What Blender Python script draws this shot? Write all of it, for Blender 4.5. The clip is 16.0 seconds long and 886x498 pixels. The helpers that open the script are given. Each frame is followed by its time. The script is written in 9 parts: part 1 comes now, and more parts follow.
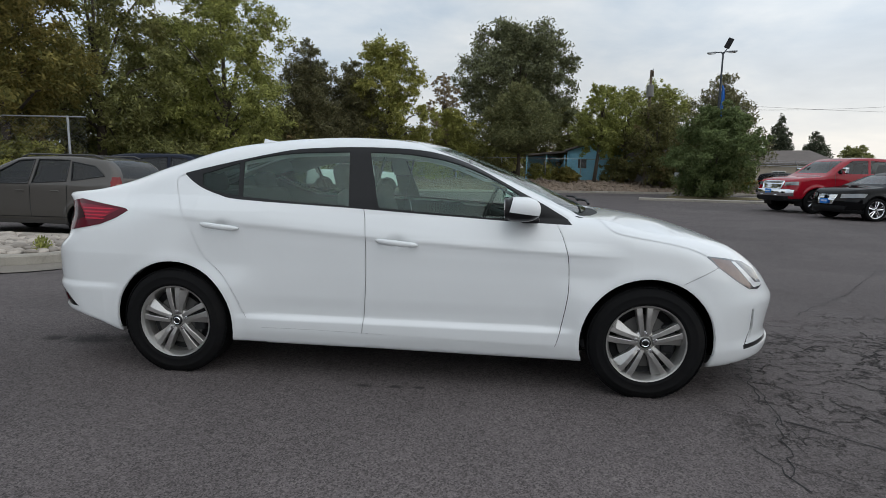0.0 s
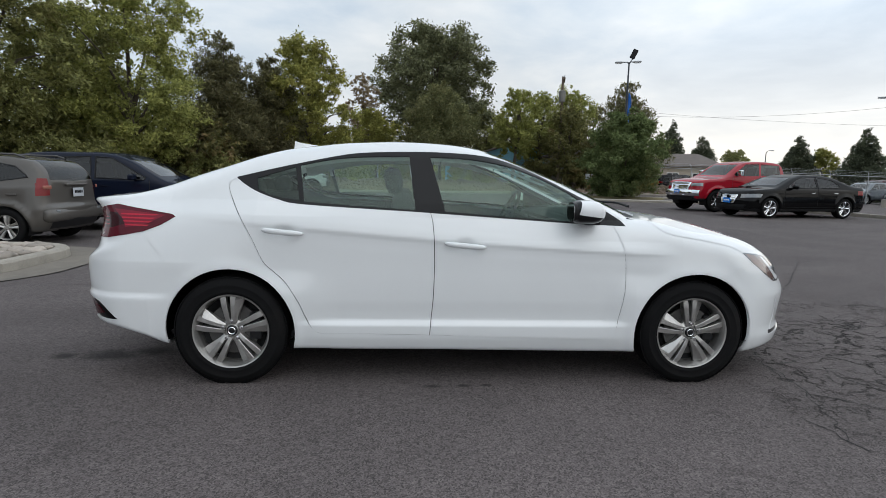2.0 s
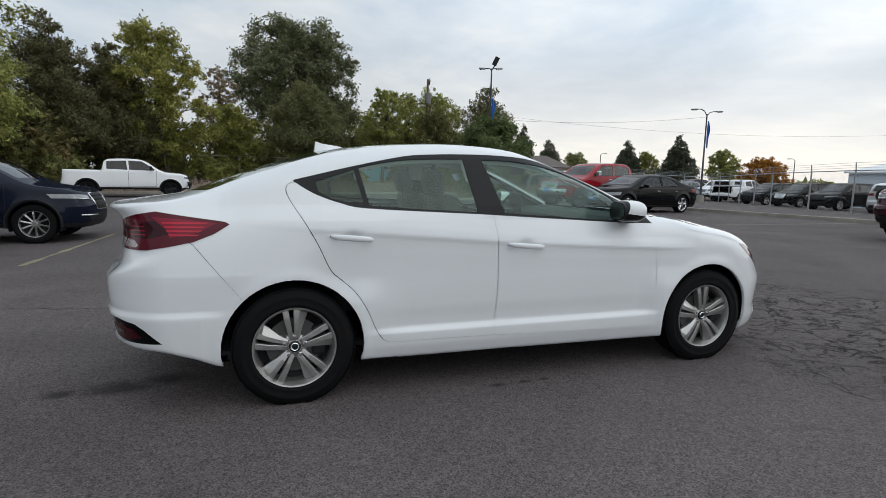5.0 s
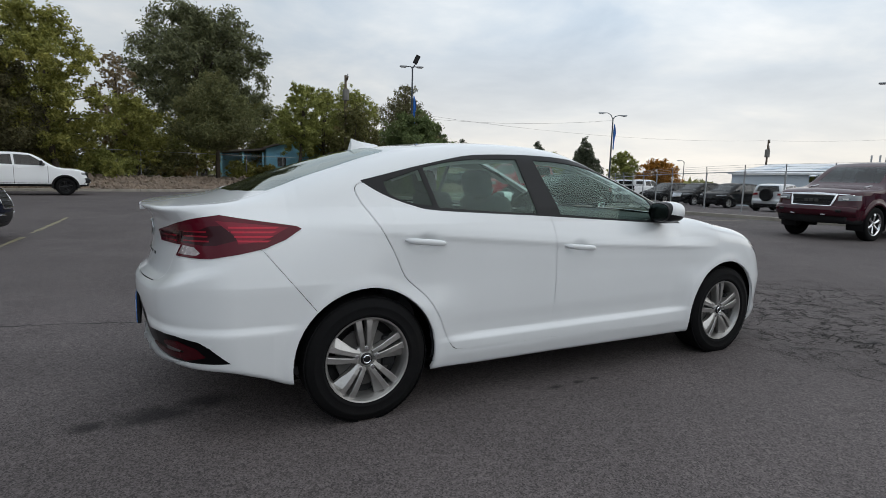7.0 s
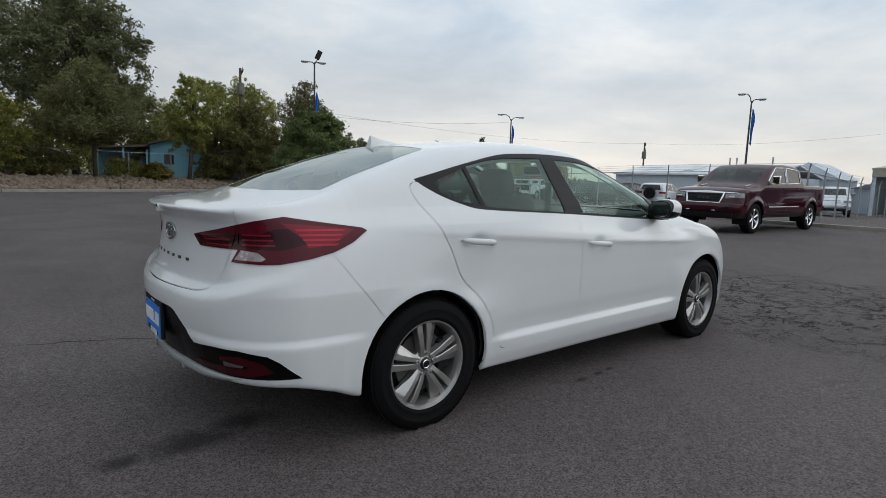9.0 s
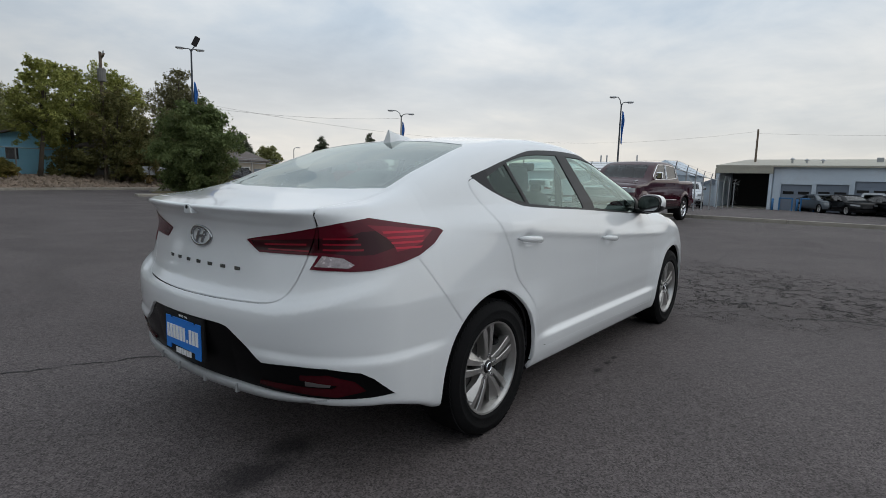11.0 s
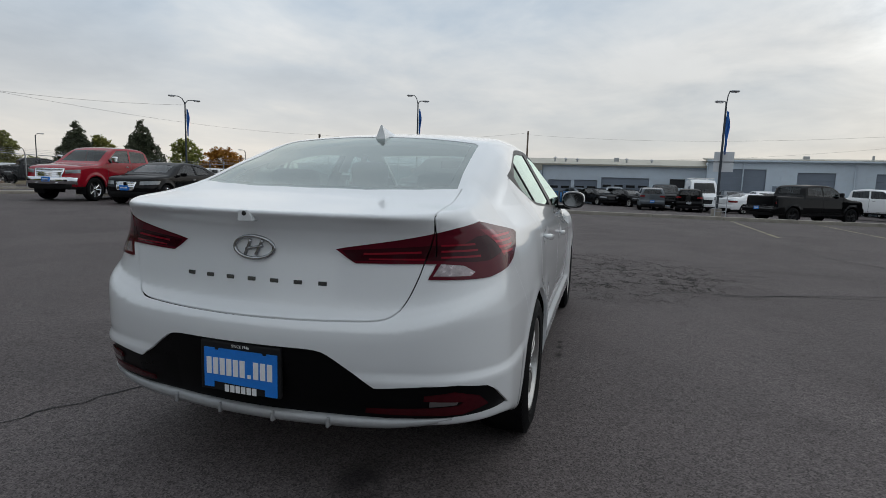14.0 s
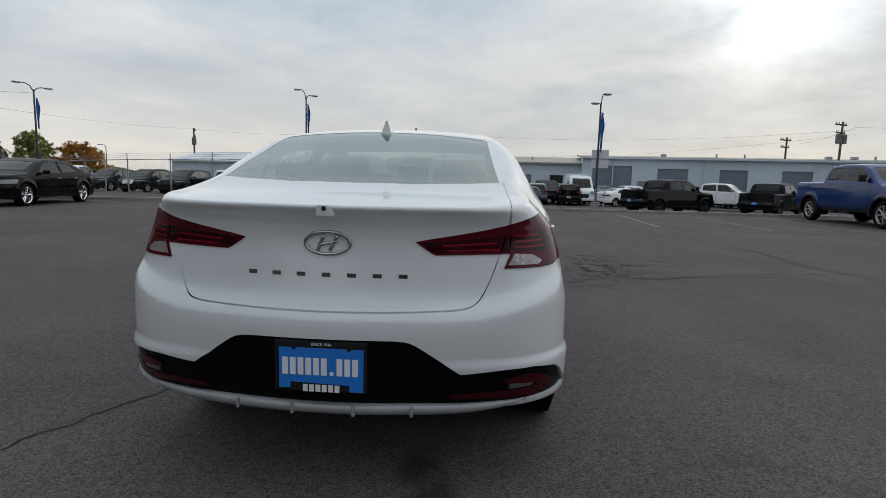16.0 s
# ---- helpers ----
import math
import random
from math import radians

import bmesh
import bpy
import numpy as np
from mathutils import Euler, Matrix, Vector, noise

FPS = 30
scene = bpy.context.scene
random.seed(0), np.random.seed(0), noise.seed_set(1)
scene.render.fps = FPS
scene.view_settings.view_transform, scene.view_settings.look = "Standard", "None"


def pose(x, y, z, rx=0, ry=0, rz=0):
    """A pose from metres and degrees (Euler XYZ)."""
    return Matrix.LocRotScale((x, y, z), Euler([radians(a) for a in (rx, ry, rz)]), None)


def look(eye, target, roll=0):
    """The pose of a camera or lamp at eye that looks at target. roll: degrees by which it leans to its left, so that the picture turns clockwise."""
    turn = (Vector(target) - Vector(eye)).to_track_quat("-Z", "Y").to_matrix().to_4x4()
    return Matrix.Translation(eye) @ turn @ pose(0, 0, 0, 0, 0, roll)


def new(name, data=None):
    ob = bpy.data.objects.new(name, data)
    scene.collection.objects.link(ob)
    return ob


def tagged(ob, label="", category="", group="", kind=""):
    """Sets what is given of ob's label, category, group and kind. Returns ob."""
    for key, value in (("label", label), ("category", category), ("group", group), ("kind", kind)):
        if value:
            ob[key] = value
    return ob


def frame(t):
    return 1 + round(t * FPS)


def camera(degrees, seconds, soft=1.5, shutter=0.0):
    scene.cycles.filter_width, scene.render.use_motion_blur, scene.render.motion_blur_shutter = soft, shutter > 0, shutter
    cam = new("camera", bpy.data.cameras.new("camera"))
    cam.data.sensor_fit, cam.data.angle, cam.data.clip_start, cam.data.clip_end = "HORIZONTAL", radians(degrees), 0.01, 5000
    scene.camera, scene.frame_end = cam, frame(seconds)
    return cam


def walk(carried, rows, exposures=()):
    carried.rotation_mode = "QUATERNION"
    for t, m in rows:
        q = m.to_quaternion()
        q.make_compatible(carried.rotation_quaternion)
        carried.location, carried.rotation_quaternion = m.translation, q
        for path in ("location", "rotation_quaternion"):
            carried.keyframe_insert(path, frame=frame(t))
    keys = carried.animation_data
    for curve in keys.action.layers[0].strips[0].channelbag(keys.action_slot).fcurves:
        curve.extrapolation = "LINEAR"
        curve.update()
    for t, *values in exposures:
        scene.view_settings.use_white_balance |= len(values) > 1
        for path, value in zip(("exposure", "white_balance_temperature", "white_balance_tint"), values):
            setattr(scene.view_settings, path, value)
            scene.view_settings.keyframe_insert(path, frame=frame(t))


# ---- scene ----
cam = camera(78.5, 16.0, 0.6)
PATH = [
    (0, (0.526, -3.808, 1.213), (0.329, -1.837, 0.931), 1.1),
    (0.5, (0.283, -3.828, 1.201), (0.164, -1.851, 0.924), 1.1),
    (1, (0.065, -3.851, 1.221), (0.034, -1.87, 0.941), 1.3),
    (1.5, (-0.155, -3.897, 1.222), (-0.107, -1.917, 0.943), 1.4),
    (2, (-0.354, -3.92, 1.22), (-0.225, -1.943, 0.946), 1.3),
    (2.5, (-0.587, -3.89, 1.21), (-0.38, -1.92, 0.938), 1.2),
    (3, (-0.815, -3.85, 1.224), (-0.533, -1.889, 0.95), 1.4),
    (3.5, (-1.012, -3.843, 1.225), (-0.655, -1.894, 0.954), 1.4),
    (4, (-1.187, -3.846, 1.221), (-0.751, -1.912, 0.956), 1.4),
    (4.5, (-1.351, -3.805, 1.216), (-0.814, -1.896, 0.954), 1.3),
    (5, (-1.518, -3.712, 1.208), (-0.875, -1.836, 0.946), 1.2),
    (7.5, (-2.435, -3.159, 1.199), (-1.414, -1.459, 0.939), 1.7),
    (8, (-2.596, -3.042, 1.195), (-1.494, -1.393, 0.937), 1.7),
    (8.5, (-2.751, -2.952, 1.192), (-1.574, -1.355, 0.939), 1.7),
    (9, (-2.885, -2.813, 1.178), (-1.622, -1.283, 0.925), 1.7),
    (11.5, (-3.483, -1.989, 1.157), (-1.85, -0.862, 0.9), 1.5),
    (12, (-3.567, -1.81, 1.153), (-1.863, -0.796, 0.894), 1.5),
    (12.5, (-3.658, -1.636, 1.149), (-1.888, -0.739, 0.892), 1.7),
    (13, (-3.744, -1.473, 1.157), (-1.92, -0.695, 0.898), 1.9),
    (13.5, (-3.791, -1.304, 1.153), (-1.923, -0.638, 0.898), 1.9),
    (14, (-3.838, -1.131, 1.151), (-1.932, -0.581, 0.898), 1.8),
    (14.5, (-3.885, -0.969, 1.15), (-1.943, -0.559, 0.897), 1.7),
    (15, (-3.957, -0.798, 1.146), (-1.994, -0.504, 0.896), 1.6),
    (15.5, (-4.013, -0.644, 1.139), (-2.039, -0.435, 0.891), 1.6),
    (16, (-4.037, -0.517, 1.124), (-2.058, -0.378, 0.871), 1.5),
]
walk(cam, [(t, look(eye, target, roll)) for t, eye, target, roll in PATH], [(0, 0.60), (0.5, 0.82), (1, 0.80), (2.5, 0.74), (4, 0.62), (5, 0.60), (8, 0.44), (12, 0.28), (16, 0.16)])

# ---- sky and sun ----
SUN = Vector((0.84, -0.42, 0.31)).normalized()


def link(tree, a, b):
    tree.links.new(a, b)


def node(tree, kind, **values):
    n = tree.nodes.new(kind)
    for key, value in values.items():
        if key in n.inputs:
            n.inputs[key].default_value = value
    return n


def maths(tree, op, a, b=None, c=None, clamp=False):
    n = tree.nodes.new("ShaderNodeMath")
    n.operation, n.use_clamp = op, clamp
    for i, v in enumerate((a, b, c)):
        if v is None:
            continue
        if isinstance(v, (int, float)):
            n.inputs[i].default_value = v
        else:
            link(tree, v, n.inputs[i])
    return n.outputs[0]


def ramp(tree, fac, *stops):
    n = tree.nodes.new("ShaderNodeValToRGB")
    while len(n.color_ramp.elements) < len(stops):
        n.color_ramp.elements.new(0.5)
    for e, (p, c) in zip(n.color_ramp.elements, stops):
        e.position = p
        e.color = (*c, 1) if isinstance(c, tuple) else (c, c, c, 1)
    link(tree, fac, n.inputs[0])
    return n.outputs[0]


def blend(tree, fac, a, b, how="MIX"):
    n = tree.nodes.new("ShaderNodeMix")
    n.data_type, n.blend_type = "RGBA", how
    for slot, v in ((0, fac), (6, a), (7, b)):
        if isinstance(v, (int, float)):
            n.inputs[slot].default_value = v
        elif isinstance(v, tuple):
            n.inputs[slot].default_value = (*v, 1)
        else:
            link(tree, v, n.inputs[slot])
    return n.outputs[2]


def noise_of(tree, vector, scale, detail=4.0, rough=0.55, distort=0.0):
    n = node(tree, "ShaderNodeTexNoise", Scale=scale, Detail=detail, Roughness=rough, Distortion=distort)
    if vector is not None:
        link(tree, vector, n.inputs["Vector"])
    return n.outputs["Fac"]


def build_world():
    world = bpy.data.worlds.new("sky")
    scene.world = world
    world.use_nodes = True
    t = world.node_tree
    t.nodes.clear()
    out = t.nodes.new("ShaderNodeOutputWorld")
    back = t.nodes.new("ShaderNodeBackground")
    sky = t.nodes.new("ShaderNodeTexSky")
    sky.sky_type, sky.sun_disc = "NISHITA", False
    sky.sun_elevation = math.asin(SUN.z)
    sky.sun_rotation = math.atan2(SUN.x, SUN.y)
    coord = t.nodes.new("ShaderNodeTexCoord").outputs["Generated"]
    parts = t.nodes.new("ShaderNodeSeparateXYZ")
    link(t, coord, parts.inputs[0])
    up = maths(t, "MAXIMUM", parts.outputs[2], 0.0)
    # flat cloud deck: directions laid on a plane overhead
    deep = maths(t, "ADD", up, 0.16)
    flat = t.nodes.new("ShaderNodeCombineXYZ")
    link(t, maths(t, "DIVIDE", parts.outputs[0], deep), flat.inputs[0])
    link(t, maths(t, "DIVIDE", parts.outputs[1], deep), flat.inputs[1])
    big = noise_of(t, flat.outputs[0], 0.55, 5.0, 0.55, 0.4)
    small = noise_of(t, flat.outputs[0], 1.5, 8.0, 0.6, 0.3)
    cloud = maths(t, "ADD", maths(t, "MULTIPLY", big, 0.66), maths(t, "MULTIPLY", small, 0.34))
    tone = ramp(t, cloud, (0.36, (0.39, 0.465, 0.550)), (0.46, (0.490, 0.562, 0.638)), (0.53, (0.595, 0.645, 0.690)), (0.62, (0.74, 0.760, 0.770)))
    # the cloud breaks in a warm band low in the north-east
    east = t.nodes.new("ShaderNodeVectorMath")
    east.operation = "DOT_PRODUCT"
    link(t, coord, east.inputs[0])
    east.inputs[1].default_value = (0.70, 0.71, 0.0)
    warm = ramp(t, east.outputs["Value"], (0.45, 0.0), (0.90, 1.0))
    low = blend(t, warm, (0.60, 0.64, 0.675), (0.86, 0.785, 0.69))
    tone = blend(t, ramp(t, up, (0.02, 0.65), (0.26, 0.0)), tone, low)
    # an overcast sky is about three times as bright overhead as at its rim
    gain = ramp(t, up, (0.0, 0.345), (0.18, 0.355), (0.36, 0.40), (0.65, 0.46), (1.0, 0.50))
    tone = blend(t, 1.0, tone, gain, "MULTIPLY")
    # the cloud is thinner on the sun's side
    toward = t.nodes.new("ShaderNodeVectorMath")
    toward.operation = "DOT_PRODUCT"
    link(t, coord, toward.inputs[0])
    toward.inputs[1].default_value = Vector((SUN.x, SUN.y, 0)).normalized()
    tone = blend(t, 1.0, tone, ramp(t, maths(t, "ADD", maths(t, "MULTIPLY", toward.outputs["Value"], 0.5), 0.5), (0.0, 0.72), (0.14, 0.68), (0.30, 0.62), (0.5, 0.78), (0.72, 0.84), (0.9, 0.76), (1.0, 0.62)), "MULTIPLY")
    # the veiled sun
    dot = t.nodes.new("ShaderNodeVectorMath")
    dot.operation = "DOT_PRODUCT"
    link(t, coord, dot.inputs[0])
    dot.inputs[1].default_value = SUN
    near = maths(t, "MAXIMUM", dot.outputs["Value"], 0.0)
    glow = maths(t, "ADD", maths(t, "MULTIPLY", maths(t, "POWER", near, 200.0), 0.42), maths(t, "MULTIPLY", maths(t, "POWER", near, 8.0), 0.03))
    veil = maths(t, "MULTIPLY", glow, maths(t, "ADD", maths(t, "MULTIPLY", small, 2.6), -0.55, clamp=True))
    veil_colour = t.nodes.new("ShaderNodeCombineXYZ")
    for i, k in enumerate((0.95, 1.0, 1.02)):
        link(t, maths(t, "MULTIPLY", veil, k), veil_colour.inputs[i])
    tone = blend(t, 1.0, tone, veil_colour.outputs[0], "ADD")
    clear = blend(t, 1.0, sky.outputs[0], (0.03, 0.03, 0.03), "MULTIPLY")
    tone = blend(t, 0.94, clear, tone)
    link(t, tone, back.inputs[0])
    back.inputs[1].default_value = 3.1
    link(t, back.outputs[0], out.inputs[0])

    lamp = bpy.data.lights.new("sun", "SUN")
    lamp.energy, lamp.angle, lamp.color = 0.5, radians(160), (1.0, 0.95, 0.88)
    ob = new("sun", lamp)
    ob.rotation_euler = (-SUN).to_track_quat("-Z", "Y").to_euler()


build_world()

# ---- materials ----
MATS = {}


def material(name, colour, rough=0.6, metal=0.0, vary=0.12, grain=(3.0, 60.0), bump=0.0, coat=0.0, spec=0.5, emit=None, alpha=None, random_tone=0.0, dirt=None, bump_scale=None):
    """A plain surface with variation at two scales. vary: how far the colour wanders; grain: coarse and fine scale a metre."""
    if name in MATS:
        return MATS[name]
    m = bpy.data.materials.new(name)
    m.use_nodes = True
    t = m.node_tree
    p = t.nodes["Principled BSDF"]
    p.inputs["Roughness"].default_value = rough
    p.inputs["Metallic"].default_value = metal
    p.inputs["Coat Weight"].default_value = coat
    p.inputs["Coat Roughness"].default_value = 0.04
    p.inputs["Specular IOR Level"].default_value = spec
    coord = t.nodes.new("ShaderNodeTexCoord").outputs["Object"]
    coarse = noise_of(t, coord, grain[0], 5.0, 0.6)
    fine = noise_of(t, coord, grain[1], 3.0, 0.6)
    mix = maths(t, "ADD", maths(t, "MULTIPLY", coarse, 0.6), maths(t, "MULTIPLY", fine, 0.4))
    lo = tuple(c * (1 - vary) for c in colour)
    hi = tuple(min(c * (1 + vary), 1) for c in colour)
    tone = ramp(t, mix, (0.3, lo), (0.7, hi))
    if random_tone:
        info = t.nodes.new("ShaderNodeObjectInfo").outputs["Random"]
        gain = maths(t, "ADD", maths(t, "MULTIPLY", info, 2 * random_tone), 1 - random_tone)
        grey = t.nodes.new("ShaderNodeCombineXYZ")
        for i in range(3):
            link(t, gain, grey.inputs[i])
        tone = blend(t, 1.0, tone, grey.outputs[0], "MULTIPLY")
    if dirt:
        spots = ramp(t, noise_of(t, coord, dirt[1], 6.0, 0.7, 0.5), (0.5, 0.0), (0.72, 1.0))
        tone = blend(t, maths(t, "MULTIPLY", spots, dirt[2]), tone, dirt[0])
    link(t, tone, p.inputs["Base Color"])
    link(t, ramp(t, mix, (0.25, max(rough - 0.06, 0.02)), (0.75, min(rough + 0.06, 1.0))), p.inputs["Roughness"])
    if bump:
        b = node(t, "ShaderNodeBump", Strength=bump, Distance=0.01)
        link(t, noise_of(t, coord, bump_scale or grain[1], 4.0, 0.6), b.inputs["Height"])
        link(t, b.outputs[0], p.inputs["Normal"])
    if emit:
        p.inputs["Emission Color"].default_value = (*emit, 1)
        p.inputs["Emission Strength"].default_value = 1.0
    MATS[name] = m
    return m


def paint(name, colour, rough=0.32, metal=0.0, coat=1.0):
    """Car paint: a coloured coat under clear lacquer."""
    m = material(name, colour, rough, metal, 0.03, (1.2, 900.0), coat=coat, spec=0.15)
    return m


def glass(name, tint, ior=1.45, gain=1.5, mirror=(1, 1, 1)):
    """Thin tinted pane: most light passes, the rest is mirrored."""
    if name in MATS:
        return MATS[name]
    m = bpy.data.materials.new(name)
    m.use_nodes = True
    t = m.node_tree
    t.nodes.clear()
    out = t.nodes.new("ShaderNodeOutputMaterial")
    clear = t.nodes.new("ShaderNodeBsdfTransparent")
    clear.inputs[0].default_value = (*tint, 1)
    shine = t.nodes.new("ShaderNodeBsdfGlossy")
    shine.inputs["Roughness"].default_value = 0.01
    shine.inputs["Color"].default_value = (*mirror, 1)
    edge = t.nodes.new("ShaderNodeLayerWeight")
    f0 = ((ior - 1) / (ior + 1)) ** 2
    fres = maths(t, "ADD", maths(t, "MULTIPLY", maths(t, "POWER", edge.outputs["Facing"], 5.0), 1 - f0), f0)
    mix = t.nodes.new("ShaderNodeMixShader")
    link(t, maths(t, "ADD", maths(t, "MULTIPLY", fres, gain), 0.01, clamp=True), mix.inputs[0])
    link(t, clear.outputs[0], mix.inputs[1])
    link(t, shine.outputs[0], mix.inputs[2])
    link(t, mix.outputs[0], out.inputs[0])
    MATS[name] = m
    return m


WHITE_PAINT = paint("white pearl paint", (0.70, 0.715, 0.725), rough=0.35)
GAP = material("panel gap", (0.015, 0.015, 0.016), 0.8)
GLOSS_BLACK = material("gloss black trim", (0.008, 0.008, 0.009), 0.3, spec=0.2, coat=0.35)
SATIN_TRIM = material("satin black trim", (0.010, 0.010, 0.011), 0.45, spec=0.22)
BLACK_PLASTIC = material("grained black plastic", (0.010, 0.010, 0.011), 0.6, spec=0.25, bump=0.05, grain=(6, 500))
RUBBER = material("tyre rubber", (0.0075, 0.0075, 0.008), 0.8, vary=0.25, grain=(9, 120), bump=0.15, spec=0.1, dirt=((0.02, 0.018, 0.016), 6.0, 0.3))
ALLOY = material("machined silver alloy", (0.46, 0.45, 0.435), 0.31, 0.8, vary=0.05, grain=(10, 300), dirt=((0.24, 0.23, 0.22), 26.0, 0.3))
ALLOY_DARK = material("dark wheel barrel", (0.014, 0.014, 0.0145), 0.6, 0.2)
STEEL = material("brake disc steel", (0.10, 0.097, 0.094), 0.5, 0.8, vary=0.2, grain=(15, 200))
CHROME = material("chrome", (0.75, 0.76, 0.78), 0.06, 1.0, vary=0.02)
BADGE = material("dulled badge chrome", (0.42, 0.43, 0.44), 0.14, 1.0, vary=0.05)
RED_LENS = material("dark red lamp lens", (0.080, 0.003, 0.010), 0.15, spec=0.1, coat=0.35, vary=0.1)
RED_DEEP = material("deep red lamp core", (0.028, 0.0018, 0.0045), 0.2, spec=0.1, coat=0.35, vary=0.1)
RED_BRIGHT = material("bright red lamp strip", (0.42, 0.010, 0.030), 0.2, spec=0.1, coat=0.4, vary=0.1)
CLEAR_LENS = material("ribbed clear lens", (0.33, 0.285, 0.29), 0.25, 0.3, coat=0.6, vary=0.4, grain=(35, 60), bump=0.2, bump_scale=60)
CABIN_DARK = material("charcoal cabin trim", (0.03, 0.03, 0.032), 0.75, grain=(5, 400), bump=0.05)
CABIN_GREY = material("grey cabin cloth", (0.040, 0.040, 0.043), 0.9, grain=(6, 500), bump=0.1)
HEADLINER = material("light grey headliner", (0.42, 0.42, 0.41), 0.95)
GLASS_CLEAR = glass("green tinted glass", (0.72, 0.88, 0.81), gain=1.5, mirror=(0.84, 1.0, 0.93))
GLASS_TINT = glass("dark tinted glass", (0.34, 0.41, 0.38), gain=0.8, mirror=(0.84, 1.0, 0.93))
GLASS_PALE = glass("windscreen glass", (0.66, 0.76, 0.72), gain=0.8)
BLUE_SIGN = material("bright blue plate", (0.012, 0.19, 0.66), 0.4)
WHITE_SIGN = material("white lettering", (0.8, 0.8, 0.8), 0.5)

# ---- smooth shapes: a body is the soft meeting of side, top, ends and underside ----
def curve(*pairs):
    """A smooth function through (place, value) pairs, flat past its ends."""
    px = np.array([p[0] for p in pairs], float)
    py = np.array([p[1] for p in pairs], float)
    step = np.diff(px)
    slope = np.diff(py) / step
    m = np.zeros(len(px))
    same = slope[1:] * slope[:-1] > 0
    weight_a, weight_b = 2 * step[1:] + step[:-1], step[1:] + 2 * step[:-1]
    with np.errstate(divide="ignore", invalid="ignore"):
        inner = (weight_a + weight_b) / (weight_a / slope[:-1] + weight_b / slope[1:])
    m[1:-1] = np.where(same, inner, 0.0)
    m[0], m[-1] = slope[0], slope[-1]
    dense = np.linspace(px[0], px[-1], 1500)
    i = np.clip(np.searchsorted(px, dense, side="right") - 1, 0, len(step) - 1)
    u = (dense - px[i]) / step[i]
    value = (py[i] * (1 + 2 * u) * (1 - u) ** 2 + m[i] * step[i] * u * (1 - u) ** 2
             + py[i + 1] * u * u * (3 - 2 * u) + m[i + 1] * step[i] * u * u * (u - 1))
    return lambda q: np.interp(q, dense, value)


def smax(a, b, k):
    h = np.maximum(k - np.abs(a - b), 0) / k
    return np.maximum(a, b) + h * h * k * 0.25


# the white saloon: forward is +x, up is +z, the ground is z = 0
roof_line = curve((-2.450, 1.020), (-2.330, 1.030), (-2.150, 1.056), (-1.980, 1.082), (-1.860, 1.119), (-1.670, 1.199), (-1.500, 1.256),
                  (-1.260, 1.332), (-1.100, 1.369), (-0.900, 1.396), (-0.700, 1.417), (-0.380, 1.430), (-0.150, 1.423), (0.060, 1.402),
                  (0.280, 1.345), (0.505, 1.262), (0.710, 1.180), (0.910, 1.092), (1.065, 1.022), (1.130, 0.992), (1.200, 0.988),
                  (1.420, 0.962), (1.600, 0.925), (1.760, 0.878), (1.880, 0.828), (1.980, 0.768), (2.080, 0.690), (2.200, 0.560), (2.400, 0.300))
bow = curve((-2.4, 0.02), (-2.1, 0.0), (-1.9, -0.1), (-1.6, -0.22), (-1.1, -0.12), (-0.6, 0.0), (0.0, 0.2), (0.3, 0.3), (1.0, 0.3), (1.2, 0.12), (1.5, 0.0), (2.2, -0.1))
camber = curve((-2.4, 0.03), (-1.9, 0.04), (-1.2, 0.07), (-0.5, 0.09), (0.1, 0.07), (1.0, 0.03), (1.4, 0.10), (2.2, 0.08))
plan = curve((-2.5, 0.70), (-2.2, 0.80), (-1.95, 0.852), (-1.67, 0.872), (-1.35, 0.892), (-0.7, 0.895), (0.0, 0.893), (0.8, 0.895), (1.35, 0.894),
             (1.7, 0.872), (1.95, 0.80), (2.15, 0.70), (2.4, 0.5))
tuck = curve((0.10, 0.075), (0.17, 0.05), (0.23, 0.026), (0.29, 0.010), (0.345, 0.008), (0.385, 0.031), (0.42, 0.029), (0.50, 0.0215), (0.60, 0.0205), (0.70, 0.0225), (0.77, 0.0232), (0.82, 0.0243),
             (0.845, 0.0240), (0.872, 0.0202), (0.90, 0.026), (0.95, 0.045), (1.0, 0.068), (1.1, 0.125), (1.2, 0.186), (1.3, 0.246), (1.4, 0.312), (1.5, 0.39))
tuck_plain = curve((0.10, 0.075), (0.17, 0.05), (0.23, 0.026), (0.29, 0.012), (0.385, 0.004), (0.5, 0.0), (0.66, 0.002), (0.74, 0.008), (0.83, 0.018),
                   (0.90, 0.030), (0.95, 0.045), (1.0, 0.068), (1.1, 0.125), (1.2, 0.186), (1.3, 0.246), (1.4, 0.312), (1.5, 0.39))
rear_tuck = curve((0.7, 0.0), (0.86, 0.016), (0.96, 0.03), (1.05, 0.055), (1.2, 0.04), (1.4, 0.0))
tail_line = curve((0.15, -2.144), (0.25, -2.219), (0.30, -2.284), (0.36, -2.301), (0.45, -2.324), (0.56, -2.342), (0.62, -2.345), (0.655, -2.342), (0.672, -2.332), (0.70, -2.304), (0.725, -2.282),
                  (0.80, -2.262), (0.912, -2.246), (0.965, -2.256), (1.00, -2.282), (1.025, -2.309), (1.1, -2.324))
nose_line = curve((0.15, 2.16), (0.22, 2.24), (0.27, 2.25), (0.34, 2.225), (0.42, 2.235), (0.52, 2.25), (0.60, 2.215), (0.70, 2.16), (0.78, 2.09), (0.9, 1.95))
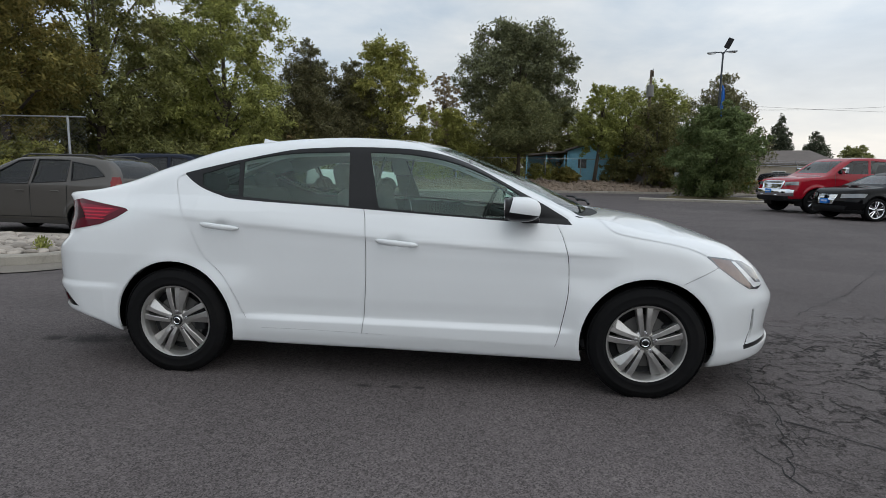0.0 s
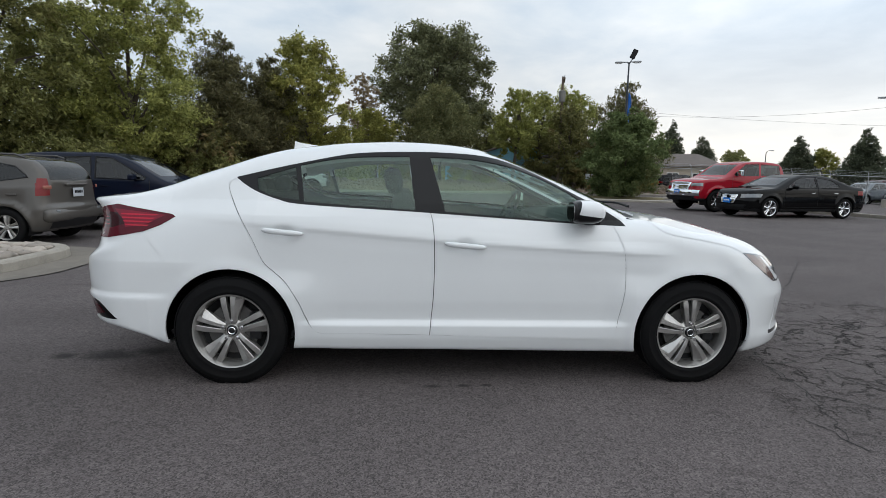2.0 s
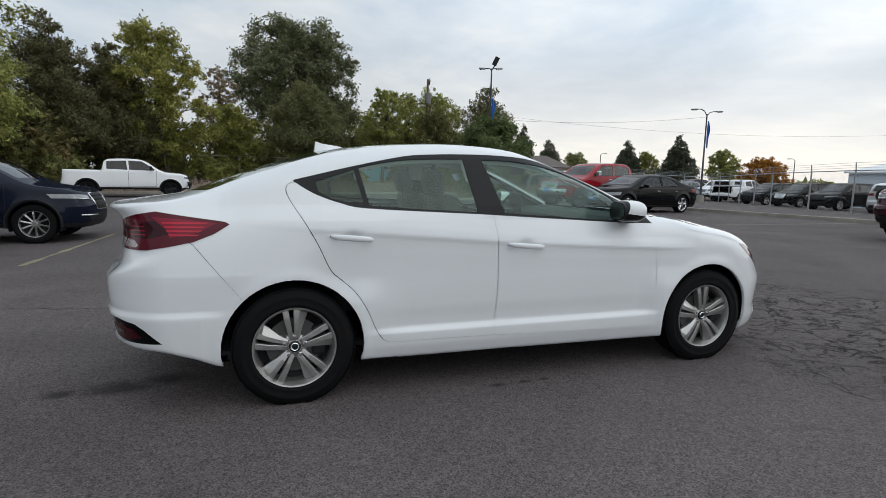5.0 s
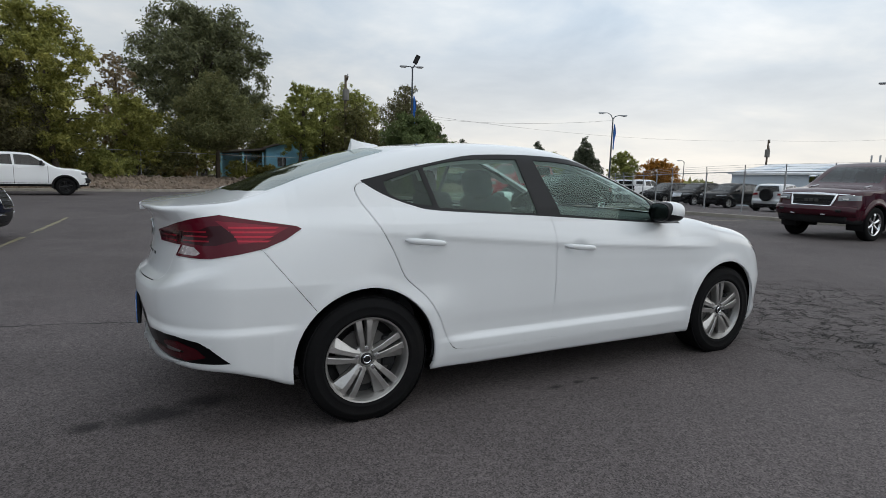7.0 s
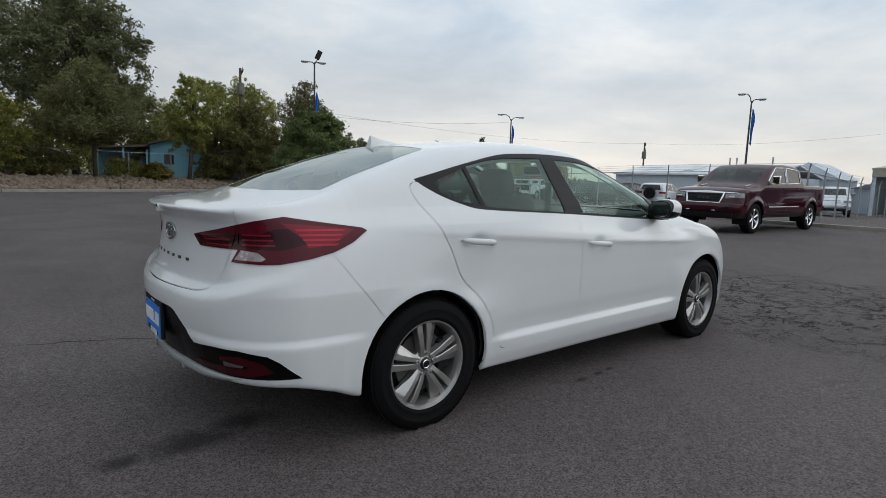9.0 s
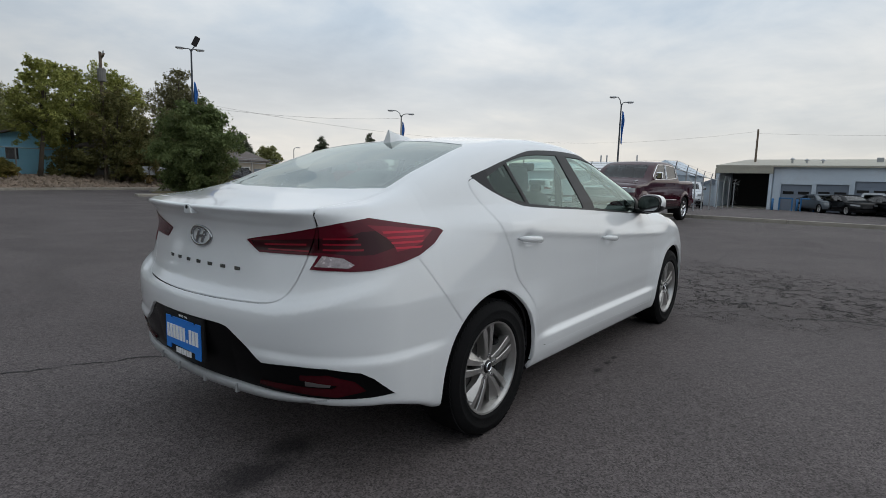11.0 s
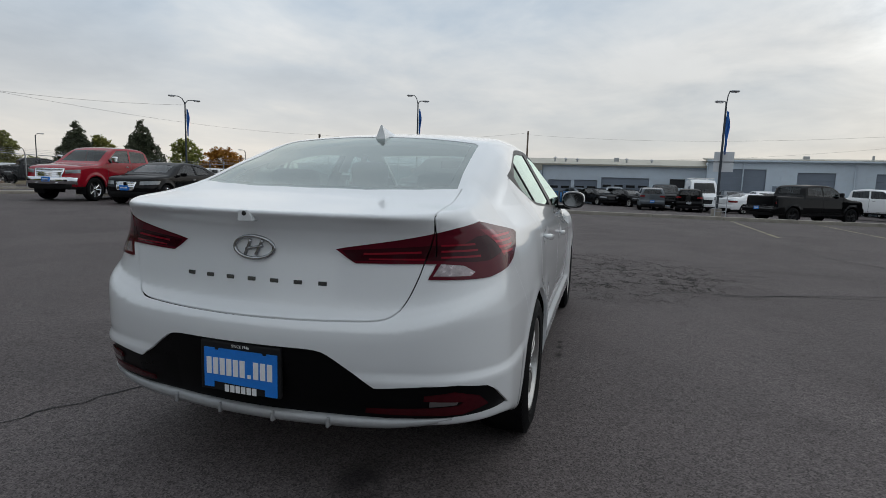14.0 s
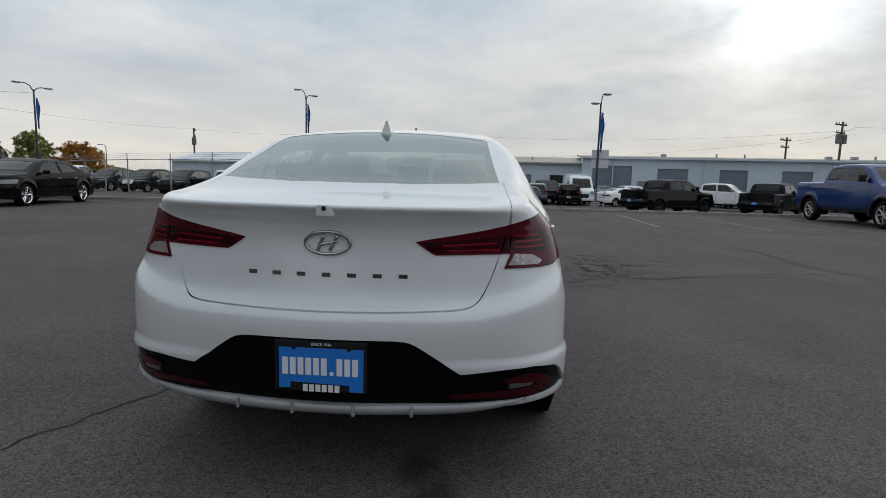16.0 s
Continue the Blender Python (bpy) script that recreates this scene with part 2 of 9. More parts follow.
floor_line = curve((-2.4, 0.335), (-2.02, 0.325), (-1.84, 0.28), (-1.70, 0.225), (-1.0, 0.200), (0.0, 0.19), (1.0, 0.18), (1.7, 0.175), (2.1, 0.195), (2.3, 0.21))
crease_fade = curve((-1.0, 0.0), (-0.72, 1.0), (0.78, 1.0), (0.98, 0.0))
shoulder_fade = curve((-1.62, 0.0), (-1.30, 0.55), (-0.95, 1.0), (0.85, 1.0), (1.25, 0.0))
WHEEL_X, HUB_Z, ARCH = 1.35, 0.308, 0.362


def saloon(x, y, z):
    """Less than nought inside the white saloon's skin."""
    ay = np.abs(y)
    lift = 0.078 * (x + 0.52)                       # the body lines climb towards the tail
    rise = np.clip((z - 0.52) / 0.16, 0, 1)
    rise = rise * rise * (3 - 2 * rise)
    fade = crease_fade(x) * (1 - rise) + shoulder_fade(x) * rise
    zz = np.where(z > 0.6, z + lift * np.clip((z - 0.6) / 0.25, 0, 1) * np.clip((1.05 - z) / 0.08, 0, 1), z)
    width = plan(x) - fade * tuck(zz) - (1 - fade) * tuck_plain(z) - np.clip(-(x + 1.2) / 0.5, 0, 1) * rear_tuck(z)
    for wx in (-WHEEL_X, WHEEL_X):
        far = np.hypot(x - wx, z - HUB_Z)
        width = width + 0.0045 * np.exp(-((far - 0.370) / 0.036) ** 2)
    for hx, hz in ((-1.045, 0.888), (-0.03, 0.826)):  # hollows behind the door handles
        width = width - 0.016 * np.exp(-((x - hx) / 0.055) ** 2 - ((z - hz) / 0.026) ** 2)
    side = ay - width
    top = z - (roof_line(x + bow(x) * y * y) - camber(x) * y * y)
    climb = np.clip((ay - 0.42) / 0.42, 0, 1)
    bent = z - 0.10 * climb * climb * np.clip((z - 0.56) / 0.10, 0, 1) * np.clip((0.93 - z) / 0.10, 0, 1)   # the bumper's ledge climbs round the corner
    tail = tail_line(bent) + 0.27 * y * y - x
    nose = x - (nose_line(z) - 0.42 * y * y)
    under = floor_line(x) - z
    f = smax(side, tail, 0.20)
    # ledge round the lower corners of the rear bumper
    kick = np.clip((0.530 - z) / 0.042, 0, 1)
    f = f - 0.013 * kick * kick * (3 - 2 * kick) * np.clip(-(x + 1.66) / 0.14, 0, 1) * np.clip((ay - 0.30) / 0.2, 0, 1)
    f = smax(f, nose, 0.26)
    lip = np.clip((x + 2.0) / 0.35, 0, 1)
    f = smax(f, top, 0.018 + 0.075 * lip)
    return smax(f, under, 0.03)

# ---- mesh helpers ----
def mesh_object(name, bm, mat, parent=None, label="", smooth=True):
    me = bpy.data.meshes.new(name)
    bm.to_mesh(me)
    bm.free()
    for p in me.polygons:
        p.use_smooth = smooth
    for one in (mat if isinstance(mat, (list, tuple)) else [mat]):
        me.materials.append(one)
    ob = new(name, me)
    if parent is not None:
        ob.parent = parent
    if label:
        ob["label"] = label
    return ob


def part(name, bm, mat, parent, label="", smooth=False):
    return mesh_object(name, bm, mat, parent, label, smooth)


def thing(name, label, category, group="", m=None, kind=""):
    ob = new(name)
    ob.empty_display_size = 0.2
    if m is not None:
        ob.matrix_basis = m
    return tagged(ob, label, category, group, kind)


def raw(verts, faces):
    me = bpy.data.meshes.new("raw")
    me.from_pydata([tuple(v) for v in verts], [], [tuple(f) for f in faces])
    bm = bmesh.new()
    bm.from_mesh(me)
    bpy.data.meshes.remove(me)
    return bm


def box(size, at=(0, 0, 0), bevel=0.0, turn=(0, 0, 0), bm=None, segments=2):
    """A box of that size about the place, its edges rounded."""
    b = bmesh.new()
    bmesh.ops.create_cube(b, size=1.0, matrix=Matrix.Diagonal((*size, 1)))
    if bevel:
        bmesh.ops.bevel(b, geom=b.edges[:], offset=bevel, segments=segments, affect="EDGES", profile=0.5, clamp_overlap=True)
    b.transform(pose(*at, *turn))
    return merge(bm, b)


def merge(bm, b):
    if bm is None:
        return b
    me = bpy.data.meshes.new("tmp")
    b.to_mesh(me)
    b.free()
    bm.from_mesh(me)
    bpy.data.meshes.remove(me)
    return bm


def rod(a, b, r0, r1=None, sides=10, bm=None, caps=True):
    """A round bar from a to b."""
    a, b = Vector(a), Vector(b)
    r1 = r0 if r1 is None else r1
    m = Matrix.Translation((a + b) / 2) @ (b - a).to_track_quat("Z", "Y").to_matrix().to_4x4()
    one = bmesh.new()
    bmesh.ops.create_cone(one, cap_ends=caps, segments=sides, radius1=r0, radius2=r1, depth=(b - a).length, matrix=m)
    return merge(bm, one)


def lathe(profile, sides=48, axis="y", bm=None, at=(0, 0, 0)):
    """Turns (radius, along) pairs about an axis."""
    verts, faces = [], []
    n = len(profile)
    for i in range(sides):
        a = 2 * math.pi * i / sides
        for r, h in profile:
            c, s = r * math.cos(a), r * math.sin(a)
            v = (c, h, s) if axis == "y" else (c, s, h) if axis == "z" else (h, c, s)
            verts.append((v[0] + at[0], v[1] + at[1], v[2] + at[2]))
    for i in range(sides):
        j = (i + 1) % sides
        for k in range(n - 1):
            faces.append((i * n + k, i * n + k + 1, j * n + k + 1, j * n + k))
    b = raw(verts, faces)
    bmesh.ops.remove_doubles(b, verts=b.verts[:], dist=1e-5)
    bmesh.ops.recalc_face_normals(b, faces=b.faces[:])
    return merge(bm, b)


def prism(outline, a, b, axis="y", bm=None, bevel=0.0):
    """A flat outline of (u, v) pairs pushed out along an axis from a to b."""
    def place(u, v, w):
        return (u, w, v) if axis == "y" else (u, v, w) if axis == "z" else (w, u, v)
    n = len(outline)
    verts = [place(u, v, a) for u, v in outline] + [place(u, v, b) for u, v in outline]
    faces = [tuple(range(n)), tuple(range(2 * n - 1, n - 1, -1))] + [(i, n + i, n + (i + 1) % n, (i + 1) % n) for i in range(n)]
    one = raw(verts, faces)
    bmesh.ops.recalc_face_normals(one, faces=one.faces[:])
    if bevel:
        bmesh.ops.bevel(one, geom=one.edges[:], offset=bevel, segments=2, affect="EDGES", clamp_overlap=True)
    return merge(bm, one)


def tube(points, radius, sides=8, bm=None, closed=False):
    """A round bar along points."""
    pts = [Vector(p) for p in points]
    verts, faces = [], []
    n = len(pts)
    side = None
    for i, p in enumerate(pts):
        ahead = (pts[(i + 1) % n] if closed or i < n - 1 else p) - (pts[i - 1] if closed or i else p)
        ahead.normalize()
        if side is None:
            side = ahead.orthogonal().normalized()
        side = (side - ahead * side.dot(ahead)).normalized()
        other = ahead.cross(side)
        r = radius[i] if isinstance(radius, (list, tuple)) else radius
        for k in range(sides):
            a = 2 * math.pi * k / sides
            verts.append(p + r * (math.cos(a) * side + math.sin(a) * other))
    for i in range(n if closed else n - 1):
        j = (i + 1) % n
        for k in range(sides):
            q = (k + 1) % sides
            faces.append((i * sides + k, i * sides + q, j * sides + q, j * sides + k))
    if not closed:
        faces += [tuple(range(sides))[::-1], tuple((n - 1) * sides + k for k in range(sides))]
    return merge(bm, raw(verts, faces))


# ---- the skin of a body as a mesh ----
def gradient(fn, p, e=0.002):
    g = np.empty_like(p)
    for k in range(3):
        d = np.zeros(3)
        d[k] = e
        a, b = p + d, p - d
        g[:, k] = (fn(a[:, 0], a[:, 1], a[:, 2]) - fn(b[:, 0], b[:, 1], b[:, 2])) / (2 * e)
    return g


def skin(fn, low, high, h, settle=3):
    """Half a body (y <= 0) as points and four-sided faces: one point in each cell that the skin passes."""
    axes = [np.arange(a, b + h, h) for a, b in zip(low, high)]
    gx, gy, gz = np.meshgrid(*axes, indexing="ij")
    v = fn(gx, gy, gz)
    inside = v < 0
    nx, ny, nz = v.shape
    count = np.zeros((nx - 1, ny - 1, nz - 1))
    total = np.zeros((nx - 1, ny - 1, nz - 1, 3))
    grid = np.stack([gx, gy, gz], -1)
    for axis in range(3):
        lo = [slice(None)] * 3
        hi = [slice(None)] * 3
        lo[axis], hi[axis] = slice(0, -1), slice(1, None)
        lo, hi = tuple(lo), tuple(hi)
        cross = inside[lo] != inside[hi]
        with np.errstate(divide="ignore", invalid="ignore"):
            u = np.where(cross, v[lo] / (v[lo] - v[hi]), 0)
        at = grid[lo] + u[..., None] * (grid[hi] - grid[lo])
        others = [k for k in range(3) if k != axis]
        for da in (0, 1):
            for db in (0, 1):
                s = [slice(None)] * 3
                s[others[0]] = slice(da, da + v.shape[others[0]] - 1)
                s[others[1]] = slice(db, db + v.shape[others[1]] - 1)
                c = cross[tuple(s)]
                count += c
                total += np.where(c[..., None], at[tuple(s)], 0)
    has = count > 0
    index = -np.ones(has.shape, int)
    index[has] = np.arange(has.sum())
    points = total[has] / count[has][:, None]
    for _ in range(settle):
        g = gradient(fn, points)
        f = fn(points[:, 0], points[:, 1], points[:, 2])
        step = -(f / np.maximum((g ** 2).sum(1), 0.05))[:, None] * g
        size = np.linalg.norm(step, axis=1, keepdims=True)
        points = points + step * np.minimum(1, 0.5 * h / np.maximum(size, 1e-9))
    faces = []
    for axis in range(3):
        a, b = [k for k in range(3) if k != axis]
        lo = [slice(None)] * 3
        hi = [slice(None)] * 3
        lo[axis], hi[axis] = slice(0, -1), slice(1, None)
        for s in (lo, hi):
            s[a] = slice(1, -1)
            s[b] = slice(1, -1)
        first = inside[tuple(lo)]
        cross = first != inside[tuple(hi)]
        where = np.argwhere(cross)
        out = first[cross]
        corner = where.copy()
        corner[:, a] += 1
        corner[:, b] += 1
        quad = []
        for da, db in ((-1, -1), (0, -1), (0, 0), (-1, 0)):
            c = corner.copy()
            c[:, a] += da
            c[:, b] += db
            quad.append(index[c[:, 0], c[:, 1], c[:, 2]])
        quad = np.stack(quad, 1)
        flip = out if axis != 1 else ~out
        quad[~flip] = quad[~flip][:, ::-1]
        faces.append(quad)
    faces = np.concatenate(faces)
    return points, faces[(faces >= 0).all(1)]


def half_skin(fn, low, high, h, settle=3):
    points, faces = skin(fn, low, high, h, settle)
    bm = raw(points.tolist(), faces.tolist())
    bmesh.ops.bisect_plane(bm, geom=bm.verts[:] + bm.edges[:] + bm.faces[:], plane_co=(0, 0, 0), plane_no=(0, 1, 0), clear_outer=True)
    bm.faces.layers.int.new("region")
    return bm


ALONG = {"side": lambda c: (c.x, c.z), "rear": lambda c: (c.y, c.z), "top": lambda c: (c.x, c.y), "slant": lambda c: ((c.x - c.y) * 0.70711, c.z)}
NORMAL = {"side": lambda u, v: (u, 0, v), "rear": lambda u, v: (0, u, v), "top": lambda u, v: (u, v, 0), "slant": lambda u, v: (u * 0.70711, -u * 0.70711, v)}
BACK = {"side": lambda u, v: (u, 0, v), "rear": lambda u, v: (0, u, v), "top": lambda u, v: (u, v, 0), "slant": lambda u, v: (u * 1.41421, 0, v)}


def within(u, v, outline):
    hit, j = False, len(outline) - 1
    for i, (a, b) in enumerate(outline):
        c, d = outline[j]
        if (b > v) != (d > v) and u < (c - a) * (v - b) / (d - b) + a:
            hit = not hit
        j = i
    return hit


def mark(bm, outline, view, region, where=None, over=(0,)):
    """Cuts the skin along an outline seen from one side and gives the faces inside it a region number."""
    layer = bm.faces.layers.int["region"]
    flat = ALONG[view]
    us, vs = [p[0] for p in outline], [p[1] for p in outline]
    lo_u, hi_u, lo_v, hi_v = min(us) - 0.06, max(us) + 0.06, min(vs) - 0.06, max(vs) + 0.06
    pool = []
    for f in bm.faces:
        if f[layer] not in over:
            continue
        c = f.calc_center_median()
        u, v = flat(c)
        if lo_u < u < hi_u and lo_v < v < hi_v and (where is None or where(c)):
            pool.append(f)
    n = len(outline)
    for i in range(n):
        (a, b), (c, d) = outline[i], outline[(i + 1) % n]
        if abs(a - c) + abs(b - d) < 1e-7:
            continue
        near, rest = [], []
        u0, u1, v0, v1 = min(a, c) - 1e-4, max(a, c) + 1e-4, min(b, d) - 1e-4, max(b, d) + 1e-4
        for f in pool:
            q = [flat(vert.co) for vert in f.verts]
            if max(p[0] for p in q) < u0 or min(p[0] for p in q) > u1 or max(p[1] for p in q) < v0 or min(p[1] for p in q) > v1:
                rest.append(f)
            else:
                near.append(f)
        if not near:
            continue
        geom = list({e for f in near for e in f.edges}) + list({w for f in near for w in f.verts}) + near
        cut = bmesh.ops.bisect_plane(bm, geom=geom, dist=1e-6, plane_co=BACK[view](a, b), plane_no=NORMAL[view](-(d - b), c - a))
        pool = rest + [g for g in cut["geom"] if isinstance(g, bmesh.types.BMFace)]
    for f in pool:
        if f.is_valid and f[layer] in over:
            u, v = flat(f.calc_center_median())
            if within(u, v, outline):
                f[layer] = region


def band(line, width):
    """The outline of a narrow strip along a line."""
    left, right = [], []
    for i, (u, v) in enumerate(line):
        a, b = line[max(i - 1, 0)], line[min(i + 1, len(line) - 1)]
        du, dv = b[0] - a[0], b[1] - a[1]
        k = width / 2 / max(math.hypot(du, dv), 1e-9)
        left.append((u - dv * k, v + du * k))
        right.append((u + dv * k, v - du * k))
    return left + right[::-1]


def smooth_line(line, steps=4):
    """A finer line through the same places."""
    out = []
    n = len(line)
    for i in range(n - 1):
        p0, p1, p2, p3 = line[max(i - 1, 0)], line[i], line[i + 1], line[min(i + 2, n - 1)]
        for s in range(steps):
            u = s / steps
            out.append(tuple(0.5 * (2 * p1[k] + (p2[k] - p0[k]) * u + (2 * p0[k] - 5 * p1[k] + 4 * p2[k] - p3[k]) * u * u
                                    + (3 * p1[k] - p0[k] - 3 * p2[k] + p3[k]) * u ** 3) for k in range(2)))
    return out + [line[-1]]


def take(bm, regions, fn, push=0.0, mirror="none", flip=False, keep=None, thick=0.0):
    """A mesh of the faces of some regions, moved in or out along the skin's normal, with the skin's own smooth normals.
    mirror: 'none' (y < 0), 'left' (the other side) or 'both'. thick: a rim turned in by that much."""
    layer = bm.faces.layers.int["region"]
    chosen = [f for f in bm.faces if f[layer] in regions and (keep is None or keep(f.calc_center_median()))]
    number, verts, faces = {}, [], []
    for f in chosen:
        row = []
        for v in f.verts:
            if v not in number:
                number[v] = len(verts)
                verts.append(v.co[:])
            row.append(number[v])
        faces.append(row[::-1] if flip else row)
    if not verts:
        return None
    p = np.array(verts)
    g = gradient(fn, p)
    g /= np.maximum(np.linalg.norm(g, axis=1, keepdims=True), 1e-9)
    g[np.abs(p[:, 1]) < 1e-4, 1] = 0
    p = p + push * g
    if thick:
        seen = {}
        for row in faces:
            for a, b in zip(row, row[1:] + row[:1]):
                seen[(a, b)] = 1
        rim = [(a, b) for a, b in seen if (b, a) not in seen and not (abs(p[a][1]) < 1e-4 and abs(p[b][1]) < 1e-4)]
        base = {}
        extra, normals = [], []
        for a, b in rim:
            for k in (a, b):
                if k not in base:
                    base[k] = len(p) + len(extra)
                    extra.append(p[k] - thick * g[k])
                    normals.append(g[k])
            faces.append([b, a, base[a], base[b]])
        if extra:
            p = np.vstack([p, extra])
            g = np.vstack([g, normals])
    sign = -1.0 if flip else 1.0
    if mirror in ("left", "both"):
        q, gq = p * (1, -1, 1), g * (1, -1, 1)
        other = [r[::-1] for r in faces]
        if mirror == "left":
            p, g, faces = q, gq, other
        else:
            middle = np.abs(p[:, 1]) < 1e-4
            remap = np.arange(len(p)) + len(p)
            remap[middle] = np.arange(len(p))[middle]
            faces = faces + [[int(remap[i]) for i in r] for r in other]
            p, g = np.vstack([p, q]), np.vstack([g, gq])
    me = bpy.data.meshes.new("skin")
    me.from_pydata(p.tolist(), [], faces)
    for poly in me.polygons:
        poly.use_smooth = True
    me.normals_split_custom_set_from_vertices((g * sign).tolist())
    return me


def skin_part(name, me, mat, parent, label=""):
    if me is None:
        return None
    me.name = name
    me.materials.append(mat)
    ob = new(name, me)
    ob.parent = parent
    if label:
        ob["label"] = label
    return ob

# ---- the white saloon in the middle of the lot ----
def twin_spoke(rim, turn, r_rim, face, s):
    """Two parallel blades with a slot between: a slim one, and a broad one whose trailing side falls away in a facet that widens to a point at the rim."""
    k = r_rim / 0.205
    ca, sa = math.cos(turn), math.sin(turn)
    r0, r1 = 0.040 * k, 0.193 * k
    blades = (
        ((0.0, 0.0025, 0.0240, 0.0240), (0.30, 0.0050, 0.0300, 0.0300), (0.72, 0.0095, 0.0400, 0.0400), (1.0, 0.0110, 0.0430, 0.0430)),
        ((0.0, -0.0025, -0.0240, -0.0290), (0.30, -0.0050, -0.0280, -0.0430), (0.66, -0.0085, -0.0350, -0.0700), (0.84, -0.0105, -0.0410, -0.0820), (1.0, -0.0115, -0.0500, -0.0560)),
    )
    for rows in blades:
        verts, faces = [], []
        out = 1 if rows[0][1] > 0 else -1
        for u, inner, crest, edge in rows:
            r = r0 + (r1 - r0) * u
            top = face - 0.010 + 0.010 * min(u / 0.35, 1.0) - 0.004 * max(u - 0.7, 0) / 0.3
            fall = 0.004 if abs(edge - crest) < 1e-6 else 0.005 + 0.022 * min(u / 0.7, 1.0)
            ring = [(inner * k, top - 0.040), (inner * k, top - 0.003), (inner * k + out * 0.003, top), (crest * k - out * 0.003, top - 0.001), (edge * k, top - fall), (edge * k, top - 0.045)]
            for t, h in ring:
                verts.append((r * ca - t * sa, s * h, r * sa + t * ca))
        n = len(rows)
        for i in range(n - 1):
            for j in range(6):
                faces.append((i * 6 + j, i * 6 + (j + 1) % 6, i * 6 + 6 + (j + 1) % 6, i * 6 + 6 + j))
        faces += [tuple(range(6)), tuple(range(n * 6 - 6, n * 6))]
        b = raw(verts, faces)
        bmesh.ops.recalc_face_normals(b, faces=b.faces[:])
        merge(rim, b)


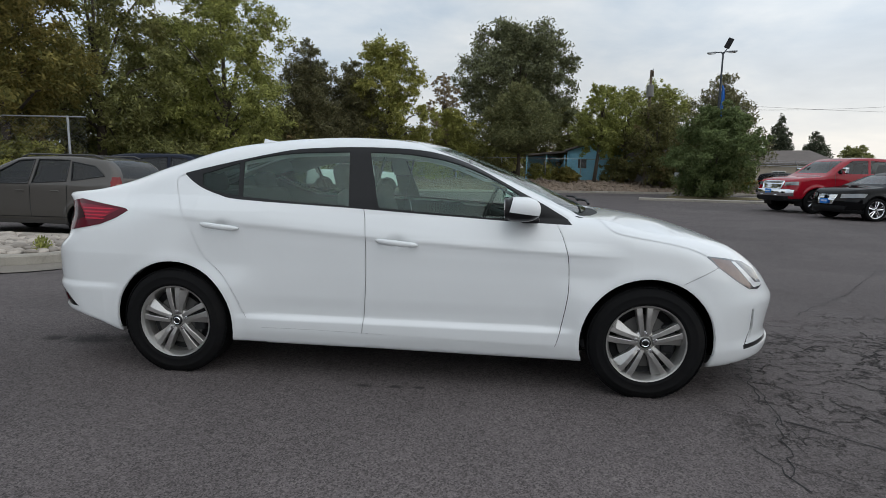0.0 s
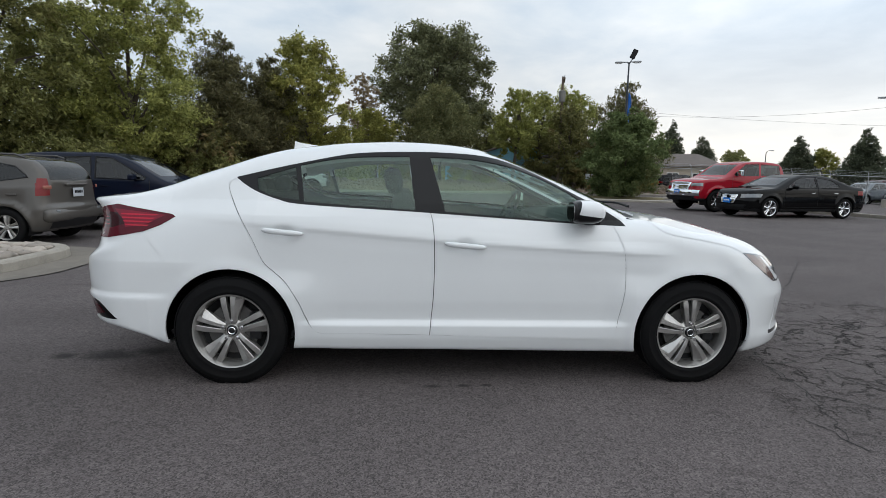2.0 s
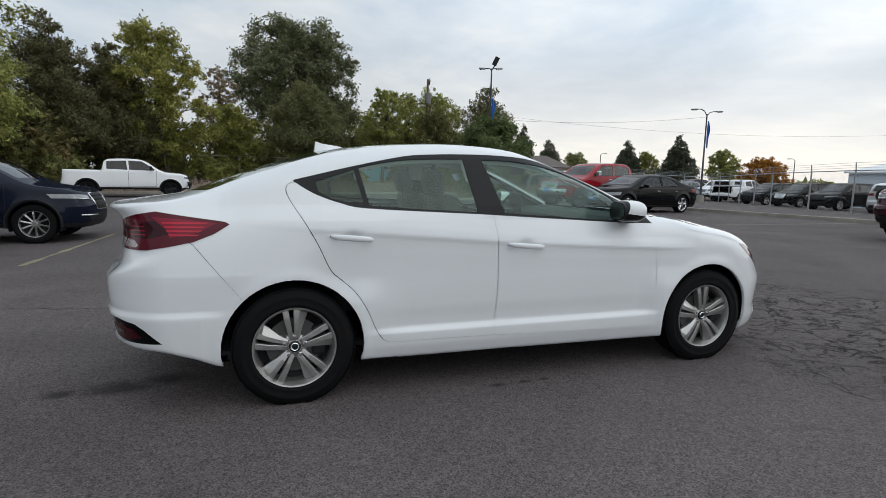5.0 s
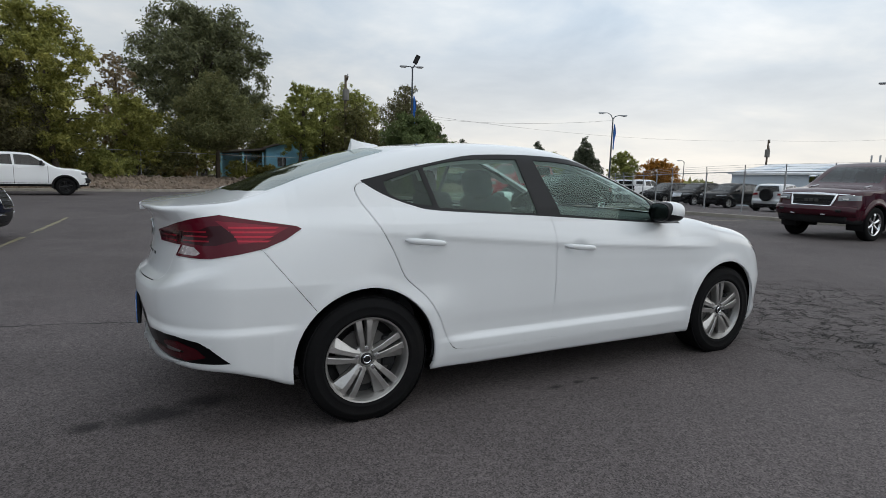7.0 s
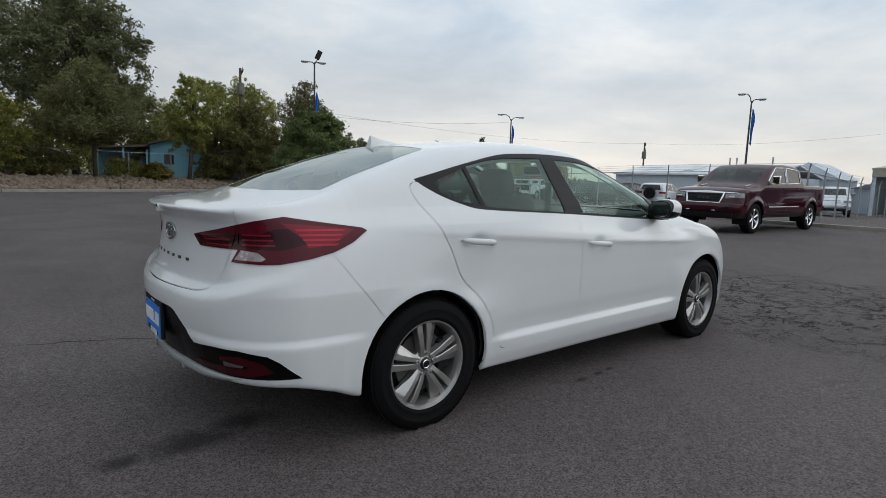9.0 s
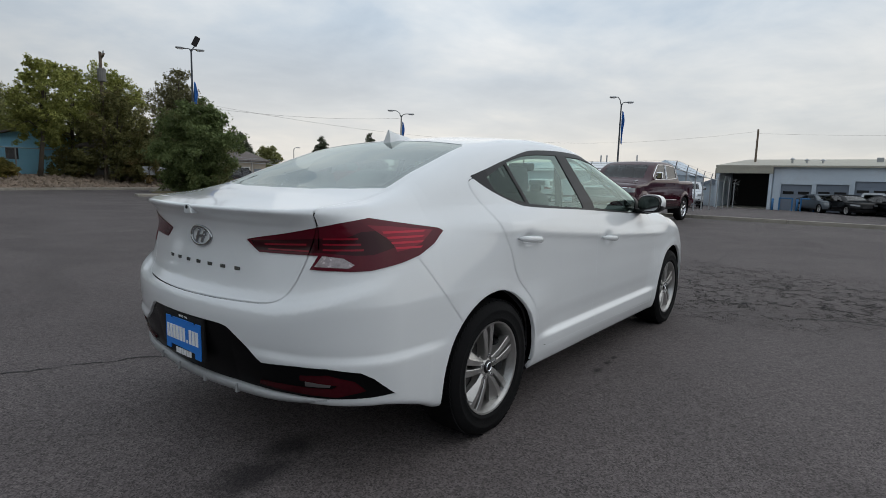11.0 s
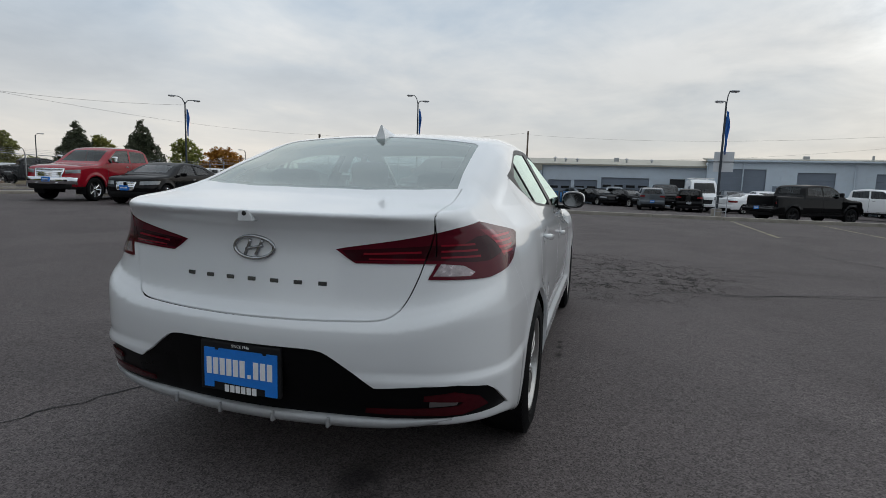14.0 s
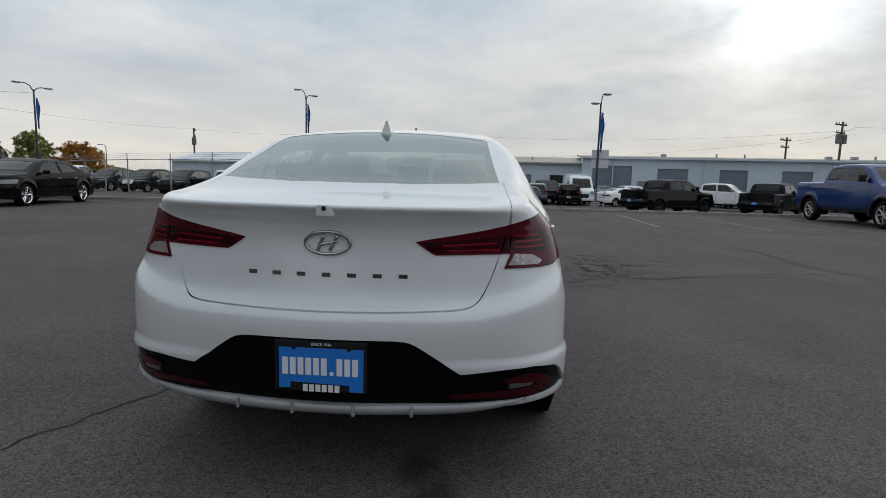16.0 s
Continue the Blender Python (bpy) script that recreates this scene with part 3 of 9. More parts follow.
def wheel(parent, x, y, outward, r_tyre=0.314, r_rim=0.214, width=0.21, hub_z=0.308, spokes=5, twin=True, rim_mat=None, detail=True, dish=0.0, spoke_w=0.060, tyre_name="tyre"):
    """A road wheel: barrel with tyre, rim, brake disc, cap and nuts. outward is -1 for the right side of the car."""
    rim_mat = rim_mat or ALLOY
    sides = 64 if detail else 28
    ring = 0.5 * width
    s = outward
    hub = part("wheel", lathe([(0.02, s * 0.01), (r_rim * 0.93, s * 0.005), (r_rim * 0.95, s * (ring - 0.03)), (r_rim * 0.99, s * (ring - 0.012))], sides), ALLOY_DARK, parent, smooth=True)
    hub.matrix_basis = pose(x, y, hub_z)
    k = ring
    tyre = [(r_rim * 0.97, s * (k - 0.02)), (r_rim * 1.0, s * (k - 0.008)), (r_rim * 1.06, s * (k + 0.002)), ((r_rim + r_tyre) / 2, s * (k + 0.007)), (r_tyre * 0.955, s * (k - 0.004)), (r_tyre * 0.982, s * (k - 0.016)),
            (r_tyre * 0.995, s * (k - 0.034)), (r_tyre, s * (k - 0.06)), (r_tyre, -s * (k - 0.06)), (r_tyre * 0.99, -s * (k - 0.03)), (r_tyre * 0.95, -s * k), (r_rim, -s * k), (r_rim * 0.97, -s * (k - 0.02))]
    if detail:
        rings = []
        for j, (r, h) in enumerate(tyre):
            rings.append((r, h))
            if j in (2, 3):
                rings += [(r + 0.006, h + s * 0.0015), (r + 0.008, h)]
        tyre = rings
    part(tyre_name, lathe(tyre, sides), RUBBER, hub, smooth=True)
    if detail:
        grooves = bmesh.new()
        for q in range(72):
            a = 2 * math.pi * q / 72
            one = box((0.026, 0.05, 0.004), (0, s * (k - 0.035), 0), 0, (0, 0, 14))
            one.transform(Matrix.Rotation(a, 4, "Y") @ Matrix.Translation((0, 0, r_tyre * 0.988 + 0.003)))
            merge(grooves, one)
        part("tread_block", grooves, RUBBER, hub)
    rim = lathe([(r_rim * 0.90, s * (k - 0.045)), (r_rim * 0.935, s * (k - 0.020)), (r_rim * 0.965, s * (k - 0.006)), (r_rim * 1.0, s * (k - 0.004)), (r_rim * 1.005, s * (k - 0.012))], sides)
    face = k - 0.018 - dish
    if detail:
        merge(rim, lathe([(r_rim * 0.90, s * (k - 0.045)), (r_rim * 0.885, s * 0.02), (r_rim * 0.90, s * -0.02)], sides))
        for q in range(5):
            twin_spoke(rim, 2 * math.pi * q / 5 + radians(95), r_rim, face, s)
    for q in range(0 if detail else spokes):
        a0 = 2 * math.pi * q / spokes + math.pi / 2 + 0.09
        for off in ((-1, 1) if twin else (0,)):
            w0, w1 = (spoke_w * 0.52, spoke_w * 1.06) if twin else (spoke_w * 1.1, spoke_w * 1.5)
            shift0, shift1 = off * 0.0150 * r_rim / 0.232, off * 0.0385 * r_rim / 0.232
            r0, r1 = r_rim * 0.17, r_rim * 0.94
            rows = []
            for u, depth in ((0.0, -0.012), (0.35, -0.004), (0.75, 0.0), (1.0, -0.004)):
                r = r0 + (r1 - r0) * u
                w = w0 + (w1 - w0) * u
                sh = shift0 + (shift1 - shift0) * u
                top = face + depth
                lo_t, hi_t = sh - w / 2, sh + w / 2
                ridge = sh + (0.18 if off >= 0 else -0.30) * w
                slant = 0.05 * u * r_rim * (1 if off < 0 else 0.4)
                rows.append([(r, lo_t, top - 0.013), (r + slant, ridge - 0.002, top), (r + slant, ridge + 0.002, top), (r, hi_t, top - 0.013), (r, hi_t - 0.004, top - 0.045), (r, lo_t + 0.004, top - 0.045)])
            verts, faces = [], []
            ca, sa = math.cos(a0), math.sin(a0)
            for row in rows:
                for r, t, h in row:
                    verts.append((r * ca - t * sa, s * h, r * sa + t * ca))
            for i in range(len(rows) - 1):
                for j in range(6):
                    faces.append((i * 6 + j, i * 6 + (j + 1) % 6, i * 6 + 6 + (j + 1) % 6, i * 6 + 6 + j))
            b = raw(verts, faces)
            bmesh.ops.recalc_face_normals(b, faces=b.faces[:])
            merge(rim, b)
    merge(rim, lathe([(0.0, s * (face - 0.012)), (r_rim * 0.155, s * (face - 0.012)), (r_rim * 0.20, s * (face - 0.022)), (r_rim * 0.30, s * (face - 0.032)), (r_rim * 0.31, s * (face - 0.06))], 30))
    part("rim", rim, rim_mat, hub)
    if detail:
        part("brake_disc", lathe([(0.03, s * 0.035), (0.145, s * 0.035), (0.145, s * 0.015), (0.03, s * 0.015)], 40), STEEL, hub)
        part("brake_caliper", box((0.07, 0.06, 0.16), (0.125, s * 0.03, 0.02), 0.015), BLACK_PLASTIC, hub)
        part("centre_cap", lathe([(0.0, s * (face - 0.004)), (0.026, s * (face - 0.005)), (0.031, s * (face - 0.012))], 28), GLOSS_BLACK, hub, "black centre cap with silver badge", smooth=True)
        part("cap_badge", lathe([(0.016, s * (face - 0.004)), (0.019, s * (face - 0.001)), (0.022, s * (face - 0.004))], 28), CHROME, hub)
        for q in range(5):
            a = 2 * math.pi * q / 5 + radians(88)
            c = Vector((0.054 * math.cos(a), 0, 0.054 * math.sin(a)))
            part("wheel_nut", lathe([(0.0, s * (face - 0.001)), (0.0075, s * (face - 0.002)), (0.0095, s * (face - 0.012)), (0.0135, s * (face - 0.013)), (0.014, s * (face - 0.03))], 10, at=c), CHROME, hub)
    return hub


DLO = smooth_line([(-1.340, 1.174), (-1.281, 1.134), (-1.202, 1.094), (-1.083, 1.055), (-0.958, 1.033), (-0.477, 1.009), (-0.303, 1.001), (0.234, 0.970), (0.591, 0.950), (0.935, 0.937)], 3) + \
    smooth_line([(0.912, 0.967), (0.775, 1.048), (0.632, 1.122), (0.490, 1.198), (0.344, 1.268), (0.189, 1.317), (0.039, 1.340), (-0.149, 1.349), (-0.338, 1.349), (-0.527, 1.342), (-0.715, 1.325),
                 (-0.994, 1.265), (-1.175, 1.221), (-1.335, 1.180)], 3)
QUARTER_PANE = [(-1.224, 1.176), (-1.011, 1.245), (-0.972, 1.056), (-1.066, 1.067), (-1.144, 1.084), (-1.210, 1.116)]
REAR_PANE = smooth_line([(-0.945, 1.050), (-0.985, 1.253)], 1) + smooth_line([(-0.980, 1.256), (-0.809, 1.293), (-0.624, 1.313), (-0.353, 1.322)], 3) + [(-0.313, 1.014), (-0.627, 1.029)]
FRONT_PANE = smooth_line([(-0.230, 1.321), (-0.053, 1.318), (0.097, 1.303), (0.228, 1.280), (0.359, 1.240), (0.487, 1.185), (0.595, 1.128), (0.643, 1.098)], 2) + [(0.648, 0.958), (0.234, 0.982), (-0.142, 1.008)]
B_SEAM = smooth_line([(-0.305, 1.352), (-0.286, 1.249), (-0.244, 1.052), (-0.214, 0.948), (-0.202, 0.773), (-0.202, 0.595), (-0.208, 0.465), (-0.223, 0.294)], 3)
REAR_SEAM = smooth_line([(-1.321, 1.169), (-1.362, 1.158), (-1.377, 1.123), (-1.351, 1.061), (-1.286, 0.956), (-1.220, 0.835), (-1.163, 0.713), (-1.107, 0.659), (-1.035, 0.592), (-0.967, 0.484), (-0.927, 0.391),
                         (-0.884, 0.321), (-0.830, 0.301), (-0.707, 0.300), (-0.467, 0.299), (-0.223, 0.294)], 3)
LOW_SEAM = [(-0.223, 0.294), (0.292, 0.280), (0.861, 0.265)]
FRONT_SEAM = smooth_line([(0.861, 0.265), (0.887, 0.371), (0.917, 0.555), (0.920, 0.662), (0.912, 0.765), (0.885, 0.867), (0.846, 0.950)], 3)
HOOD_SEAM = smooth_line([(1.081, 0.971), (1.099, 0.954), (1.134, 0.921), (1.195, 0.895), (1.373, 0.866), (1.491, 0.845), (1.571, 0.823), (1.640, 0.793)], 3)
WING_SEAM = [(1.519, 0.647), (1.564, 0.669), (1.704, 0.738)]
BUMPER_SEAM = [(-1.845, 0.869), (-1.824, 0.854), (-1.602, 0.576)]
LID_REAR = smooth_line([(-0.618, 1.056), (-0.614, 0.981), (-0.584, 0.875), (-0.569, 0.824), (-0.543, 0.759), (-0.511, 0.712), (-0.463, 0.693), (-0.373, 0.688), (-0.200, 0.684), (0.020, 0.682)], 3)
LID_TOP = [(-2.200, -0.618), (-2.137, -0.618), (-1.900, -0.612), (-1.760, -0.600)]
TAIL = [(-1.010, 0.992), (-0.900, 1.010), (-0.800, 0.992), (-0.693, 0.974), (-0.622, 0.962), (-0.603, 0.951), (-0.645, 0.905), (-0.706, 0.868), (-0.779, 0.847), (-0.888, 0.826), (-0.955, 0.823), (-1.106, 0.823),
        (-1.076, 0.874), (-1.188, 0.871), (-1.308, 0.868), (-1.330, 0.884), (-1.362, 0.912), (-1.333, 0.920), (-1.203, 0.947)]
REVERSE = [(-1.090, 0.834), (-1.062, 0.874), (-0.985, 0.868), (-0.945, 0.846), (-0.965, 0.834)]
DIFFUSER = smooth_line([(0.02, 0.595), (-0.20, 0.595), (-0.272, 0.592), (-0.314, 0.578), (-0.378, 0.534), (-0.470, 0.470)], 2) + [(-0.60, 0.466), (-0.70, 0.470)]
DIFFUSER_SIDE = [(-1.148, 0.486), (-1.038, 0.486), (-0.918, 0.468), (-0.872, 0.442), (-0.788, 0.366), (-0.871, 0.362), (-1.002, 0.359), (-1.165, 0.356), (-1.388, 0.356), (-1.388, 0.466)]
WINDSCREEN = [(1.105, 0.03), (1.10, -0.15), (1.07, -0.35), (1.0, -0.58), (0.93, -0.655), (0.70, -0.632), (0.40, -0.580), (0.11, -0.530), (0.15, -0.35), (0.185, -0.15), (0.195, 0.03)]
COWL = [(1.175, 0.03), (1.165, -0.2), (1.13, -0.42), (1.06, -0.60), (0.99, -0.665), (0.93, -0.655), (1.0, -0.58), (1.07, -0.35), (1.10, -0.15), (1.105, 0.03)]
BACK_FRIT = [(-1.905, 0.030), (-1.890, -0.250), (-1.835, -0.450), (-1.770, -0.585), (-1.635, -0.568), (-1.415, -0.548), (-1.175, -0.530), (-1.135, -0.500), (-1.115, -0.250), (-1.110, 0.030)]
BACK_PANE = [(-1.877, 0.030), (-1.863, -0.250), (-1.805, -0.450), (-1.750, -0.548), (-1.615, -0.535), (-1.395, -0.515), (-1.195, -0.496), (-1.175, -0.460), (-1.155, -0.250), (-1.150, 0.030)]
HEADLAMP = [(1.629, 0.797), (1.750, 0.781), (1.864, 0.757), (1.955, 0.711), (2.020, 0.618), (1.970, 0.603), (1.904, 0.610), (1.809, 0.663), (1.703, 0.735)]


def build_saloon():
    car = thing("white_sedan", "white four-door sedan with silver twin-spoke alloy wheels parked on the asphalt", "car")
    fn = saloon
    bm = half_skin(fn, (-2.46, -1.0, 0.12), (2.36, 0.045, 1.50), 0.0135)
    layer = bm.faces.layers.int["region"]
    # wheel openings
    for wx in (-WHEEL_X, WHEEL_X):
        ring = [(wx + ARCH * math.cos(a), HUB_Z + ARCH * math.sin(a)) for a in np.linspace(0, 2 * math.pi, 49)[:-1]]
        mark(bm, ring, "side", 99, lambda c: c.y < -0.5)
    # panel gaps
    side_only = lambda c: c.y < -0.5
    for line in (B_SEAM, REAR_SEAM, LOW_SEAM, FRONT_SEAM, HOOD_SEAM, WING_SEAM, BUMPER_SEAM):
        mark(bm, band(line, 0.0028 if line is BUMPER_SEAM else 0.0044), "side", 19, side_only)
    mark(bm, band(LID_REAR, 0.0045), "rear", 19, lambda c: c.x < -1.95)
    mark(bm, band(LID_TOP, 0.0045), "top", 19, lambda c: c.z > 0.9)
    # glass and black surrounds
    up = lambda c: c.y < -0.4 and c.z > 0.9
    for outline, number in ((QUARTER_PANE, 2), (REAR_PANE, 3), (FRONT_PANE, 4)):
        mark(bm, outline, "side", number, up)
    mark(bm, DLO, "side", 1, up, over=(0, 19))
    mark(bm, WINDSCREEN, "top", 5, lambda c: c.z > 0.9)
    mark(bm, COWL, "top", 22, lambda c: c.z > 0.9)
    mark(bm, BACK_PANE, "top", 6, lambda c: c.z > 1.0)
    mark(bm, BACK_FRIT, "top", 23, lambda c: c.z > 1.0)
    # lamps
    aft = lambda c: c.x < -1.5 and c.y < -0.15
    mark(bm, REVERSE, "slant", 8, aft)
    # glowing-red bars behind the lens: four on the flank, three towards the lid
    for k in range(4):
        z = 0.962 - 0.019 * k
        mark(bm, [(-0.850 + 0.016 * k, z), (-0.680 - 0.004 * k, z - 0.003), (-0.690 - 0.004 * k, z - 0.010), (-0.846 + 0.016 * k, z - 0.008)], "slant", 28, aft)
    for k in range(3):
        z = 0.938 - 0.020 * k
        mark(bm, [(-1.060, z), (-0.935 + 0.01 * k, z + 0.003), (-0.935 + 0.01 * k, z - 0.004), (-1.060, z - 0.006)], "slant", 29, aft)
    mark(bm, [(-1.285, 0.903), (-1.120, 0.915), (-1.120, 0.908), (-1.285, 0.897)], "slant", 29, aft)
    mark(bm, [(-1.270, 0.886), (-1.110, 0.891), (-1.110, 0.885), (-1.270, 0.881)], "slant", 29, aft)
    mark(bm, [(-0.905, 0.985), (-0.820, 0.978), (-0.650, 0.957), (-0.700, 0.912), (-0.755, 0.893), (-0.795, 0.888), (-0.815, 0.925)], "slant", 27, aft)
    mark(bm, [(-1.345, 0.910), (-1.10, 0.934), (-0.98, 0.940), (-0.925, 0.962), (-0.865, 0.965), (-0.80, 0.905), (-0.88, 0.880), (-0.94, 0.878), (-1.06, 0.884), (-1.32, 0.876)], "slant", 24, aft)
    mark(bm, TAIL, "slant", 7, aft)
    low = lambda c: c.x < -1.8 and c.z < 0.7
    mark(bm, [(-1.14, 0.445), (-1.04, 0.455), (-0.94, 0.430), (-0.90, 0.395), (-1.00, 0.372), (-1.30, 0.378), (-1.30, 0.392), (-1.02, 0.402), (-1.00, 0.418), (-1.14, 0.430)], "slant", 10, low)
    mark(bm, [(-1.12, 0.408), (-1.12, 0.432), (-1.02, 0.432), (-1.03, 0.410)], "slant", 26, low)
    mark(bm, DIFFUSER_SIDE, "slant", 9, lambda c: low(c) and c.y < -0.46)
    mark(bm, DIFFUSER + [(-0.70, 0.352), (0.02, 0.352)], "rear", 9, low)
    fore = lambda c: c.x > 1.5
    mark(bm, [(1.785, 0.764), (1.812, 0.760), (1.952, 0.642), (2.015, 0.632), (2.018, 0.618), (1.940, 0.616), (1.925, 0.628)], "side", 32, fore)
    mark(bm, [(1.655, 0.788), (1.775, 0.768), (1.918, 0.630), (1.904, 0.616), (1.809, 0.668), (1.703, 0.738)], "side", 31, fore)
    mark(bm, HEADLAMP, "side", 11, fore)
    mark(bm, [(1.93, 0.50), (1.945, 0.50), (1.952, 0.38), (1.915, 0.29), (1.895, 0.29), (1.932, 0.38)], "side", 25, fore)
    mark(bm, [(1.892, 0.300), (2.3, 0.318), (2.3, 0.290), (1.90, 0.270)], "side", 25, fore)
    # shade under the bumper's lip, coloured in as a black strip
    mark(bm, [(2.3, 0.20), (2.3, 0.17), (1.88, 0.17), (1.80, 0.195)], "side", 25, fore)
    # panels
    door_r = [p for p in REAR_SEAM] + B_SEAM[::-1]
    mark(bm, door_r, "side", 13, side_only)
    door_f = B_SEAM + LOW_SEAM + FRONT_SEAM + [(0.3, 1.36)]
    mark(bm, door_f, "side", 12, lambda c: side_only(c) and c.z < 1.1)
    mark(bm, LID_REAR + [(0.02, 1.2), (-0.618, 1.2)], "rear", 14, lambda c: c.x < -1.76 and c.z > 0.6)
    mark(bm, BUMPER_SEAM + [(-1.60, 0.1), (-2.5, 0.1), (-2.5, 0.875)], "side", 17, lambda c: c.x < -1.5)
    mark(bm, HOOD_SEAM + [(2.4, 0.76), (2.4, 1.2), (1.06, 1.2), (1.06, 0.99)], "side", 15, lambda c: c.x > 1.0)
    mark(bm, WING_SEAM + [(2.5, 0.80), (2.5, 0.1), (1.50, 0.1)], "side", 16, lambda c: c.x > 1.4)
    mark(bm, FRONT_SEAM + [(1.06, 1.0), (1.7, 0.80), (1.7, 0.1), (0.86, 0.1)], "side", 21, lambda c: c.x > 0.8 and c.y < -0.45)
    for f in bm.faces:
        if f[layer] == 0 and f.normal.z < -0.8 and f.calc_center_median().z < 0.37:
            f[layer] = 20

    def pair(name, regions, mat, push=0.0, label="", thick=0.0):
        return [skin_part(name, take(bm, regions, fn, push, side, thick=thick), mat, car, label) for side in ("none", "left")]

    def whole(name, regions, mat, push=0.0, label="", thick=0.0, parent=None):
        return skin_part(name, take(bm, regions, fn, push, "both", thick=thick), mat, parent or car, label)

    whole("body_shell", (0,), WHITE_PAINT, thick=0.02)
    doors_f = pair("front_door", (12,), WHITE_PAINT, thick=0.02)
    doors_r = pair("rear_door", (13,), WHITE_PAINT, thick=0.02)
    pair("front_wing", (21,), WHITE_PAINT, thick=0.02)
    whole("bonnet", (15,), WHITE_PAINT, thick=0.02)
    lid = whole("trunk_lid", (14,), WHITE_PAINT, thick=0.02)
    whole("front_bumper", (16,), WHITE_PAINT, thick=0.02)
    bumper = whole("rear_bumper", (17,), WHITE_PAINT, thick=0.02)
    whole("panel_gap", (19,), GAP, -0.010)
    whole("underbody", (20,), BLACK_PLASTIC)
    pair("window_trim", (1,), SATIN_TRIM, -0.002, "black window surround", 0.01)
    pair("quarter_window", (2,), GLASS_TINT, -0.006)
    pair("rear_door_window", (3,), GLASS_CLEAR, -0.006)
    pair("front_door_window", (4,), GLASS_CLEAR, -0.006)
    whole("windscreen", (5,), GLASS_PALE, -0.003)
    whole("cowl_panel", (22,), BLACK_PLASTIC, -0.012)
    whole("rear_window", (6,), glass("rear glass", (0.30, 0.36, 0.345), ior=3.1, gain=0.9, mirror=(0.93, 1.0, 0.97)), -0.002)
    whole("rear_window_border", (23,), glass("black-edged rear glass", (0.05, 0.06, 0.058), ior=3.1, gain=0.9, mirror=(0.93, 1.0, 0.97)), -0.002)
    pair("tail_light", (7,), RED_LENS, 0.004, "dark red wrap-around tail light", 0.012)
    pair("tail_light_core", (24,), RED_DEEP, 0.0035)
    pair("tail_light_flank", (27,), material("flank lamp red", (0.17, 0.005, 0.018), 0.15, spec=0.1, coat=0.4, vary=0.1), 0.004)
    pair("tail_light_bar", (28,), RED_BRIGHT, 0.004)
    pair("tail_light_bar", (29,), material("dim lamp red", (0.20, 0.006, 0.016), 0.2, spec=0.1, coat=0.4, vary=0.1), 0.0035)
    pair("reversing_light", (8,), CLEAR_LENS, 0.003, "clear ribbed reversing light", 0.01)
    whole("diffuser", (9,), material("gloss black diffuser", (0.004, 0.004, 0.0045), 0.3, spec=0.08), -0.012, "gloss black diffuser")
    pair("rear_reflector", (10,), material("smoked red reflector", (0.045, 0.003, 0.006), 0.2, spec=0.1, coat=0.3, vary=0.3, grain=(8, 60)), -0.004, "dark red reflector", 0.01)
    pair("rear_fog_lens", (26,), material("smoked clear lens", (0.095, 0.085, 0.085), 0.3, coat=0.4), -0.004, thick=0.008)
    pair("headlight", (11,), material("headlight glass", (0.13, 0.137, 0.145), 0.1, 0.4, coat=1.0, vary=0.35, grain=(14, 60)), 0.002, thick=0.01)
    pair("headlight_marker", (31,), material("amber marker lens", (0.17, 0.115, 0.10), 0.12, coat=1.0, vary=0.2, grain=(20, 90)), 0.002, "amber corner marker")
    pair("headlight_strip", (32,), material("bright lamp strip", (0.74, 0.75, 0.76), 0.15, coat=1.0), 0.002)
    # black slit and bar of the bumper, plus the painted shade under its lip
    whole("front_grille_vent", (25,), GLOSS_BLACK, -0.008)


    def flank(x, z):
        lo, hi = 0.4, 1.0
        for _ in range(24):
            mid = (lo + hi) / 2
            lo, hi = (mid, hi) if float(saloon(np.array(x), np.array(mid), np.array(z))) < 0 else (lo, mid)
        return lo

    # liner of the wheel openings, and wheels
    for wx in (-WHEEL_X, WHEEL_X):
        for s in (-1, 1):
            verts, faces = [], []
            turn = np.linspace(-0.5, math.pi + 0.5, 36)
            for a in turn:
                skin_y = flank(wx + (ARCH + 0.003) * math.cos(a), HUB_Z + max(ARCH * math.sin(a), -0.05))
                for r, y in ((ARCH + 0.003, skin_y - 0.006), (ARCH + 0.003, skin_y - 0.016), (ARCH + 0.02, skin_y - 0.03), (ARCH + 0.02, 0.55), (0.0, 0.55)):
                    verts.append((wx + r * math.cos(a), s * y, HUB_Z + max(r * math.sin(a), -0.05)))
            for i in range(len(turn) - 1):
                for k in range(4):
                    faces.append((i * 5 + k, i * 5 + k + 1, i * 5 + k + 6, i * 5 + k + 5))
            part("wheel_arch_liner", raw(verts, faces), material("felt arch liner", (0.005, 0.005, 0.005), 0.95, spec=0.0), car)
            wheel(car, wx, s * 0.772, s)

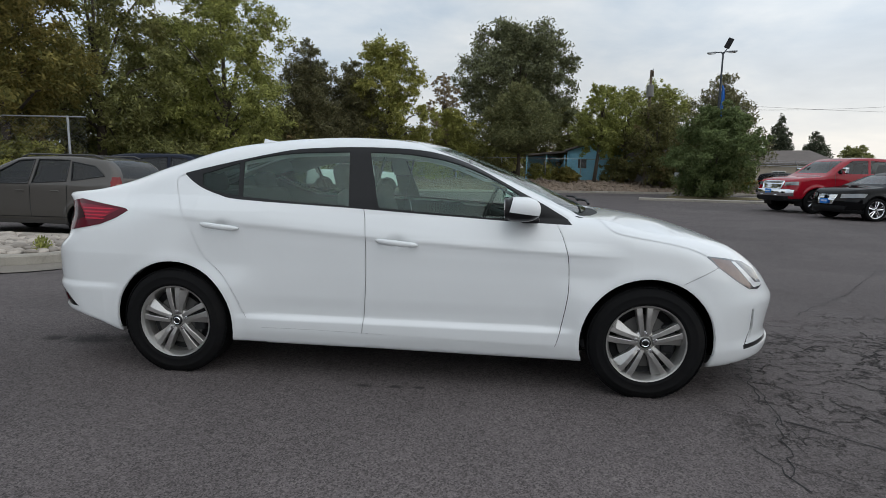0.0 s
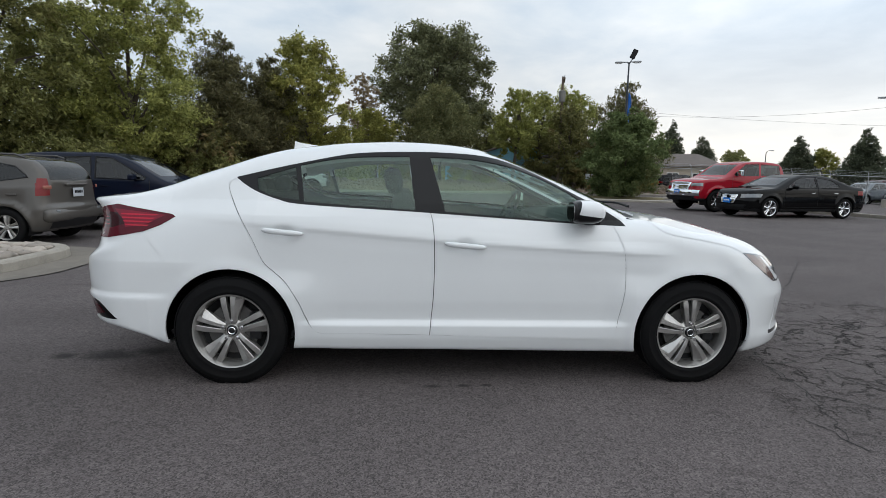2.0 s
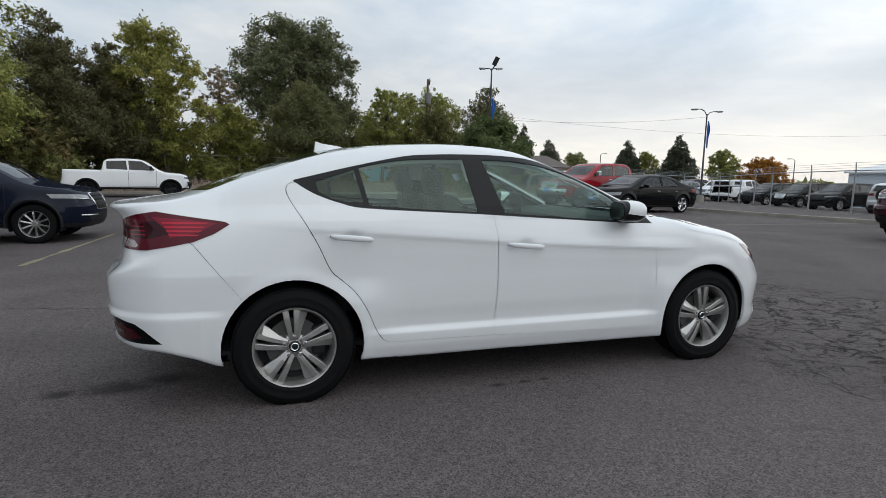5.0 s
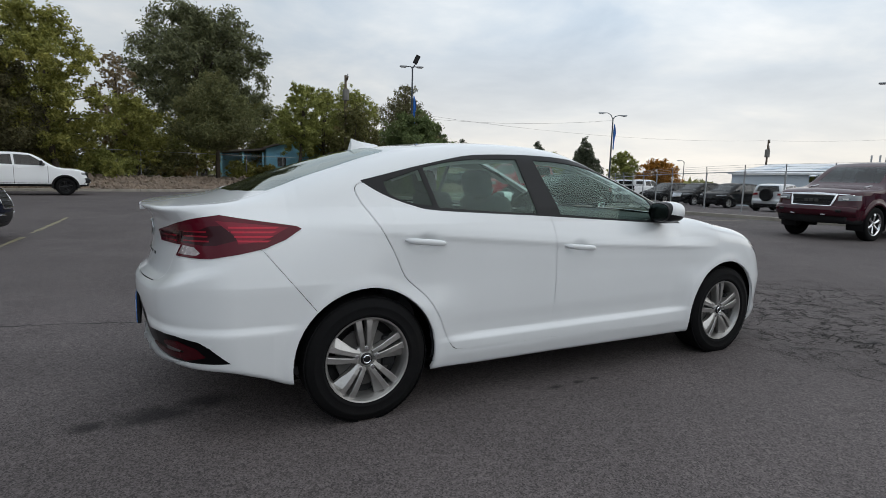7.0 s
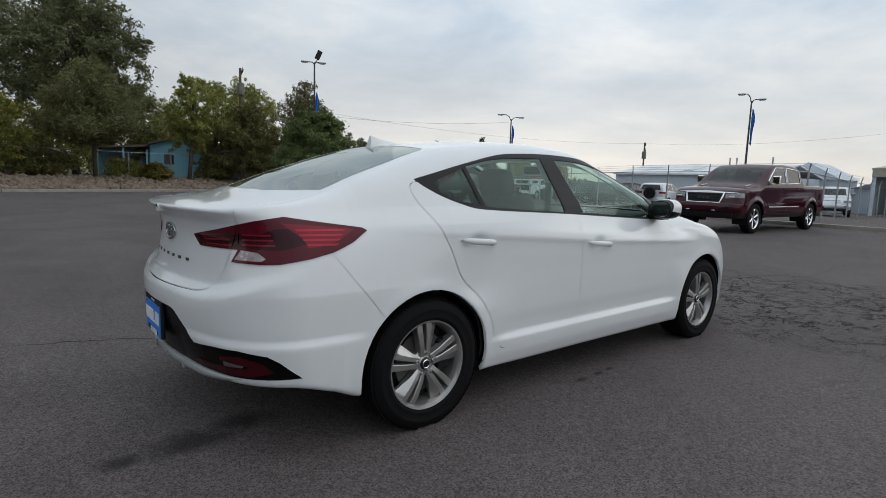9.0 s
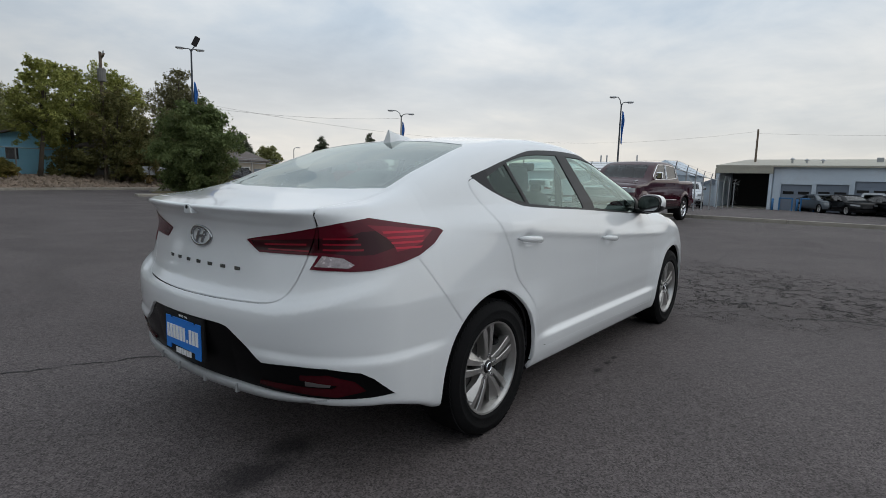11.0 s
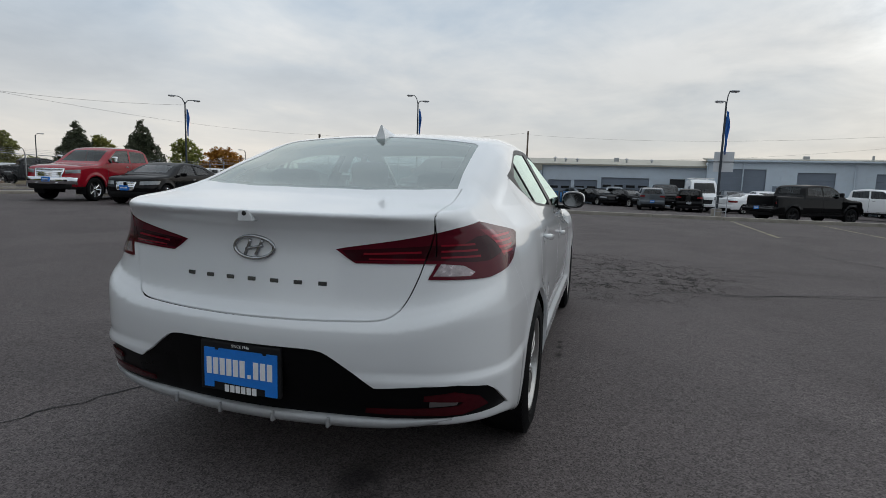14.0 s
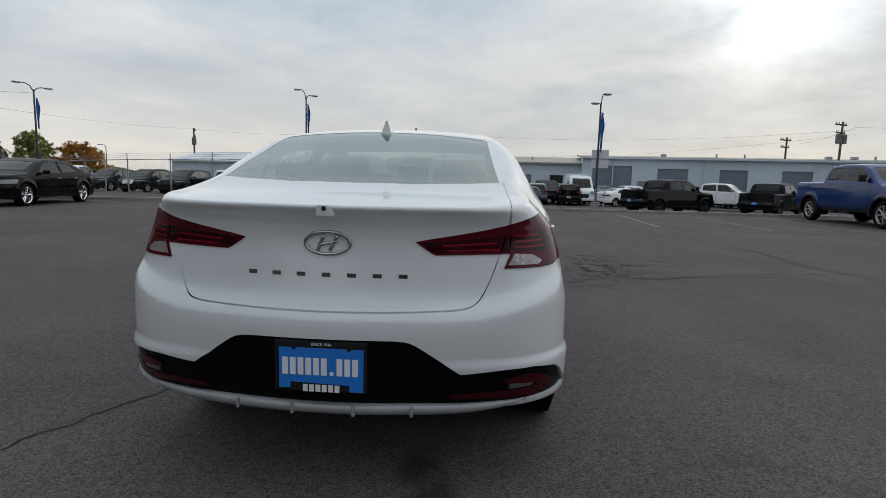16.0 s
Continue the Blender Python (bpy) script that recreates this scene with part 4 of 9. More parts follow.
    # door handles
    for doors, x0, x1, z0, z1 in ((doors_r, -1.165, -0.938, 0.892, 0.872), (doors_f, -0.145, 0.092, 0.829, 0.810)):
        for s, door in ((-1, doors[0]), (1, doors[1])):
            verts, faces = [], []
            n = 17
            for i in range(n):
                u = i / (n - 1)
                x, z = x0 + (x1 - x0) * u, z0 + (z1 - z0) * u
                mid = 1 - (2 * u - 1) ** 4
                wide = 0.005 + 0.011 * mid ** 0.6
                base = float(plan(np.array(x)) - tuck(np.array(z + 0.078 * (x + 0.52)))) if x > -0.9 else float(plan(np.array(x)) - 0.022 - 0.0)
                y = base + 0.004 + 0.024 * mid
                for a in np.linspace(0, 2 * math.pi, 9)[:-1]:
                    verts.append((x, s * (y + 0.009 * math.cos(a)), z + wide * math.sin(a)))
            for i in range(n - 1):
                for k in range(8):
                    faces.append((i * 8 + k, i * 8 + (k + 1) % 8, i * 8 + 8 + (k + 1) % 8, i * 8 + 8 + k))
            b = raw(verts, faces)
            bmesh.ops.holes_fill(b, edges=[e for e in b.edges if e.is_boundary])
            bmesh.ops.recalc_face_normals(b, faces=b.faces[:])
            part("door_handle", b, WHITE_PAINT, door, "white pull handle", smooth=True)

    # mirrors: rounded shell with black foot and glass
    def cap_side(f):
        c = f.calc_center_median()
        return (c.z - 1.005) + 0.12 * (c.x - 0.655) > 0 and (c.x - 0.588) - 0.25 * (c.z - 1.025) > 0

    for s in (-1, 1):
        def shell(x, y, z):
            u, v, w = (x - 0.655) / 0.096, (y - 0.915) / 0.088, (z - 1.025) / 0.066
            front = np.where(u > 0, np.abs(u) ** 2.2, np.abs(u) ** 5.0)
            return (front + np.abs(v) ** 2.8 + np.abs(w) ** 2.6) ** 0.4 - 1.0
        verts, faces = [], []
        nu, nv = 26, 18
        for i in range(nv + 1):
            el = -math.pi / 2 + math.pi * i / nv
            for j in range(nu):
                az = 2 * math.pi * j / nu
                d = np.array((math.cos(el) * math.cos(az), math.cos(el) * math.sin(az), math.sin(el)))
                lo, hi = 0.0, 0.4
                for _ in range(24):
                    mid = (lo + hi) / 2
                    q = d * mid
                    if float(shell(0.655 + q[0], 0.915 + q[1], 1.025 + q[2])) < 0:
                        lo = mid
                    else:
                        hi = mid
                verts.append((0.655 + d[0] * lo, s * (0.915 + d[1] * lo), 1.025 + d[2] * lo))
        for i in range(nv):
            for j in range(nu):
                faces.append((i * nu + j, i * nu + (j + 1) % nu, i * nu + nu + (j + 1) % nu, i * nu + nu + j))
        b = raw(verts, faces)
        bmesh.ops.remove_doubles(b, verts=b.verts[:], dist=1e-5)
        bmesh.ops.recalc_face_normals(b, faces=b.faces[:])
        bmesh.ops.bisect_plane(b, geom=b.verts[:] + b.edges[:] + b.faces[:], plane_co=(0.655, 0, 1.005), plane_no=(0.12, 0, 1))
        bmesh.ops.bisect_plane(b, geom=b.verts[:] + b.edges[:] + b.faces[:], plane_co=(0.588, 0, 1.025), plane_no=(1, 0, -0.25))
        foot = b.copy()
        bmesh.ops.delete(b, geom=[f for f in b.faces if not cap_side(f)], context="FACES")
        bmesh.ops.delete(foot, geom=[f for f in foot.faces if cap_side(f)], context="FACES")
        cap = part("door_mirror", b, WHITE_PAINT, car, "white door mirror with black lower shell", smooth=True)
        merge(foot, box((0.10, 0.12, 0.035), (0.70, s * 0.83, 0.965), 0.012))
        part("mirror_foot", foot, GLOSS_BLACK, cap, "black lower shell", smooth=True)
        oval = [(s * (0.915 + 0.076 * math.copysign(abs(math.cos(a)) ** 0.7, math.cos(a))), 1.025 + 0.055 * math.copysign(abs(math.sin(a)) ** 0.75, math.sin(a))) for a in np.linspace(0, 2 * math.pi, 37)[:-1]]
        inner = [(s * 0.915 + 0.93 * (yy - s * 0.915), 1.025 + 0.91 * (zz - 1.025)) for yy, zz in oval]
        part("mirror_bezel", prism(oval, 0.562, 0.584, "x"), SATIN_TRIM, cap, "black mirror bezel")
        part("mirror_glass", prism(inner, 0.5585, 0.5625, "x"), material("mirror glass", (0.42, 0.44, 0.45), 0.03, 1.0, vary=0.0), cap, "mirror glass")

    # shark fin on the roof
    fin = raw([(-1.165, -0.030, 1.345), (-1.155, -0.020, 1.375), (-1.150, -0.004, 1.425), (-1.150, 0.004, 1.425), (-1.155, 0.020, 1.375), (-1.165, 0.030, 1.345),
               (-1.060, -0.030, 1.372), (-1.075, -0.016, 1.390), (-1.105, -0.003, 1.412), (-1.105, 0.003, 1.412), (-1.075, 0.016, 1.390), (-1.060, 0.030, 1.372),
               (-0.97, -0.012, 1.386), (-0.985, -0.006, 1.394), (-1.00, -0.001, 1.398), (-1.00, 0.001, 1.398), (-0.985, 0.006, 1.394), (-0.97, 0.012, 1.386)],
              [(0, 1, 2, 3, 4, 5)] + [(r * 6 + k, r * 6 + 6 + k, r * 6 + 7 + k, r * 6 + 1 + k) for r in (0, 1) for k in range(5)] + [(12, 17, 16, 15, 14, 13)])
    bmesh.ops.recalc_face_normals(fin, faces=fin.faces[:])
    part("roof_antenna", fin, WHITE_PAINT, car, "white shark-fin antenna")

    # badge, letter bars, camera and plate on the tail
    def tail_x(y, z):
        lo, hi = -2.5, -1.9
        for _ in range(30):
            mid = (lo + hi) / 2
            if float(saloon(np.array(mid), np.array(y), np.array(z))) < 0:
                hi = mid
            else:
                lo = mid
        return lo
    oval = [(tail_x(0.077 * math.cos(a), 0.903 + 0.038 * math.sin(a)) - 0.004, 0.077 * math.cos(a), 0.903 + 0.038 * math.sin(a)) for a in np.linspace(0, 2 * math.pi, 41)[:-1]]
    badge = part("badge", tube(oval, 0.0065, 8, closed=True), BADGE, lid, "chrome oval badge", smooth=True)
    bars = bmesh.new()
    for y0, z0, y1, z1 in ((0.034, 0.877, 0.012, 0.929), (-0.008, 0.877, -0.034, 0.929), (0.032, 0.895, -0.034, 0.909)):
        tube([(tail_x(y0 + (y1 - y0) * u, z0 + (z1 - z0) * u) - 0.004, y0 + (y1 - y0) * u, z0 + (z1 - z0) * u) for u in np.linspace(0, 1, 7)], 0.006, 8, bars)
    part("badge_bar", bars, BADGE, badge, smooth=True)
    for i in range(7):
        y = 0.262 - i * 0.0868
        x = tail_x(y, 0.796)
        part("letter_bar", box((0.004, 0.030, 0.014), (x - 0.001, y, 0.796), 0.001, (0, 0, -28 * y)), material("dark chrome lettering", (0.16, 0.17, 0.17), 0.2, 0.9), lid)
    part("camera_housing", prism([(0.024, 0.996), (-0.038, 0.996), (-0.034, 1.014), (-0.018, 1.032), (0.020, 1.032)], tail_x(0, 1.0) - 0.026, tail_x(0, 1.0) + 0.05, "x", bevel=0.003), WHITE_PAINT, lid, "white rear camera housing")
    part("camera_lens", lathe([(0.0, -0.004), (0.006, -0.003), (0.0085, 0.0)], 16, "x", at=(tail_x(0, 1.0) - 0.027, -0.004, 1.022)), GLOSS_BLACK, lid)
    px = tail_x(0, 0.5) + 0.004
    holder = part("plate_holder", box((0.018, 0.312, 0.175), (px, 0.0, 0.500), 0.006), BLACK_PLASTIC, car, "black plate frame")
    notched = [(-0.146, 0.418), (-0.146, 0.563), (-0.106, 0.563), (-0.104, 0.556), (-0.090, 0.556), (-0.088, 0.563), (0.080, 0.563), (0.082, 0.556), (0.096, 0.556), (0.098, 0.563), (0.138, 0.563), (0.138, 0.425),
               (0.100, 0.425), (0.100, 0.446), (-0.100, 0.440), (-0.100, 0.418)]
    plate = part("dealer_plate", prism(notched, px - 0.0125, px - 0.009, "x"), BLUE_SIGN, car, "bright blue dealer plate with white writing")
    for i in range(10):
        y = 0.117 - i * 0.0262
        high = 0.012 if i == 6 else 0.058
        part("writing_bar", box((0.002, 0.012 if i == 6 else 0.019, high), (px - 0.0135, y, 0.501 - (0.058 - high) / 2), 0), WHITE_SIGN, plate)
    for i in range(6):
        part("writing_bar", box((0.002, 0.016, 0.024), (px - 0.0105, 0.050 - i * 0.0215, 0.426), 0), WHITE_SIGN, holder)
    text = bpy.data.curves.new("since", "FONT")
    text.body, text.size, text.align_x, text.extrude = "SINCE 1946", 0.014, "CENTER", 0.0004
    words = new("plate_text", text)
    me = bpy.data.meshes.new_from_object(words)
    bpy.data.objects.remove(words)
    me.materials.append(WHITE_SIGN)
    ob = new("plate_text", me)
    ob.matrix_basis = pose(px - 0.0098, -0.004, 0.571, 90, 0, -90)
    ob.parent = holder
    # lower lip of the rear bumper with four small fins
    lip = [(tail_x(y, 0.345) + 0.006, y, 0.338 + 0.02 * (abs(y) / 0.7) ** 4) for y in np.linspace(-0.70, 0.70, 29)]
    part("bumper_lip", tube(lip, [float(0.021 * (1 - 0.8 * (abs(p[1]) / 0.7) ** 5)) for p in lip], 10), material("silver bumper lip", (0.34, 0.345, 0.35), 0.4, 0.3), bumper, "silver-grey lower lip", smooth=True)
    for y in (0.31, 0.109, -0.103, -0.30):
        part("lip_fin", box((0.05, 0.013, 0.036), (tail_x(y, 0.345) + 0.004, y, 0.335), 0.005), material("silver bumper lip", (0.34, 0.345, 0.35)), bumper)

    # cabin
    lining = take(bm, (0, 12, 13, 14, 21, 15), fn, -0.055, "both", flip=True, keep=lambda c: -1.75 < c.x < 1.15 and 0.25 < c.z < 1.2)
    skin_part("cabin_lining", lining, CABIN_DARK, car, "charcoal door cards")
    roof = take(bm, (0, 1), fn, -0.045, "both", flip=True, keep=lambda c: -1.2 < c.x < 0.95 and c.z > 1.2)
    skin_part("headliner", roof, HEADLINER, car)
    part("cabin_floor", box((2.9, 1.5, 0.04), (-0.3, 0, 0.26)), CABIN_DARK, car)
    dash = prism([(1.12, 0.55), (1.12, 0.95), (0.95, 0.985), (0.70, 0.965), (0.60, 0.93), (0.58, 0.80), (0.68, 0.55)], -0.74, 0.74, "y", bevel=0.02)
    part("dashboard", dash, CABIN_DARK, car, "charcoal dashboard")
    part("parcel_shelf", box((0.55, 1.16, 0.03), (-1.58, 0, 1.055), 0.01), CABIN_DARK, car)
    for s in (-1, 1):
        seat = part("front_seat", box((0.50, 0.50, 0.16), (-0.02, s * 0.37, 0.52), 0.06, (0, -8, 0)), CABIN_GREY, car, "grey cloth front seat", smooth=True)
        part("backrest", box((0.14, 0.48, 0.58), (-0.33, s * 0.37, 0.82), 0.06, (0, -16, 0)), CABIN_GREY, seat, smooth=True)
        part("headrest", box((0.10, 0.26, 0.17), (-0.455, s * 0.37, 1.17), 0.045, (0, -12, 0)), CABIN_GREY, seat, smooth=True)
        for d in (-0.06, 0.06):
            part("headrest_post", rod((-0.43, s * 0.37 + d, 1.06), (-0.45, s * 0.37 + d, 1.12), 0.006), STEEL, seat)
    bench = part("rear_bench", box((0.48, 1.30, 0.16), (-0.88, 0, 0.52), 0.06, (0, -8, 0)), CABIN_GREY, car, "grey cloth rear bench", smooth=True)
    part("backrest", box((0.14, 1.28, 0.56), (-1.20, 0, 0.80), 0.06, (0, -22, 0)), CABIN_GREY, bench, smooth=True)
    for y in (-0.40, 0.40):
        part("headrest", box((0.10, 0.26, 0.13), (-1.33, y, 1.12), 0.04, (0, -18, 0)), CABIN_GREY, bench, smooth=True)
    ring = [(0.44 + 0.18 * math.sin(a) * 0.42, 0.37 + 0.18 * math.cos(a), 0.93 + 0.18 * math.sin(a) * 0.9) for a in np.linspace(0, 2 * math.pi, 33)[:-1]]
    column = part("steering_wheel", tube(ring, 0.014, 8, closed=True), BLACK_PLASTIC, car, smooth=True)
    part("spoke", box((0.03, 0.30, 0.06), (0.45, 0.37, 0.93), 0.012, (0, -24, 0)), BLACK_PLASTIC, column)
    part("steering_column", rod((0.45, 0.37, 0.93), (0.72, 0.37, 0.84), 0.035), BLACK_PLASTIC, column)
    part("inside_mirror", box((0.02, 0.22, 0.06), (0.33, 0, 1.27), 0.01), BLACK_PLASTIC, car)
    for s in (-1, 1):
        part("seat_belt", box((0.006, 0.045, 0.55), (-0.22, s * 0.60, 1.05), 0.0, (s * 12, 14, 0)), CABIN_GREY, car)
    for y0, y1 in ((0.55, -0.05), (0.0, -0.5)):
        part("wiper", tube([(1.06, y0, 1.045), (1.085, (y0 + y1) / 2, 1.05), (1.06, y1, 1.04)], 0.008, 6), BLACK_PLASTIC, car)
    bm.free()
    return car


build_saloon()

# ---- ground ----
def ground_z(x, y=20.0):
    """The lot is level, and falls away by two in a hundred past the far kerb, with a dip before the warehouse and a lower corner by the planter."""
    dip = float(np.interp(x, (19.0, 27.0, 40.0, 50.0), (0.0, 0.24, 0.16, 0.0))) * max(0.0, min((3.0 - y) / 5.0, 1.0))
    drain = 0.11 * max(0.0, min((-x - 2.5) / 2.5, 1.0)) * max(0.0, min(y / 3.0, 1.0)) * max(0.0, min((18.0 - y) / 6.0, 1.0))
    return -0.02 * max(0.0, min(x, 110.0) - 17.5) - dip - drain


def asphalt():
    m = bpy.data.materials.new("worn asphalt")
    m.use_nodes = True
    t = m.node_tree
    p = t.nodes["Principled BSDF"]
    coord = t.nodes.new("ShaderNodeTexCoord").outputs["Object"]
    xyz = t.nodes.new("ShaderNodeSeparateXYZ")
    link(t, coord, xyz.inputs[0])

    def spot(x, y, rx, ry, soft=0.5, wobble=0.5, scale=2.5):
        """1 in the middle of an uneven patch, 0 outside it."""
        u = maths(t, "DIVIDE", maths(t, "SUBTRACT", xyz.outputs[0], x), rx)
        v = maths(t, "DIVIDE", maths(t, "SUBTRACT", xyz.outputs[1], y), ry)
        d = maths(t, "SQRT", maths(t, "ADD", maths(t, "MULTIPLY", u, u), maths(t, "MULTIPLY", v, v)))
        d = maths(t, "ADD", d, maths(t, "MULTIPLY", maths(t, "SUBTRACT", noise_of(t, coord, scale, 4.0), 0.5), 2 * wobble))
        return maths(t, "DIVIDE", maths(t, "SUBTRACT", 1.0, d), soft, clamp=True)

    broad = noise_of(t, coord, 0.22, 6.0, 0.6, 0.6)
    mid = noise_of(t, coord, 2.2, 5.0, 0.65)
    grit = noise_of(t, coord, 130.0, 2.0, 0.7)
    stones = t.nodes.new("ShaderNodeTexVoronoi")
    stones.inputs["Scale"].default_value = 150.0
    link(t, coord, stones.inputs["Vector"])
    tone = ramp(t, broad, (0.3, (0.061, 0.056, 0.0555)), (0.5, (0.0735, 0.0675, 0.0665)), (0.7, (0.087, 0.080, 0.0785)))
    tone = blend(t, 0.5, tone, ramp(t, mid, (0.3, (0.047, 0.0435, 0.043)), (0.7, (0.104, 0.0945, 0.092))))
    tone = blend(t, 0.46, tone, ramp(t, stones.outputs["Color"], (0.15, (0.016, 0.015, 0.015)), (0.8, (0.1921, 0.1774, 0.1695))))
    worn = ramp(t, noise_of(t, coord, 0.45, 4.0, 0.55, 1.2), (0.36, 0.90), (0.5, 1.02), (0.64, 1.13))
    tone = blend(t, 1.0, tone, worn, "MULTIPLY")
    oily = ramp(t, noise_of(t, coord, 1.3, 4.0, 0.6, 0.8), (0.60, 0.0), (0.72, 0.28))
    tone = blend(t, oily, tone, (0.036, 0.033, 0.032))
    pale = ramp(t, noise_of(t, coord, 7.0, 5.0, 0.7), (0.66, 0.0), (0.74, 0.35))
    tone = blend(t, pale, tone, (0.15, 0.14, 0.132))
    specks = ramp(t, noise_of(t, coord, 26.0, 6.0, 0.85), (0.36, 0.80), (0.5, 1.0), (0.64, 1.22))
    tone = blend(t, 1.0, tone, specks, "MULTIPLY")
    bits = ramp(t, noise_of(t, coord, 85.0, 2.0, 0.5), (0.66, 0.0), (0.72, 0.6))
    tone = blend(t, bits, tone, (0.18, 0.165, 0.155))
    # crazed ground by the front wing, with earth in the cracks
    crazed = spot(3.7, -0.9, 2.2, 2.4, 0.4, 0.5, 1.1)
    def crazing(scale, wander, fine, thin, thick, seed):
        """Ragged cracks along the borders of crumbled plates, wider and narrower on the way."""
        place = t.nodes.new("ShaderNodeVectorMath")
        place.operation = "MULTIPLY_ADD"
        link(t, coord, place.inputs[0])
        place.inputs[1].default_value = (0.72, 1.0, 1.0)
        place.inputs[2].default_value = (seed, seed * 0.7, 0)
        for size, reach in ((5.0, wander), (24.0, fine)):
            wob = node(t, "ShaderNodeTexNoise", Scale=size, Detail=5.0)
            link(t, coord, wob.inputs["Vector"])
            add = t.nodes.new("ShaderNodeVectorMath")
            add.operation = "MULTIPLY_ADD"
            link(t, wob.outputs["Color"], add.inputs[0])
            add.inputs[1].default_value = (reach, reach, 0.0)
            link(t, place.outputs[0], add.inputs[2])
            place = add
        net = t.nodes.new("ShaderNodeTexVoronoi")
        net.feature = "DISTANCE_TO_EDGE"
        net.inputs["Scale"].default_value = scale
        link(t, place.outputs[0], net.inputs["Vector"])
        wide = ramp(t, noise_of(t, coord, 2.6 + scale * 0.3, 6.0, 0.7), (0.40, thin), (0.66, thick))
        return maths(t, "SUBTRACT", 1.0, maths(t, "DIVIDE", net.outputs["Distance"], maths(t, "ADD", wide, 0.0005)), clamp=True)

    gone = ramp(t, noise_of(t, coord, 1.9, 6.0, 0.7), (0.40, 0.0), (0.52, 1.0))
    gone_fine = ramp(t, noise_of(t, coord, 3.3, 6.0, 0.75), (0.46, 0.0), (0.58, 1.0))
    lines = maths(t, "MAXIMUM", maths(t, "MULTIPLY", crazing(3.6, 0.5, 0.10, 0.0, 0.10, 3.1), gone), maths(t, "MULTIPLY", crazing(9.0, 0.3, 0.08, 0.0, 0.14, 7.7), gone_fine))
    lines = maths(t, "MULTIPLY", lines, crazed)
    crumb = maths(t, "MULTIPLY", crazed, ramp(t, noise_of(t, coord, 11.0, 8.0, 0.85, 0.6), (0.545, 0.0), (0.63, 0.8)))
    tone = blend(t, maths(t, "MULTIPLY", crazed, 0.25), tone, (0.105, 0.097, 0.090))
    tone = blend(t, crumb, tone, (0.026, 0.024, 0.023))
    tone = blend(t, maths(t, "MULTIPLY", lines, 0.95), tone, (0.010, 0.0095, 0.009))
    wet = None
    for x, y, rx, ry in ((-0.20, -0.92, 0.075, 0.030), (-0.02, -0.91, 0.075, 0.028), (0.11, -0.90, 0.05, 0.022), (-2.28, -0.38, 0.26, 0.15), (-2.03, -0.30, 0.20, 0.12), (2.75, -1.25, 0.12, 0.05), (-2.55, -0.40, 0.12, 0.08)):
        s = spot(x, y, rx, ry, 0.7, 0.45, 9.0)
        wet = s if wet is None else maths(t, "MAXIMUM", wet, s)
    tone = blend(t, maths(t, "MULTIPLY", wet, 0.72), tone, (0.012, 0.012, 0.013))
    # earth and dry grass past the rock bank
    edge = maths(t, "SUBTRACT", xyz.outputs[1], maths(t, "ADD", maths(t, "MULTIPLY", xyz.outputs[0], 0.2), 35.6))
    wild = maths(t, "DIVIDE", edge, 0.8, clamp=True)
    dirt = ramp(t, noise_of(t, coord, 1.2, 6.0, 0.7), (0.3, (0.10, 0.085, 0.05)), (0.5, (0.16, 0.13, 0.08)), (0.7, (0.09, 0.11, 0.04)))
    tone = blend(t, wild, tone, dirt)
    tone = blend(t, 1.0, tone, (1.075, 1.015, 1.035), "MULTIPLY")
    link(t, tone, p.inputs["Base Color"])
    link(t, ramp(t, mid, (0.3, 0.74), (0.7, 0.9)), p.inputs["Roughness"])
    p.inputs["Specular IOR Level"].default_value = 0.12
    bump = node(t, "ShaderNodeBump", Strength=0.5, Distance=0.004)
    link(t, maths(t, "ADD", grit, stones.outputs["Distance"]), bump.inputs["Height"])
    sink = node(t, "ShaderNodeBump", Strength=0.8, Distance=0.03)
    link(t, maths(t, "SUBTRACT", maths(t, "MULTIPLY", noise_of(t, coord, 3.0, 5.0, 0.6), maths(t, "ADD", maths(t, "MULTIPLY", crazed, 0.8), 0.12)), lines), sink.inputs["Height"])
    link(t, bump.outputs[0], sink.inputs["Normal"])
    link(t, sink.outputs[0], p.inputs["Normal"])
    return m


ASPHALT = asphalt()
CONCRETE = material("weathered concrete", (0.30, 0.275, 0.235), 0.85, vary=0.22, grain=(1.5, 70), bump=0.3, dirt=((0.12, 0.11, 0.095), 2.5, 0.55))
STONE = material("river stone", (0.33, 0.29, 0.25), 0.75, vary=0.2, grain=(4, 60), bump=0.2, random_tone=0.35)
LINE_PAINT = material("worn yellowish line paint", (0.22, 0.195, 0.115), 0.8, vary=0.3, grain=(3, 90), dirt=((0.07, 0.066, 0.062), 7.0, 0.8))
TAR = material("crack in asphalt", (0.014, 0.013, 0.013), 0.9)


def build_ground():
    xs = [-400, -120, -40, -15, -5, -4.2, -3.4, -2.5, 0, 17.5, 19, 27, 40, 50, 70, 110, 250, 600]
    ys = [-500, -150, -60, -25, -2, 0, 1, 2, 3, 12, 18, 20, 40, 80, 200, 600]
    verts = [(x, y, ground_z(x, y)) for x in xs for y in ys]
    n = len(ys)
    faces = [(i * n + j, (i + 1) * n + j, (i + 1) * n + j + 1, i * n + j + 1) for i in range(len(xs) - 1) for j in range(n - 1)]
    tagged(mesh_object("ground", raw(verts, faces), ASPHALT), "worn grey asphalt lot with cracks and stains", "ground", kind="structure")


build_ground()


